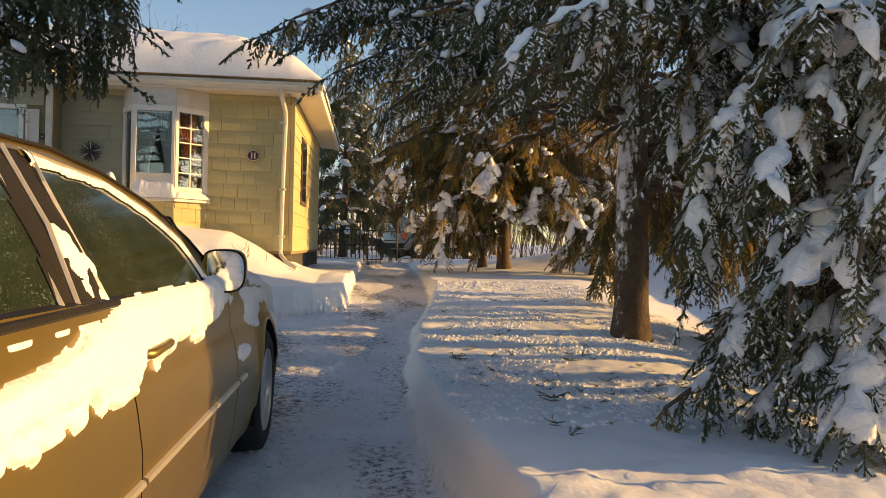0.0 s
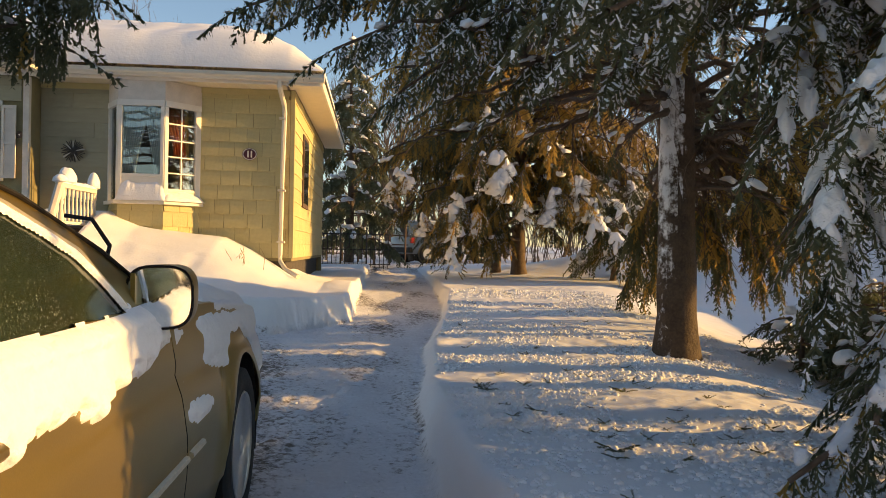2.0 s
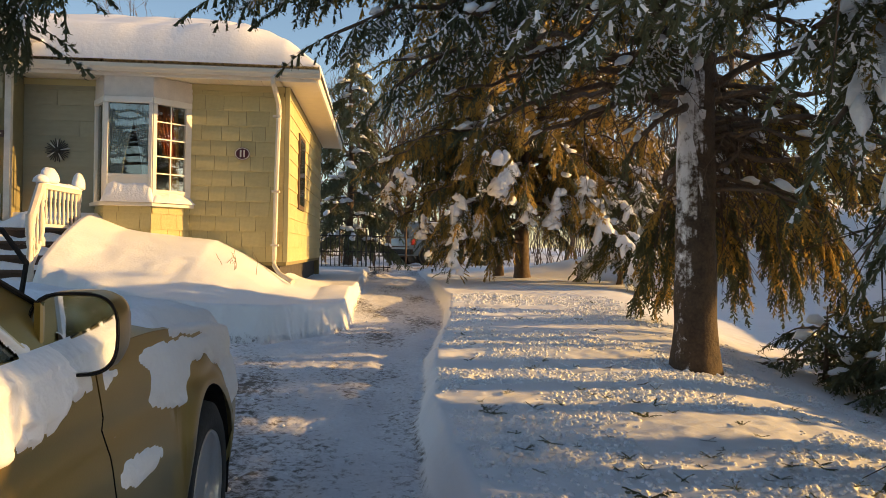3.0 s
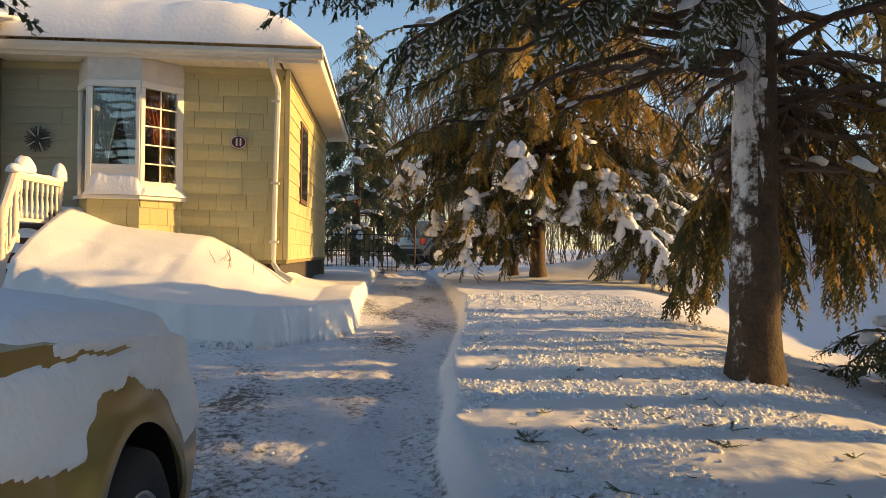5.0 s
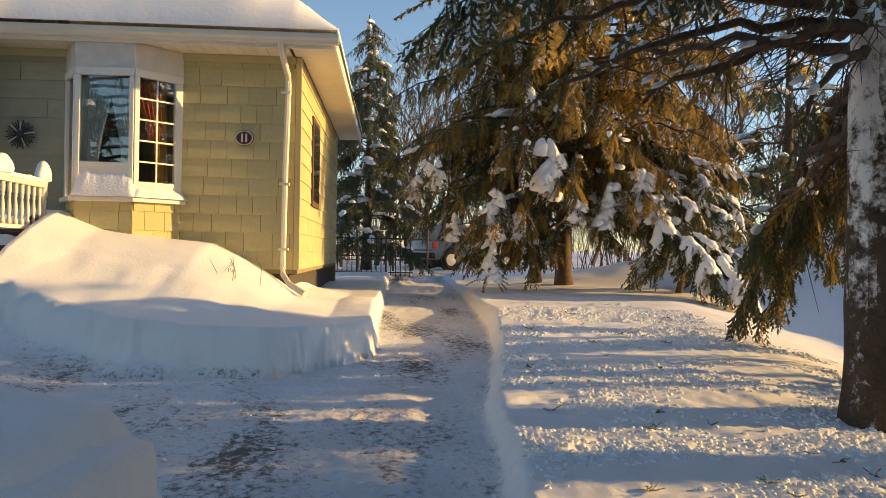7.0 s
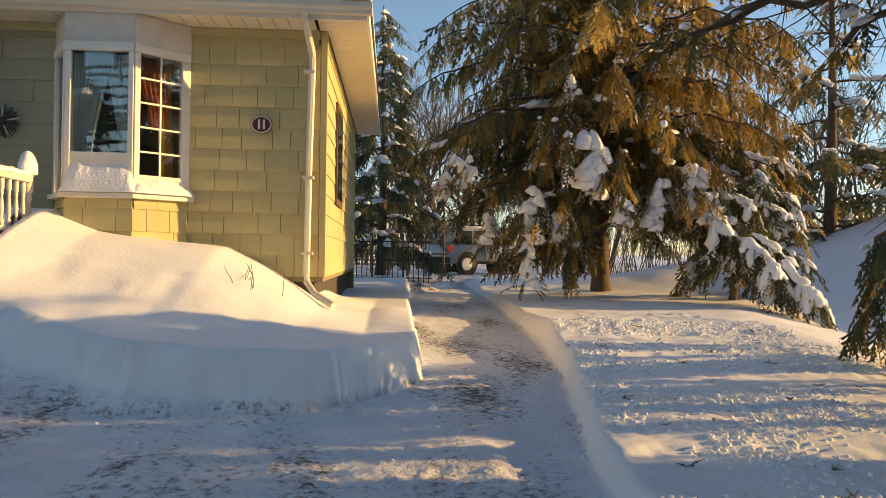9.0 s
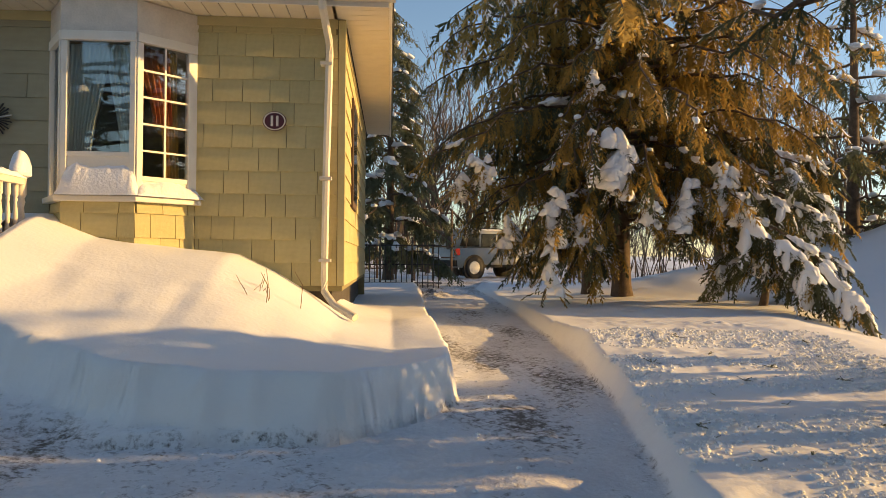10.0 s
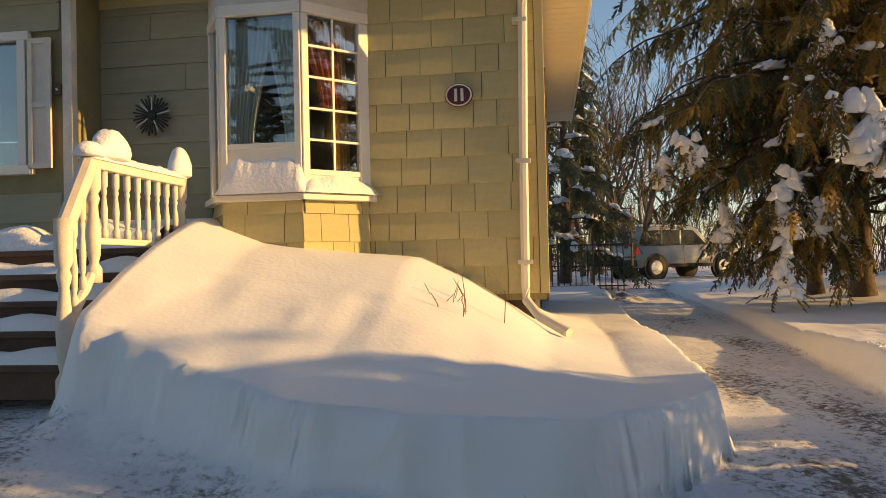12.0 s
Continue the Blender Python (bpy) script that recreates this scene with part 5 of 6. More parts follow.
def finger(length, width, needles, rng, core=2):
    """A twig along x clad in needles."""
    v, t = [], []
    n = 0
    for a in (0.4, 0.4 + np.pi / 2)[:core]:
        c, s = np.cos(a) * width * 0.36, np.sin(a) * width * 0.36
        v += [(0, -c * 0.6, -s * 0.6), (0, c * 0.6, s * 0.6), (length * 0.75, c, s), (length * 0.75, -c, -s)]
        t += [(n, n + 1, n + 2), (n, n + 2, n + 3)]
        n += 4
    for k in range(needles):
        x = length * (k + rng.uniform(0.2, 0.8)) / needles
        a = k * 2.4 + rng.uniform(-0.7, 0.7)
        w = width * rng.uniform(0.75, 1.15) * (1 - 0.3 * x / length)
        fwd = w * rng.uniform(0.5, 1.3)
        hw = 0.09 * width + 0.13 * length / max(needles, 5)
        v += [(x - hw, 0, 0), (x + hw, 0.0, 0), (x + fwd, w * np.cos(a), w * np.sin(a))]
        t += [(n, n + 1, n + 2)]
        n += 3
    return np.array(v), np.array(t)


def make_spray(rng, fingers, needles, flen, width, droop=0.35, core=2):
    """A bushy spray one metre long along x, its fingers to all sides, most of them hanging."""
    h = Heap()
    xs = np.linspace(0, 1, 4)
    stem = np.stack([xs, 0.03 * np.sin(xs * 3), -droop * 0.4 * xs**2], 1)
    h.tube(stem, np.linspace(0.014, 0.006, 4), 3)
    tips = []
    for k in range(fingers):
        x = 0.04 + 0.96 * (k + rng.uniform(0, 0.6)) / fingers
        side = 1 if k % 2 else -1
        base = np.array([x, 0.03 * np.sin(x * 3), -droop * 0.4 * x**2])
        spread = rng.uniform(0.35, 1.2) * (1 - 0.4 * x)
        d = unit((0.75 + rng.uniform(-0.1, 0.3), side * 1.1 * spread, -droop + rng.uniform(-0.75, 0.45)))
        L = flen * rng.uniform(0.65, 1.25) * (1 - 0.3 * x)
        h.put(finger(L, width * rng.uniform(0.85, 1.2), needles, rng, core), frame_of(d), base)
        tips.append((base, d, L))
    h.put(finger(flen * 0.8, width, needles, rng, core), frame_of((1, 0, -droop)), stem[-1])
    tips.append((stem[-1], unit((1, 0, -droop)), flen * 0.8))
    # the snow caught in it: narrower fingers lying on the upper side
    dust = Heap()
    for base, d, L in tips:
        if rng.rand() < 0.72:
            f, t = finger(L * rng.uniform(0.5, 0.9), width * rng.uniform(0.6, 1.05), 4, rng, 2)
            f[:, 2] = np.abs(f[:, 2]) * 0.7 + 0.22 * width
            dust.put((f, t), frame_of(d), base + d * L * rng.uniform(0.05, 0.25))
    return (np.concatenate(h.v), np.concatenate(h.t)), (np.concatenate(dust.v), np.concatenate(dust.t))


def lump_shape(rng, sub=2, rough=0.3):
    bm = bmesh.new()
    bmesh.ops.create_icosphere(bm, subdivisions=sub, radius=1)
    bm.verts.ensure_lookup_table()
    s = Vector(rng.uniform(-9, 9, 3))
    v = np.array([v.co * (1 + rough * noise.noise(v.co * 1.6 + s) + 0.5 * rough * noise.noise(v.co * 3.7 + s) + 0.22 * rough * noise.noise(v.co * 9 + s)) for v in bm.verts])
    t = np.array([[v.index for v in f.verts] for f in bm.faces])
    bm.free()
    v[:, 2] = np.where(v[:, 2] < -0.2, -0.2 + 0.3 * (v[:, 2] + 0.2), v[:, 2])
    return v, t


LUMPS = [lump_shape(tree_rng, 3, 0.45) for _ in range(6)]
LUMPS_MID = [lump_shape(tree_rng, 2, 0.55) for _ in range(6)]
TINY = [lump_shape(tree_rng, 1, 0.3) for _ in range(5)]
SPRAY_HI = [make_spray(tree_rng, 12, 10, 0.23, 0.072) for _ in range(6)]
SPRAY_MID = [make_spray(tree_rng, 11, 5, 0.28, 0.092) for _ in range(6)]
SPRAY_LO = [make_spray(tree_rng, 8, 4, 0.42, 0.13, core=1) for _ in range(5)]


# gaps between the boughs through which low light falls on the lawn, the car and the steps: y from, to; height from, to, at x = 2.9
GAPS = ((4.25, 5.65, 0.36, 0.90), (6.40, 7.20, 0.40, 0.86), (8.0, 9.1, 1.60, 2.30), (-1.0, 2.62, 0.55, 2.6))


class Spruce:
    """A spruce: trunk, limbs, needle crown and the snow that lies on it."""

    def __init__(self, at, height, radius, seed, label, lean=(0, 0), group="spruces"):
        self.at, self.rng, self.height, self.radius = np.array(at, float), np.random.RandomState(seed), height, radius
        self.needles, self.dry, self.snow = Heap(), Heap(), Heap()
        self.limbs = []
        self.label, self.group = label, group
        self.lean = np.array(lean, float)
        self.bark, self.bark_label = BARK, "rough brown trunk"

    def axis(self, z):
        w = 0.05 * np.sin(z * 0.9 + self.at[0])
        return self.at + np.array([self.lean[0] * z + w * 0.6, self.lean[1] * z + w * 0.4, z])

    def trunk(self, sides=18, rings=40):
        zs = np.linspace(-0.25, self.height, rings)
        pts = np.array([self.axis(z) for z in zs])
        r = self.radius * (1 - 0.9 * np.clip(zs / self.height, 0, 1)) * (1 + 0.35 * np.exp(-np.clip(zs, 0, 9) / 0.16))
        h = Heap()
        h.tube(pts, r, sides, 1.0, 0.05)
        self.trunk_mesh = h

    def limb(self, z, az, length, rise=0.1, sag=0.6, thick=0.03, foliage=(0.25, 1.0), density=1.0, spray=0.42, lib=None, snow=0.5, drape=0.0, dry=0.0, hang=0.0, tip_up=0.15, tiny=0.0, twigs=0.0, lump=0.10, bend=None):
        """One limb: its wood, the sprays along it and its snow. Angles in degrees, az from +x."""
        rng = self.rng
        lib = lib or SPRAY_MID
        n = 13
        s = np.linspace(0, 1, n)
        az0 = radians(az)
        bend = rng.uniform(-0.25, 0.25) if bend is None else bend
        ang = az0 + bend * s
        elev = np.arctan(rise) - sag * s**1.3 + tip_up * np.clip(s - 0.75, 0, 1) * 4 * sag
        step = length / (n - 1)
        d = np.stack([np.cos(ang) * np.cos(elev), np.sin(ang) * np.cos(elev), np.sin(elev)], 1)
        pts = self.axis(z) + np.concatenate([np.zeros((1, 3)), np.cumsum(d[:-1] * step, 0)])
        pts[1:] += rng.normal(0, 0.012, (n - 1, 3)) * length
        pts[:, 2] = np.maximum(pts[:, 2], self.at[2] + 0.12)
        wood = Heap()
        self.limbs.append(wood)
        wood.tube(pts, thick * (1 - 0.8 * s) + 0.004, 6)
        # bare inner twigs
        for _ in range(int(twigs * length)):
            u = rng.uniform(0.05, 0.75)
            p = pts[int(u * (n - 1))]
            dd = unit(d[int(u * (n - 1))] * rng.uniform(0.2, 1.0) + rng.normal(0, 0.5, 3) + np.array([0, 0, -0.45]))
            L = rng.uniform(0.25, 0.8)
            q = np.array([p, p + dd * L * 0.5 + rng.normal(0, 0.03, 3), p + dd * L + np.array([0, 0, -0.10 * L]) + rng.normal(0, 0.05, 3)])
            wood.tube(q, np.array([0.007, 0.005, 0.002]), 3)
            if rng.rand() < 0.75:
                for _ in range(3):
                    q2 = q[1] + (q[2] - q[1]) * rng.uniform(0, 1)
                    e = unit(dd + rng.normal(0, 0.6, 3) + np.array([0, 0, -0.4])) * L * 0.4
                    wood.tube(np.array([q2, q2 + e * 0.5, q2 + e]), np.array([0.004, 0.003, 0.0015]), 3)
        # sprays
        count = max(1, int(length * (foliage[1] - foliage[0]) * 9 * density))
        for k in range(count):
            u = foliage[0] + (foliage[1] - foliage[0]) * (k + rng.uniform(0, 1)) / count
            i = min(n - 2, int(u * (n - 1)))
            f = u * (n - 1) - i
            p = pts[i] * (1 - f) + pts[i + 1] * f
            ax = d[i]
            side = np.cross((0, 0, 1), ax)
            side = unit(side)
            size = spray * rng.uniform(0.7, 1.25) * (1.05 - 0.45 * u)
            for sg in (1, -1):
                if rng.rand() < 0.12:
                    continue
                fall = rng.uniform(0.15, 0.6) + hang
                dd = unit(ax * rng.uniform(0.5, 1.1) + sg * side * rng.uniform(0.45, 1.0) + np.array([0, 0, -fall]))
                self.put_spray(p, dd, size, lib, dry, tiny)
            if rng.rand() < 0.5 + hang:
                dd = unit(ax * 0.4 + np.array([0, 0, -0.9 - hang]) + rng.normal(0, 0.2, 3))
                self.put_spray(p, dd, size * 0.9, lib, dry, 0)
        self.put_spray(pts[-1], d[-1], spray * 0.9, lib, dry, tiny)
        # snow lying along the limb
        if snow > 0:
            m = int(length * 8 * snow) + 1
            for k in range(m):
                u = rng.uniform(max(0.15, foliage[0] * 0.7), 1.0)
                i = min(n - 2, int(u * (n - 1)))
                f = u * (n - 1) - i
                p = pts[i] * (1 - f) + pts[i + 1] * f
                w = lump * rng.uniform(0.5, 1.25) * (1.1 - 0.4 * u)
                fr = frame_of(d[i] + rng.normal(0, 0.15, 3))
                sc = fr * np.array([w * rng.uniform(0.8, 1.4), w * rng.uniform(0.6, 1.0), w * rng.uniform(0.4, 0.7)])
                self.snow.put((LUMPS if w > 0.12 else LUMPS_MID)[rng.randint(6)], sc, p + np.array([rng.normal(0, 0.05), rng.normal(0, 0.05), 0.03]))
        if drape > 0:
            # pillows of snow along the limb's back, with smaller lobes lying on its side twigs
            u = max(0.22, foliage[0] * 0.8)
            while u < 0.93:
                w = drape * rng.uniform(0.65, 1.25)
                ln = min(1.0 - u, rng.uniform(2.4, 5.0) * w / length + 0.03)
                q = np.stack([np.interp(np.linspace(u, u + ln, 15) * (n - 1), np.arange(n), pts[:, c]) for c in range(3)], 1)
                self.pad(q, w)
                ax = unit(q[-1] - q[0])
                sd = unit(np.cross((0, 0, 1), ax))
                for sg in (1, -1):
                    for _ in range(rng.randint(1, 3)):
                        b = q[rng.randint(2, 13)] + sg * sd * w * 0.45
                        dd = unit(ax * rng.uniform(0.2, 0.9) + sg * sd * rng.uniform(0.5, 1.0) + np.array([0, 0, -rng.uniform(0.45, 1.0)]))
                        L = w * rng.uniform(1.2, 2.6)
                        s2 = np.linspace(0, 1, 9)[:, None]
                        self.pad(b + dd * L * s2 - np.array([0, 0, 0.35 * L]) * s2**2, w * rng.uniform(0.38, 0.62), 9, 5)
                        # the twig under the lobe
                        self.put_spray(b - np.array([0, 0, 0.03]), unit(dd + np.array([0, 0, -0.1])), L * 1.25 + 0.10, lib, dry, 0.5)
                for _ in range(5):
                    e = q[rng.randint(1, 15)]
                    sg = rng.choice((-1, 1))
                    dd = unit(ax * rng.uniform(0.5, 1.2) + sg * sd * rng.uniform(0.3, 1.0) + np.array([0, 0, rng.uniform(-0.5, 0.15)]))
                    self.put_spray(e + sg * sd * w * rng.uniform(0.1, 0.85) + np.array([0, 0, w * 0.12]) - dd * 0.03, dd, rng.uniform(0.13, 0.24), lib, dry, 0.6)
                u += ln + rng.uniform(-0.01, 0.05)
        return pts, d

    def pad(self, q, width, nu=15, nv=9):
        """A rounded pillow of snow lying along the points q, lumpy, with edges that hang."""
        s0 = self.rng.uniform(0, 90)
        top, low = [], []
        for a in range(nu):
            ax = unit(q[min(nu - 1, a + 1)] - q[max(0, a - 1)])
            sd = unit(np.cross((0, 0, 1), ax))
            up = np.cross(ax, sd)
            up = up if up[2] > 0 else -up
            up = unit(up + np.array([0, 0, 0.35]))
            W = width * math.sin(math.pi * min(0.985, max(0.015, a / (nu - 1)))) ** 0.55 * (1 + 0.45 * noise.noise(Vector((a * 0.28, s0, 0))))
            for b in range(nv):
                t = -1 + 2 * b / (nv - 1)
                p = q[a] + sd * t * W
                rag = 1 + 0.45 * noise.noise(Vector(p * 10 + s0)) + 0.35 * noise.noise(Vector(p * 27)) + 0.22 * noise.noise(Vector(p * 61))
                edge = q[a] + sd * t * W * rag - np.array([0, 0, 0.32 * W * t * t])
                hgt = 0.66 * W * (1 - abs(t) ** 2.2) * (1 + 0.6 * noise.noise(Vector(p * 9 + s0)) + 0.45 * noise.noise(Vector(p * 25)) + 0.2 * noise.noise(Vector(p * 60)))
                top.append(edge + up * (hgt + 0.002))
                low.append(edge - up * (0.002 + 0.25 * W * (1 - t * t)))
        tri = []
        m = nu * nv
        for a in range(nu - 1):
            for b in range(nv - 1):
                e = a * nv + b
                tri += [(e, e + 1, e + nv + 1), (e, e + nv + 1, e + nv), (m + e, m + e + nv + 1, m + e + 1), (m + e, m + e + nv, m + e + nv + 1)]
            for b in (0, nv - 1):
                e, f = a * nv + b, a * nv + b + nv
                tri += [(e, f, f + m), (e, f + m, e + m)]
        self.snow.add(np.array(top + low), np.array(tri))

    def limb_to(self, target, drop, sag=0.7, **kw):
        """A limb whose tip comes to rest at target, rooted drop metres above it."""
        o = self.axis(target[2] + drop - self.at[2])
        dx, dy = target[0] - o[0], target[1] - o[1]
        reach = math.hypot(dx, dy)
        s = np.linspace(0, 1, 60)
        lo, hi = -1.4, 1.4
        for _ in range(30):
            mid = (lo + hi) / 2
            e = mid - sag * s**1.3
            if np.sin(e).mean() / max(0.05, np.cos(e).mean()) * reach < -drop:
                lo = mid
            else:
                hi = mid
        e = mid - sag * s**1.3
        return self.limb(target[2] + drop - self.at[2], math.degrees(math.atan2(dy, dx)), reach / np.cos(e).mean(), rise=math.tan(mid), sag=sag, tip_up=0.0, bend=0.0, **kw)

    def put_spray(self, p, dd, size, lib, dry, tiny):
        rng = self.rng
        low = p[2] - 0.24 * (p[0] - 2.9)
        if p[0] > 2.2 and any(y0 < p[1] < y1 and z0 < low < z1 for y0, y1, z0, z1 in GAPS) and rng.rand() < 0.93:
            return
        shape, dust = lib[rng.randint(len(lib))]
        roll = rng.normal(0, 0.35)
        fr = frame_of(dd)
        c, s = np.cos(roll), np.sin(roll)
        fr = fr @ np.array([[1, 0, 0], [0, c, -s], [0, s, c]]) * size
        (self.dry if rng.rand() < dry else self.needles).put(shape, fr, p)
        if rng.rand() < tiny * 1.6:
            self.snow.put(dust, fr, p + np.array([0, 0, 0.004]))

    def done(self):
        ob = thing("spruce_tree", self.label, "tree", tuple(self.at), self.group)
        inv = Matrix.Translation(-Vector(self.at))
        for name, heap, material, label, sm in (("trunk", self.trunk_mesh, self.bark, self.bark_label, True), *[("limb", w, BARK, "", True) for w in self.limbs], ("crown", self.needles, NEEDLE, "dark green needles", False), ("dry_foliage", self.dry, NEEDLE_BROWN, "brownish dry needles, tinted golden for sunlight", False), ("snow_load", self.snow, SNOW_LUMPY, "clumps of snow on the boughs", True)):
            if heap.v:
                me = heap.mesh(name, material, sm)
                me.transform(inv)
                o = under(new(name, me), ob, label)
                if name not in ("trunk", "limb"):
                    o["kind"] = "stuff"
        return ob


def fill(tree, z0, z1, per_m, l0, l1, az=(0, 360), **kw):
    """Limbs all round between two heights, longer below."""
    n = int((z1 - z0) * per_m)
    for k in range(n):
        t = (k + tree.rng.uniform(0, 1)) / n
        z = z0 + (z1 - z0) * t
        a = az[0] + (az[1] - az[0]) * ((k * 0.381966 + tree.rng.uniform(-0.06, 0.06)) % 1.0)
        tree.limb(z, a, (l0 + (l1 - l0) * t) * tree.rng.uniform(0.8, 1.15), **kw)


# the young spruce close by, its boughs weighed down to the ground
near = Spruce((3.2, 4.2, 0.15), 9.0, 0.16, 3, "spruce with boughs weighed down to the ground by thick snow")
near.trunk()
NEAR = dict(lib=SPRAY_HI, foliage=(0.30, 1.0), twigs=4, hang=0.35)
# the skirt: tiers of boughs bent down all round the side to the drive
for tier, (tz, reach, drop) in enumerate(((0.36, 2.10, 0.75), (0.55, 2.05, 0.85), (0.85, 2.02, 0.85), (1.15, 1.98, 0.85), (1.42, 2.02, 0.80), (1.70, 2.05, 0.75), (2.00, 2.05, 0.70), (2.30, 2.0, 0.65), (2.75, 1.8, 0.6), (3.2, 1.7, 0.55))):
    for k in range(11):
        az = radians((209, 208, 206, 204, 201, 198, 196, 195, 195, 195)[tier] + 10 * k + 5 * (tier % 2) + near.rng.uniform(-2.5, 2.5))
        r = reach * near.rng.uniform(0.86, 1.08) * (1 - 0.2 * smooth(radians(228), radians(255), az))
        tx, ty = 3.2 + r * math.cos(az), 4.2 + r * math.sin(az)
        near.limb_to((tx, ty, tz + near.rng.uniform(-0.12, 0.12)), drop * near.rng.uniform(0.85, 1.2), 0.85, density=0.45 if k > 1 else 0.9, spray=0.36, snow=0.06, drape=near.rng.uniform(0.055, 0.105) if k > 1 or tier > 3 else 0.045, dry=0.10, lump=0.06, tiny=0.9, **NEAR)
# long dusted boughs that reach out towards the drive
for x, y, z, drop in ((0.40, 2.85, 1.78, 0.75), (0.62, 2.95, 1.74, 0.8), (0.75, 3.4, 2.05, 0.6), (1.15, 3.7, 2.05, 0.6), (0.3, 3.2, 2.1, 0.6), (0.95, 3.3, 2.3, 0.5), (0.5, 3.6, 2.35, 0.5), (1.2, 3.35, 1.75, 0.8)):
    near.limb_to((x, y, z), drop, 0.8, density=1.3, spray=0.36, snow=0.12, drape=0.05, dry=0.06, lump=0.05, tiny=0.75, **{**NEAR, "foliage": (0.5, 1.0)})
# the far side and the crown
fill(near, 2.3, 4.2, 5, 1.7, 1.6, (-30, 180), rise=0.15, sag=0.6, density=0.9, spray=0.55, lib=SPRAY_LO, snow=0.2, dry=0.25, twigs=3)
fill(near, 3.2, 5.4, 4, 2.1, 1.8, (150, 330), rise=0.3, sag=0.95, density=1.0, spray=0.45, lib=SPRAY_MID, snow=0.18, drape=0.09, tiny=0.3, lump=0.10, twigs=3)
fill(near, 5.0, 9.0, 2.5, 1.8, 0.4, rise=0.25, sag=0.7, density=0.7, spray=0.55, lib=SPRAY_LO, snow=0.4)
near.done()

# the tall spruce by the drive: bare trunk below, long limbs over the path
tall = Spruce((2.68, 7.5, 0.12), 12.0, 0.185, 7, "tall spruce with a bare snow-plastered trunk and long limbs")
tall.trunk(24, 70)
fill(tall, 2.35, 3.3, 8, 2.5, 3.4, (118, 240), rise=0.36, sag=0.62, thick=0.042, foliage=(0.88, 1.0), density=0.8, spray=0.36, lib=SPRAY_MID, snow=0.22, tiny=0.6, dry=0.4, hang=0.6, twigs=7, lump=0.06)
fill(tall, 3.2, 4.6, 6, 3.3, 3.2, (195, 262), rise=0.34, sag=0.62, thick=0.038, foliage=(0.66, 1.0), density=1.0, spray=0.42, lib=SPRAY_MID, snow=0.22, tiny=0.8, dry=0.20, hang=0.6, twigs=5, lump=0.07)
fill(tall, 3.2, 4.5, 4, 3.1, 3.3, (200, 264), rise=0.32, sag=0.62, thick=0.036, foliage=(0.32, 1.0), density=1.25, spray=0.44, lib=SPRAY_MID, snow=0.22, tiny=0.55, dry=0.1, hang=0.6, twigs=4, lump=0.08)
fill(tall, 4.6, 6.2, 2.2, 2.8, 2.6, (0, 360), rise=0.3, sag=0.6, thick=0.03, foliage=(0.3, 1.0), density=1.1, spray=0.6, lib=SPRAY_LO, snow=0.4, hang=0.4, lump=0.12)
fill(tall, 1.9, 3.6, 6, 2.2, 2.7, (-70, 55), rise=0.32, sag=1.35, thick=0.030, foliage=(0.45, 1.0), density=0.9, spray=0.44, lib=SPRAY_MID, snow=0.15, dry=0.7, hang=0.8, twigs=4, lump=0.06)
fill(tall, 1.5, 2.3, 7, 1.0, 1.7, (-50, 80), rise=0.1, sag=0.8, thick=0.018, foliage=(0.5, 1.0), density=0.9, spray=0.35, snow=0.1, dry=0.75, hang=0.6, twigs=9)
fill(tall, 6.0, 12.0, 1.9, 2.8, 0.5, rise=0.3, sag=0.6, density=0.8, spray=0.65, lib=SPRAY_LO, snow=0.35)
# boughs that hang low over the lawn behind the trunk
for x, y, z, drop in ((4.2, 10.0, 0.65, 1.6), (5.2, 10.2, 0.5, 2.0), (4.6, 9.5, 0.6, 1.7), (3.9, 10.8, 0.8, 1.6), (5.3, 9.0, 0.5, 1.9), (4.7, 8.5, 0.6, 1.7), (4.0, 9.3, 0.7, 1.5), (4.5, 10.9, 0.9, 1.7), (5.0, 9.6, 0.9, 1.8), (4.3, 8.8, 0.9, 1.5), (3.6, 10.2, 1.1, 1.4), (4.2, 10.6, 1.2, 1.5), (5.4, 9.9, 1.1, 1.7), (4.8, 10.8, 1.3, 1.4), (3.1, 10.1, 0.55, 1.5), (3.3, 10.5, 0.6, 1.5), (3.5, 10.3, 0.5, 1.6)):
    tall.limb_to((x, y, z), drop, 0.9, thick=0.03, foliage=(0.35, 1.0), density=1.5, spray=0.42, lib=SPRAY_MID, snow=0.08, dry=0.25, hang=0.7, twigs=4, lump=0.07)
# long bare limbs with snow along their backs
for x, y, z, drop in ((0.46, 7.3, 2.4, 0.30), (1.08, 7.2, 2.0, 0.60), (1.43, 7.0, 2.15, 0.45), (1.86, 6.9, 1.95, 0.55), (0.6, 7.5, 2.65, 0.15), (0.85, 8.0, 2.3, 0.35)):
    tall.limb_to((x, y, z), drop, 0.55, thick=0.036, foliage=(0.85, 1.0), density=0.8, spray=0.34, lib=SPRAY_MID, snow=0.5, lump=0.05, dry=0.5, hang=0.5, twigs=5)
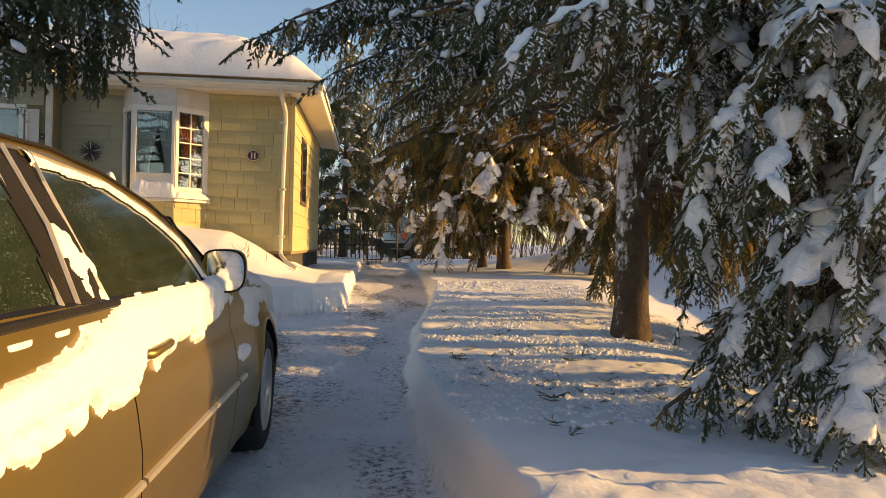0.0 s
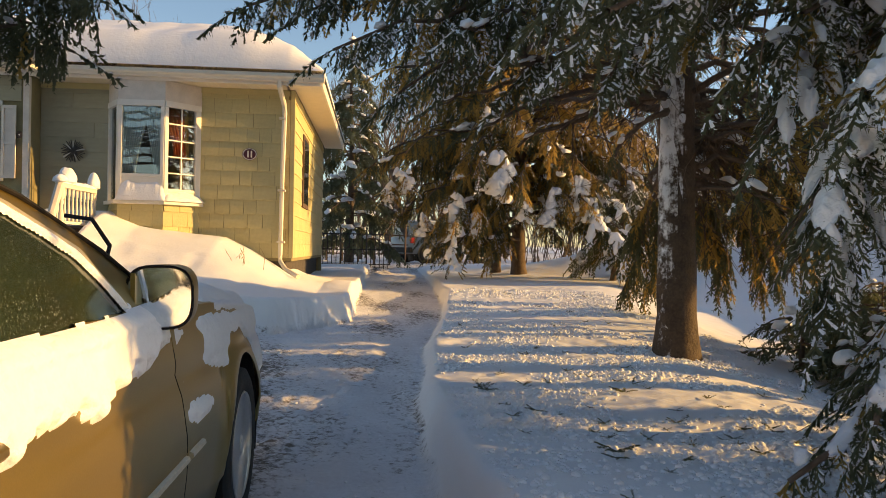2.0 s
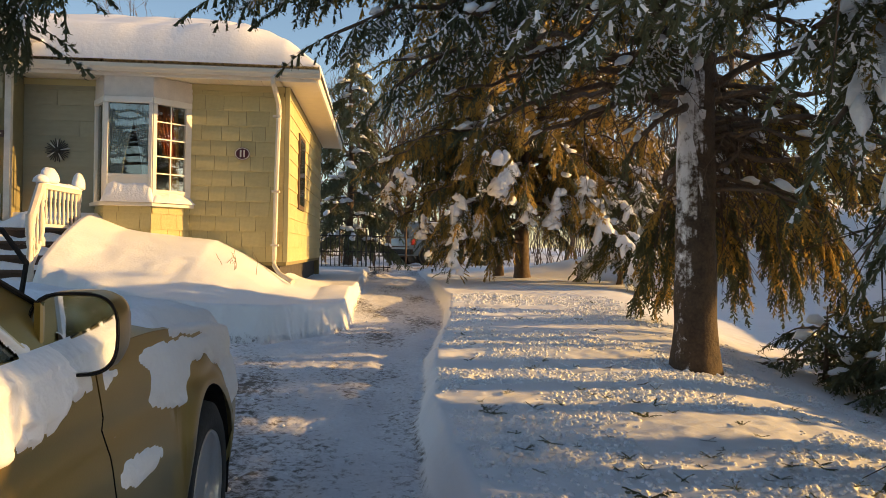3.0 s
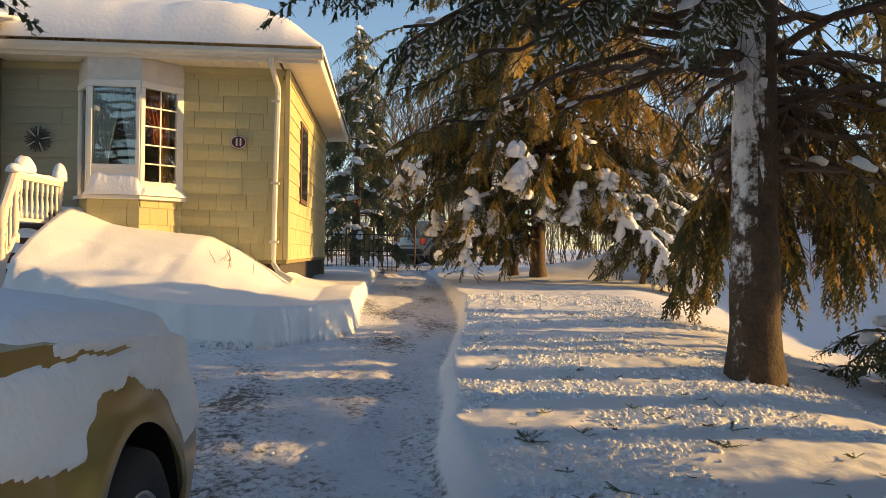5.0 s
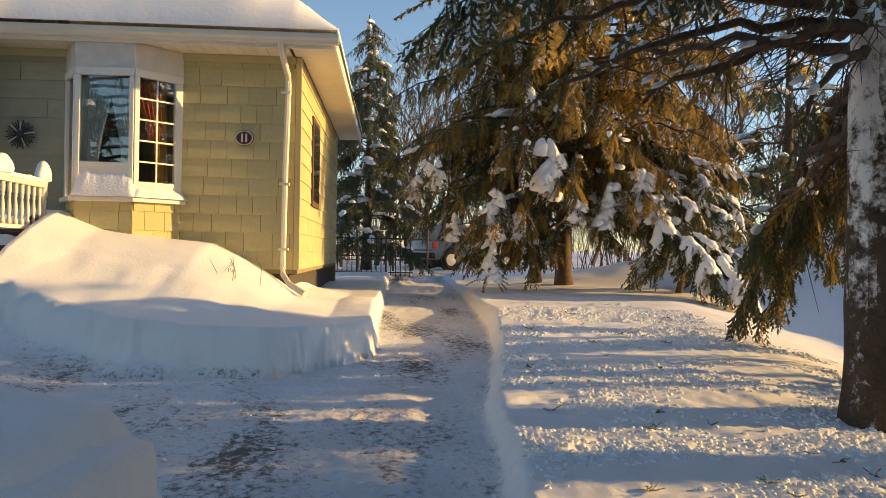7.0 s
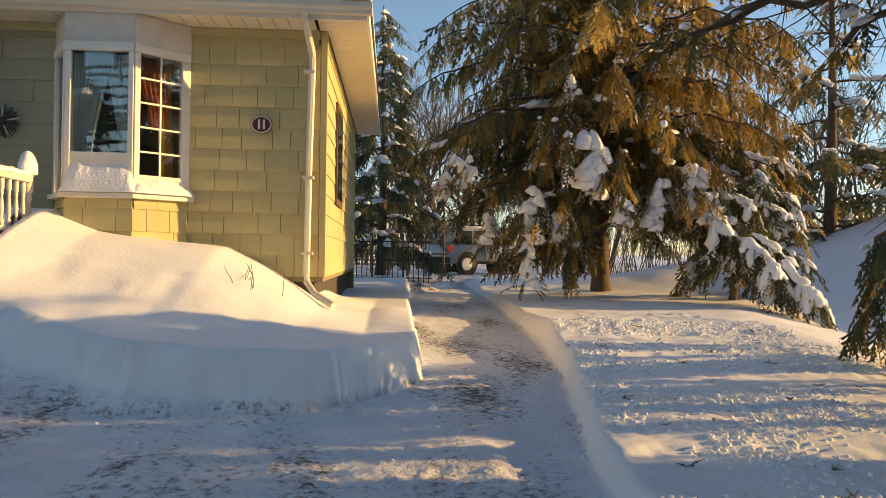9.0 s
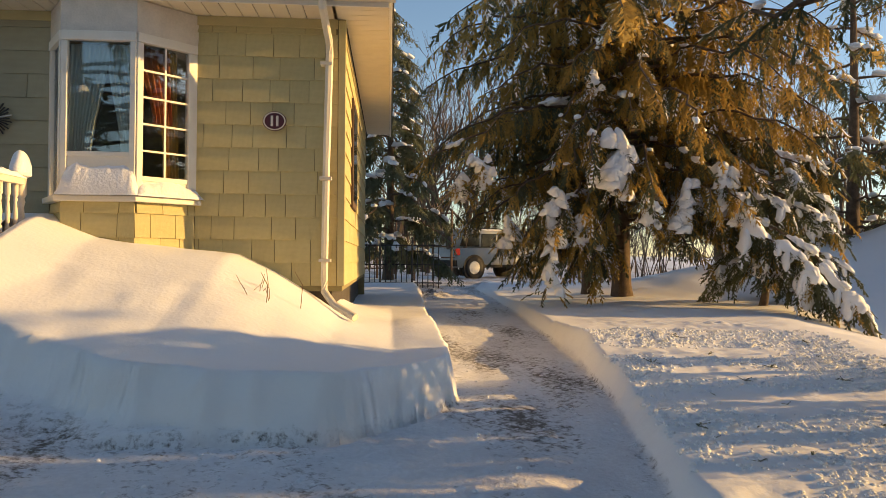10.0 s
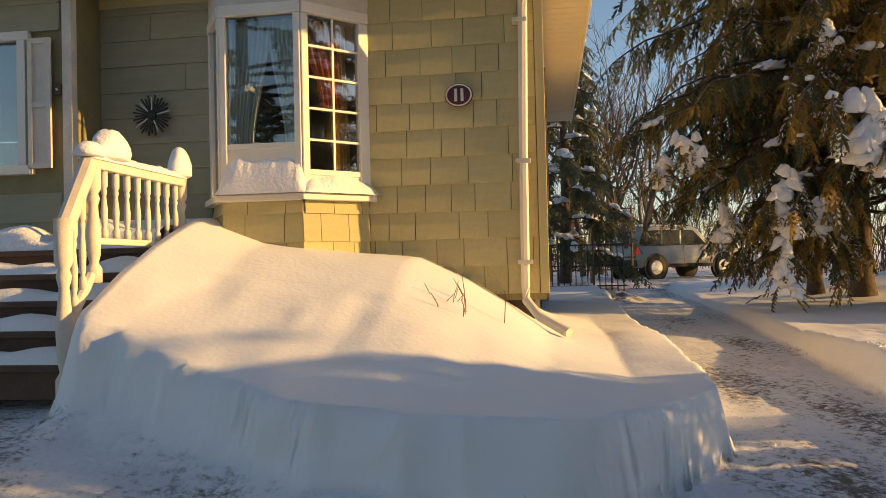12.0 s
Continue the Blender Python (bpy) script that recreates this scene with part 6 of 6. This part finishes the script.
# dusted boughs that hang out over the drive
for x, y, z, drop in ((-1.1, 6.2, 2.75, 0.5), (-0.78, 6.0, 2.85, 0.5), (-0.4, 6.2, 2.5, 0.6), (0.0, 5.8, 2.8, 0.5), (0.1, 6.4, 2.3, 0.7), (0.42, 5.8, 2.5, 0.6), (0.75, 5.6, 2.8, 0.5), (0.87, 6.2, 2.3, 0.7), (1.13, 5.6, 2.45, 0.7), (1.34, 5.4, 2.8, 0.5), (1.5, 5.8, 2.3, 0.7), (1.64, 5.2, 2.5, 0.7), (-0.6, 6.6, 2.9, 0.4), (0.3, 6.0, 3.0, 0.4), (1.0, 5.0, 3.0, 0.5), (1.9, 5.6, 2.6, 0.5)):
    tall.limb_to((x, y, z), drop, 0.75, thick=0.032, foliage=(0.58, 1.0), density=1.6, spray=0.42, lib=SPRAY_MID, snow=0.25, tiny=0.65, dry=0.12, hang=0.6, twigs=3, lump=0.07)
fill(tall, 1.4, 2.6, 9, 2.4, 3.4, (2, 60), rise=0.22, sag=1.1, thick=0.026, foliage=(0.4, 1.0), density=1.0, spray=0.44, lib=SPRAY_MID, snow=0.10, dry=0.65, hang=0.9, twigs=3, lump=0.06, tip_up=0.0)
# snow lodged at the limb roots
for k in range(26):
    z = 2.2 + 1.6 * k / 26
    a = radians(tall.rng.normal(206, 25))
    r = 0.185 * (1 - 0.9 * z / 12)
    q = tall.axis(z) + np.array([math.cos(a) * r, math.sin(a) * r, 0])
    fr = frame_of((0, 0, 1), (math.cos(a), math.sin(a), 0.01))
    tall.snow.put(LUMPS_MID[k % 6], fr * np.array([0.07, 0.05, 0.016]) * tall.rng.uniform(0.5, 1.2), q)
tall.bark, tall.bark_label = BARK_SNOWY, "brown trunk plastered with wind-blown snow on one side"
tall.done()

# the pair of spruces beyond the path, boughs hanging low under their snow
pair = Spruce((3.22, 18.0, 0.45), 11.0, 0.17, 21, "spruce with drooping golden-lit boughs capped by heavy snow")
pair.trunk()
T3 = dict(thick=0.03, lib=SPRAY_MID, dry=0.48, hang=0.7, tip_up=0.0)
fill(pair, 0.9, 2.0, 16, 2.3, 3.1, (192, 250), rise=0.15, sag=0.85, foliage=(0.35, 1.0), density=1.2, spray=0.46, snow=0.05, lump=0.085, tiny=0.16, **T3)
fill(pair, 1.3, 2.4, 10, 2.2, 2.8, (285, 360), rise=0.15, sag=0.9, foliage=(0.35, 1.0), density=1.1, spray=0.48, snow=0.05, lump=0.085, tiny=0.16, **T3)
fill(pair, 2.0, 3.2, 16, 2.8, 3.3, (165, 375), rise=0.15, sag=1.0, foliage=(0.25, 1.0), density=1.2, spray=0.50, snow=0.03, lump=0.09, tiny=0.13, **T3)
# upper tiers take more of the golden-tinted needles, as if sunlit
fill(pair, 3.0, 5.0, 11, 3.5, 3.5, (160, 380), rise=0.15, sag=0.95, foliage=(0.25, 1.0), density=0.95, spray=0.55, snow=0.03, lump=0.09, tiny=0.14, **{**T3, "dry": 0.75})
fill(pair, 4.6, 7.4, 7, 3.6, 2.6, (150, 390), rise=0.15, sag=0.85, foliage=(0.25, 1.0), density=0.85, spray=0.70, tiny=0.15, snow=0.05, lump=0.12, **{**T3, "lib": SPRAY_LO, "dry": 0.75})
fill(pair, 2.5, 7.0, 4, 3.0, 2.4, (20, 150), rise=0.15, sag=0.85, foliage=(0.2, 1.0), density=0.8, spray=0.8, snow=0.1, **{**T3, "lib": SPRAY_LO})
fill(pair, 7.0, 11.0, 5, 2.6, 0.5, rise=0.2, sag=0.7, density=0.9, spray=0.75, lib=SPRAY_LO, snow=0.3, lump=0.18, dry=0.4)
# boughs bent by heavy caps of snow: head of the cap, its length and half width
for tx, ty, tz, L, w in ((2.35, 15.5, 3.15, 1.0, 0.33), (0.42, 15.9, 2.80, 0.55, 0.19), (0.15, 16.1, 2.55, 0.45, 0.16), (1.46, 15.6, 2.30, 0.80, 0.24), (1.41, 15.5, 1.48, 0.70, 0.14), (1.85, 15.6, 1.9, 0.45, 0.17), (3.93, 15.6, 2.70, 0.70, 0.24), (3.45, 15.6, 2.45, 0.78, 0.23), (4.25, 15.5, 2.25, 0.5, 0.2), (2.75, 15.4, 2.2, 0.5, 0.16), (0.85, 15.9, 1.9, 0.5, 0.16), (4.6, 15.8, 1.5, 0.5, 0.16), (2.1, 15.9, 4.1, 0.4, 0.13), (5.6, 16.2, 2.3, 0.4, 0.17)):
    dx, dy = tx - 3.22, ty - 18.0
    D = math.hypot(dx, dy)
    pair.limb(tz + 0.22 * D - 0.3, math.degrees(math.atan2(dy, dx)), D * 1.12, rise=0.1, sag=0.7, density=1.3, spray=0.44, snow=0.15, lump=0.12, foliage=(0.4, 1.0), **T3)
    apex = np.array([tx, ty, tz])
    lean = (pair.rng.normal(0, 0.12), -0.1)
    side = np.array([1.0, 0.0, 0.0])
    for k in range(9):
        b = apex + side * pair.rng.normal(0, 0.32) * w + np.array([lean[0] * L, -0.15 * w, -L]) * max(0.0, 0.11 * k - 0.10)
        dd = unit((lean[0] + pair.rng.normal(0, 0.28), -0.42, -0.9 + pair.rng.normal(0, 0.1)))
        u = np.linspace(0, 1, 15)[:, None]
        ln = L * pair.rng.uniform(0.26, 0.46)
        pair.pad(b + dd * ln * u + np.array([0, -0.10, 0.06]) * ln * u**2, w * pair.rng.uniform(0.45, 0.80) * (0.5 + 0.12 * k if k < 4 else 0.95))
    for k in range(26):
        a = pair.rng.uniform(0, 6.28)
        u = pair.rng.uniform(0.1, 1.0)
        q = apex + np.array([math.cos(a) * w * u * 0.8 + lean[0] * u * L, math.sin(a) * w * u * 0.5, -L * u])
        pair.put_spray(q, unit((math.cos(a) * 0.8, math.sin(a) * 0.8 - 0.15, -0.7 + pair.rng.normal(0, 0.3))), 0.26, SPRAY_MID, 0.5, 0.3)
# boughs over the lawn with snow along their backs
for z, az, L in ((2.75, -38, 3.4), (2.1, -62, 3.2), (2.3, -50, 3.0)):
    pair.limb(z, az, L, rise=0.12, sag=0.75, density=1.5, spray=0.44, snow=0.3, lump=0.10, drape=0.13, foliage=(0.35, 1.0), **{**T3, "dry": 0.25})
for x, y, z, drop in ((5.0, 14.6, 0.50, 1.8), (5.35, 14.8, 0.55, 1.9), (4.7, 14.5, 0.85, 1.6), (5.2, 14.3, 0.45, 2.0), (5.6, 15.6, 1.5, 1.2), (5.9, 15.9, 1.9, 0.9)):
    pair.limb_to((x, y, z), drop, 0.8, density=1.7, spray=0.46, snow=0.2, lump=0.10, drape=0.13, foliage=(0.35, 1.0), **{**{k: v for k, v in T3.items() if k != "tip_up"}, "dry": 0.2})
pair.done()
pair2 = Spruce((2.76, 18.6, 0.5), 9.0, 0.12, 23, "slimmer spruce standing close beside its larger neighbour")
pair2.trunk()
fill(pair2, 2.2, 8.8, 6, 2.4, 0.4, rise=0.1, sag=0.8, foliage=(0.3, 1.0), density=1.1, spray=0.65, lib=SPRAY_LO, snow=0.3, dry=0.3, hang=0.4, lump=0.15)
pair2.done()

# a snow-bent sapling leaning over the lawn
low = Spruce((4.9, 16.2, 0.45), 2.3, 0.06, 31, "low snow-bent spruce sapling leaning over the lawn", (0.12, -0.1))
low.trunk()
fill(low, 0.4, 2.3, 9, 1.3, 0.6, rise=0.0, sag=0.9, density=1.3, spray=0.45, lib=SPRAY_MID, snow=0.15, lump=0.11, drape=0.07)
low.done()

# spruce behind the house corner
back = Spruce((-0.95, 24.0, 0.6), 7.2, 0.14, 41, "dark narrow spruce with snow on its tiers behind the house")
back.trunk()
fill(back, 0.8, 7.0, 7, 1.75, 0.25, rise=0.1, sag=0.9, density=1.3, spray=0.60, lib=SPRAY_LO, snow=0.40, lump=0.13, hang=0.3)
back.done()

# grove to the right, mostly added out of view to shade drive and lawn
# the four at negative y stand unseen behind the camera, for the mirror
for x, y, h, s, z0 in ((8.8, 7.6, 10.5, 51, 2.45), (9.8, 21.5, 9.5, 52, 0.9), (11.5, 6.2, 11.0, 54, 3.4), (14.5, 23.0, 10.0, 55, 0.9), (9.1, 5.5, 10.0, 56, 2.45), (9.4, 4.6, 9.0, 58, 2.45), (10.2, 6.5, 9.0, 63, 2.75), (6.5, -3.2, 9.0, 59, 1.2), (3.4, -7.5, 9.5, 60, 1.0), (1.5, -9.8, 9.0, 61, 0.9), (-2.4, -13.5, 10.0, 62, 0.7)):
    t = Spruce((x, y, 0.3), h, 0.18, s, "spruce in an added, mostly unseen grove around the drive")
    t.trunk()
    fill(t, z0, z0 + 0.9, 13, 2.0, 2.0, rise=0.05, sag=0.08, foliage=(0.1, 1.0), density=0.9, spray=0.52, lib=SPRAY_LO, snow=0.2, lump=0.12, dry=0.2)
    fill(t, z0 + 0.8, z0 + 3.0, 5, 2.2, 2.1, rise=0.1, sag=0.25, density=0.8, spray=0.70, lib=SPRAY_LO, snow=0.25, lump=0.15, dry=0.25, hang=0.2, twigs=1.5)
    fill(t, z0 + 2.8, h - 0.2, 3.5, 2.1, 0.3, rise=0.1, sag=0.8, density=0.6, spray=0.70, lib=SPRAY_LO, snow=0.35, lump=0.17, dry=0.25, hang=0.2)
    t.done()

# knee-high spruces added to shade the lower lawn, some standing for low boughs
for k, (x, y, h) in enumerate(((5.4, 5.3, 0.75), (6.0, 6.2, 0.9), (5.5, 6.7, 0.75), (5.7, 7.5, 0.8), (5.3, 8.3, 0.75), (6.2, 4.4, 0.9), (5.3, 3.6, 0.9), (6.3, 5.6, 0.95), (5.9, 9.0, 0.8), (4.7, 6.9, 0.5), (4.9, 7.8, 0.55), (4.6, 8.6, 0.5), (4.9, 6.0, 0.5), (5.0, 4.9, 0.5))):
    t = Spruce((x, y, -0.12), h + 0.3, 0.03, 70 + k, "low young spruce added beneath the grove to shade the lower lawn", group="young spruces")
    t.trunk(8, 10)
    fill(t, 0.15, h + 0.25, 16, 0.85, 0.25, rise=0.1, sag=0.7, thick=0.012, density=1.2, spray=0.42, lib=SPRAY_LO, snow=0.25, lump=0.09)
    t.done()

# boughs hanging in from a spruce beyond the parked car
left = Spruce((-5.6, 6.6, 0.0), 8.0, 0.17, 61, "spruce whose snowy boughs hang over the parked car")
left.trunk()
for z, az, L in ((3.0, -10, 3.0), (2.9, -18, 2.8), (3.3, -8, 3.2), (3.45, -14, 2.9), (3.2, 0, 2.7), (3.5, -20, 3.2), (3.8, -8, 3.3), (3.4, -28, 2.9), (3.9, -16, 3.3), (3.6, -4, 3.1), (3.3, -12, 2.4), (3.5, -24, 2.6), (4.1, -10, 3.3)):
    L += 0.4
    left.limb(z - 0.12, az, L, rise=0.10, sag=0.55, density=1.5, spray=0.40, lib=SPRAY_MID, snow=0.35, tiny=0.15, hang=2.6, lump=0.07, foliage=(0.3, 1.0), tip_up=0.0)
    for k in range(6):
        q = left.axis(z) + np.array([math.cos(radians(az)), math.sin(radians(az)), 0]) * L * left.rng.uniform(0.6, 0.98) + np.array([0, 0, left.rng.uniform(-0.45, -0.1)])
        for _ in range(4):
            left.put_spray(q + left.rng.normal(0, 0.05, 3), unit((left.rng.normal(0, 0.25), left.rng.normal(0, 0.25), -1)), 0.34, SPRAY_MID, 0.05, 0.2)
fill(left, 1.8, 4.2, 5, 2.3, 2.4, (60, 300), rise=0.15, sag=0.9, density=0.8, spray=0.55, lib=SPRAY_LO, snow=0.3)
fill(left, 4.0, 8.0, 4, 2.4, 0.5, (0, 360), rise=0.2, sag=0.7, density=0.7, spray=0.6, lib=SPRAY_LO, snow=0.4)
left.done()


# ---- bare broadleaf trees in the distance ----
def bare_tree(at, height, seed, spread=0.5, label="leafless tree with fine upright twigs"):
    rng = np.random.RandomState(seed)
    h = Heap()

    def grow(p, d, length, r, depth):
        n = 4
        pts = [p]
        for _ in range(n):
            d = unit(d + rng.normal(0, 0.10, 3) + np.array([0, 0, 0.06]))
            p = p + d * length / n
            pts.append(p)
        h.tube(np.array(pts), np.linspace(r, r * 0.6, n + 1), 5 if depth < 2 else 3)
        if depth >= 5:
            return
        for _ in range(rng.randint(2, 4) if depth else rng.randint(3, 6)):
            u = rng.uniform(0.45, 1.0)
            q = pts[0] + (pts[-1] - pts[0]) * u
            grow(q, unit(d + rng.normal(0, spread, 3) + np.array([0, 0, 0.25])), length * rng.uniform(0.55, 0.8), r * 0.55, depth + 1)
    for _ in range(rng.randint(1, 4)):
        grow(np.array(at, float) + rng.normal(0, 0.2, 3) * (1, 1, 0), unit((rng.normal(0, 0.15), rng.normal(0, 0.15), 1)), height * 0.36, height * 0.012, 0)
    me = h.mesh("bare_tree", BARK_GREY)
    me.transform(Matrix.Translation(-Vector(at)))
    o = new("bare_tree", me)
    o.location = at
    return tagged(o, label, "tree", "bare trees")


for x, y, h, s in ((1.6, 38, 9.5, 1), (-0.3, 41, 10, 2), (3.4, 44, 10, 3), (12.0, 33, 9.5, 4), (14.5, 36, 10.5, 5), (17.0, 34, 9.5, 6), (10.0, 40, 10, 7), (20.0, 38, 10.5, 8), (-9.5, 34, 11.5, 9), (-12.5, 36, 11.5, 10), (-7.0, 38, 11.5, 11), (15.8, 29, 8.0, 12), (23.5, 36, 10.0, 13), (7.0, 42, 9.5, 14), (27, 34, 10, 15), (-3.5, 40, 9.0, 16), (18.5, 27, 7.5, 17), (1.3, 29.5, 9.0, 18), (-0.4, 31, 9.5, 19), (0.6, 35, 10, 20)):
    bare_tree((x, y, 0.7), h, s)

# ---- the car parked on the far side ----
suv = thing("suv", "silver estate-type off-roader parked beyond the spruces", "car", (2.51, 30.64, 0.60))
suv.rotation_euler = (0, 0, radians(30))
SW = 1.75      # drawn side on, nose to the right


def suv_part(name, bm, material, label="", smooth=False):
    return part(name, bm, material, suv, label, smooth)



def side_prism(poly, y0, y1, bevel=0.03):
    bm = prism(poly, y1 - y0, Matrix(((1, 0, 0, 0), (0, 0, 1, y0), (0, 1, 0, 0), (0, 0, 0, 1))))
    bmesh.ops.recalc_face_normals(bm, faces=bm.faces)
    bmesh.ops.bevel(bm, geom=[e for e in bm.edges], offset=bevel, segments=2, affect="EDGES")
    return bm


suv_part("body", side_prism([(-1.98, 0.36), (-2.02, 0.62), (-1.98, 1.0), (0.98, 1.03), (1.75, 0.95), (1.98, 0.82), (2.03, 0.55), (1.98, 0.36)], -SW / 2, SW / 2, 0.05), SILVER, smooth=True)
suv_part("cabin", side_prism([(-1.93, 1.0), (-1.72, 1.56), (-1.45, 1.62), (0.20, 1.60), (0.42, 1.53), (0.98, 1.02)], -0.74, 0.74, 0.05), SILVER, smooth=True)
for poly in ([(-1.78, 1.06), (-1.62, 1.46), (-0.98, 1.49), (-0.98, 1.05)], [(-0.90, 1.05), (-0.90, 1.49), (-0.28, 1.49), (-0.28, 1.05)], [(-0.20, 1.05), (-0.20, 1.49), (0.22, 1.48), (0.72, 1.05)]):
    suv_part("side_window", prism(poly, 0.012, Matrix(((1, 0, 0, 0), (0, 0, 1, -0.752), (0, 1, 0, 0), (0, 0, 0, 1)))), DARK_GLASS, "dark side window")
suv_part("rear_lamp", box(-2.03, -1.86, -SW / 2 - 0.01, -SW / 2 + 0.1, 0.76, 0.98, 0.01), LAMP_RED, "red rear lamp")
suv_part("headlight", box(1.78, 1.98, -SW / 2 - 0.008, -SW / 2 + 0.1, 0.70, 0.82, 0.01), ALLOY)
suv_part("sill", box(-1.0, 1.0, -SW / 2 - 0.012, -SW / 2 + 0.05, 0.36, 0.46, 0.01), PLASTIC)
suv_part("roof_rail", tube([(-1.5, -0.66, 1.63), (-1.4, -0.66, 1.68), (0.0, -0.66, 1.67), (0.1, -0.66, 1.61)], 0.018, 6), PLASTIC)
suv_part("door_seam", box(-0.245, -0.235, -SW / 2 - 0.004, -SW / 2 + 0.02, 0.48, 1.0), PLASTIC)
suv_part("rear_bumper", box(-2.09, -1.9, -SW / 2 + 0.02, SW / 2 - 0.02, 0.40, 0.60, 0.03), PLASTIC)
suv_part("snow_cap", lump((-0.6, 0, 1.62), (1.05, 0.70, 0.09), 2, 0.1, 3), SNOW_LUMPY, "snow on the roof", True)
for x in (-1.28, 1.28):
    for sy in (-1, 1):
        m = Matrix.Translation((x, sy * SW / 2 * 1.0, 0.36)) @ Matrix.Rotation(-radians(90) * sy, 4, "X")
        suv_part("arch", lathe([(0.43, -0.10), (0.43, 0.006)], 24, m), PLASTIC)
        suv_part("wheel", lathe([(0.20, -0.15), (0.35, -0.15), (0.36, -0.05), (0.35, 0.02), (0.23, 0.02)], 28, m), RUBBER, "dark winter tyre", True)
        suv_part("rim", lathe([(0.22, 0.015), (0.20, 0.03), (0.06, 0.03)], 20, m), ALLOY)

# ---- metal fence and gate behind the house ----
fence = thing("metal_fence", "thin dark metal fence with rails behind the house", "fence", (-1.0, 22.5, 0.55))
for k in range(30):
    x = -2.4 + 0.125 * k
    part("post" if k % 6 == 0 else "bar", tube([(x, 0, -0.1), (x, 0, 1.02 if k % 6 else 1.2)], 0.012 if k % 6 else 0.024, 5), IRON, fence)
for z in (0.12, 0.55, 1.0):
    part("rail", tube([(-2.45, 0, z), (1.3, 0, z)], 0.016, 5), IRON, fence)
trellis = thing("wooden_trellis", "dark tall trellis frame behind the fence", "trellis", (-0.9, 27.0, 0.6))
for k in range(9):
    x = -2.6 + 0.55 * k
    part("upright", tube([(x, 0, -0.1), (x, 0, 2.1)], 0.035, 5), WOOD_DARK, trellis)
for k in range(6):
    z = 0.35 + 0.33 * k
    part("crosspiece", tube([(-2.7, 0, z), (1.9, 0, z)], 0.022, 5), WOOD_DARK, trellis)

# ---- undergrowth and far woods along the horizon ----
def thicket(name, spots, label, seed, h0, h1):
    rng = np.random.RandomState(seed)
    h = Heap()
    for x0, x1, y0, y1, n in spots:
        for _ in range(n):
            p = np.array([rng.uniform(x0, x1), rng.uniform(y0, y1), 0.4 + 0.01 * y0])
            H = rng.uniform(h0, h1)
            d = unit((rng.normal(0, 0.22), rng.normal(0, 0.22), 1))
            pts = np.array([p, p + d * H * 0.5, p + d * H + rng.normal(0, 0.12, 3) * H * 0.3])
            r = 0.004 * H + 0.008
            h.tube(pts, np.array([r, r * 0.7, r * 0.25]), 3)
            for _ in range(6):
                u = rng.uniform(0.25, 0.95)
                q = pts[0] + (pts[2] - pts[0]) * u
                e = unit(d + rng.normal(0, 0.55, 3)) * H * rng.uniform(0.15, 0.4)
                h.tube(np.array([q, q + e * 0.5, q + e]), np.array([r * 0.5, r * 0.35, r * 0.12]), 3)
    return tagged(new(name, h.mesh(name, BARK_GREY)), label, "thicket", kind="stuff")


thicket("shrub_thicket", [(-8, 6, 37, 46, 260), (5, 30, 24, 34, 420)], "bare brown shrubs behind the lawn", 5, 1.2, 3.2)
thicket("far_woods", [(-60, 70, 60, 95, 900)], "leafless far woods along the horizon", 6, 4.0, 9.0)

# dry weeds poking through the bank
weeds = thing("dry_weeds", "dry weed stalks poking out of the snow bank", "weeds", (-1.85, 10.9, 0.86))
wr = random.Random(4)
for k in range(13):
    x, y = wr.uniform(-0.28, 0.25), wr.uniform(-0.15, 0.15)
    hgt = wr.uniform(0.10, 0.30)
    part("stalk", tube([(x, y, -0.08), (x + wr.uniform(-0.03, 0.03), y, hgt * 0.6), (x + wr.uniform(-0.07, 0.07), y, hgt)], [0.004, 0.003, 0.002], 4), STALK, weeds)

# spruce sprigs fallen on the lawn
spr = random.Random(9)
for k in range(110):
    x, y = spr.uniform(0.6, 3.4), spr.uniform(3.0, 12.0)
    if k % 2:
        x, y = spr.uniform(0.55, 1.9), spr.uniform(2.6, 6.0)
    z, c = ground_z(x, y)
    if c > 0.05:
        continue
    h = Heap()
    size = spr.uniform(0.025, 0.055) * (1.7 if k % 9 == 0 else 1)
    for _ in range(spr.randint(3, 6)):
        a = spr.uniform(0, 6.28)
        f = SPRAY_MID[spr.randrange(6)][0]
        h.put(f, frame_of((math.cos(a), math.sin(a), spr.uniform(0.1, 0.8))) * size, np.array([0, 0, 0.012]))
    o = new("fallen_sprig", h.mesh("fallen_sprig", NEEDLE))
    o.location = (x, y, z)
    tagged(o, "small dark spruce sprig fallen on the snow", "sprig", "fallen sprigs")


# crumbs of snow thrown on the lawn and along the foot of the banks
def crumbs():
    rng = np.random.RandomState(77)
    h = Heap()
    for _ in range(45000):
        x, y = rng.uniform(0.35, 4.0), rng.uniform(3.2, 12.5)
        if noise.noise(Vector((x * 0.9, y * 1.8, 7))) < rng.uniform(-0.25, 0.45):
            continue
        z, c = ground_z(x, y)
        if c > 0.02:
            continue
        r = rng.uniform(0.005, 0.017)
        h.put(TINY[rng.randint(5)], np.diag([r * 1.3, r * 1.2, r]), np.array([x, y, z]))
    for _ in range(900):
        x, y = rng.uniform(-3.6, 0.6), rng.uniform(3.5, 12)
        z, c = ground_z(x, y)
        if c < 0.9 or rng.rand() < 0.6:
            continue
        r = rng.uniform(0.004, 0.016)
        h.put(TINY[rng.randint(5)], np.diag([r * 1.3, r * 1.2, r]), np.array([x, y, z]))
    return tagged(new("snow_crumbs", h.mesh("snow_crumbs", SNOW_LUMPY, True)), "crumbs of broken snow on the lawn and drive", "snow", kind="stuff")


crumbs()
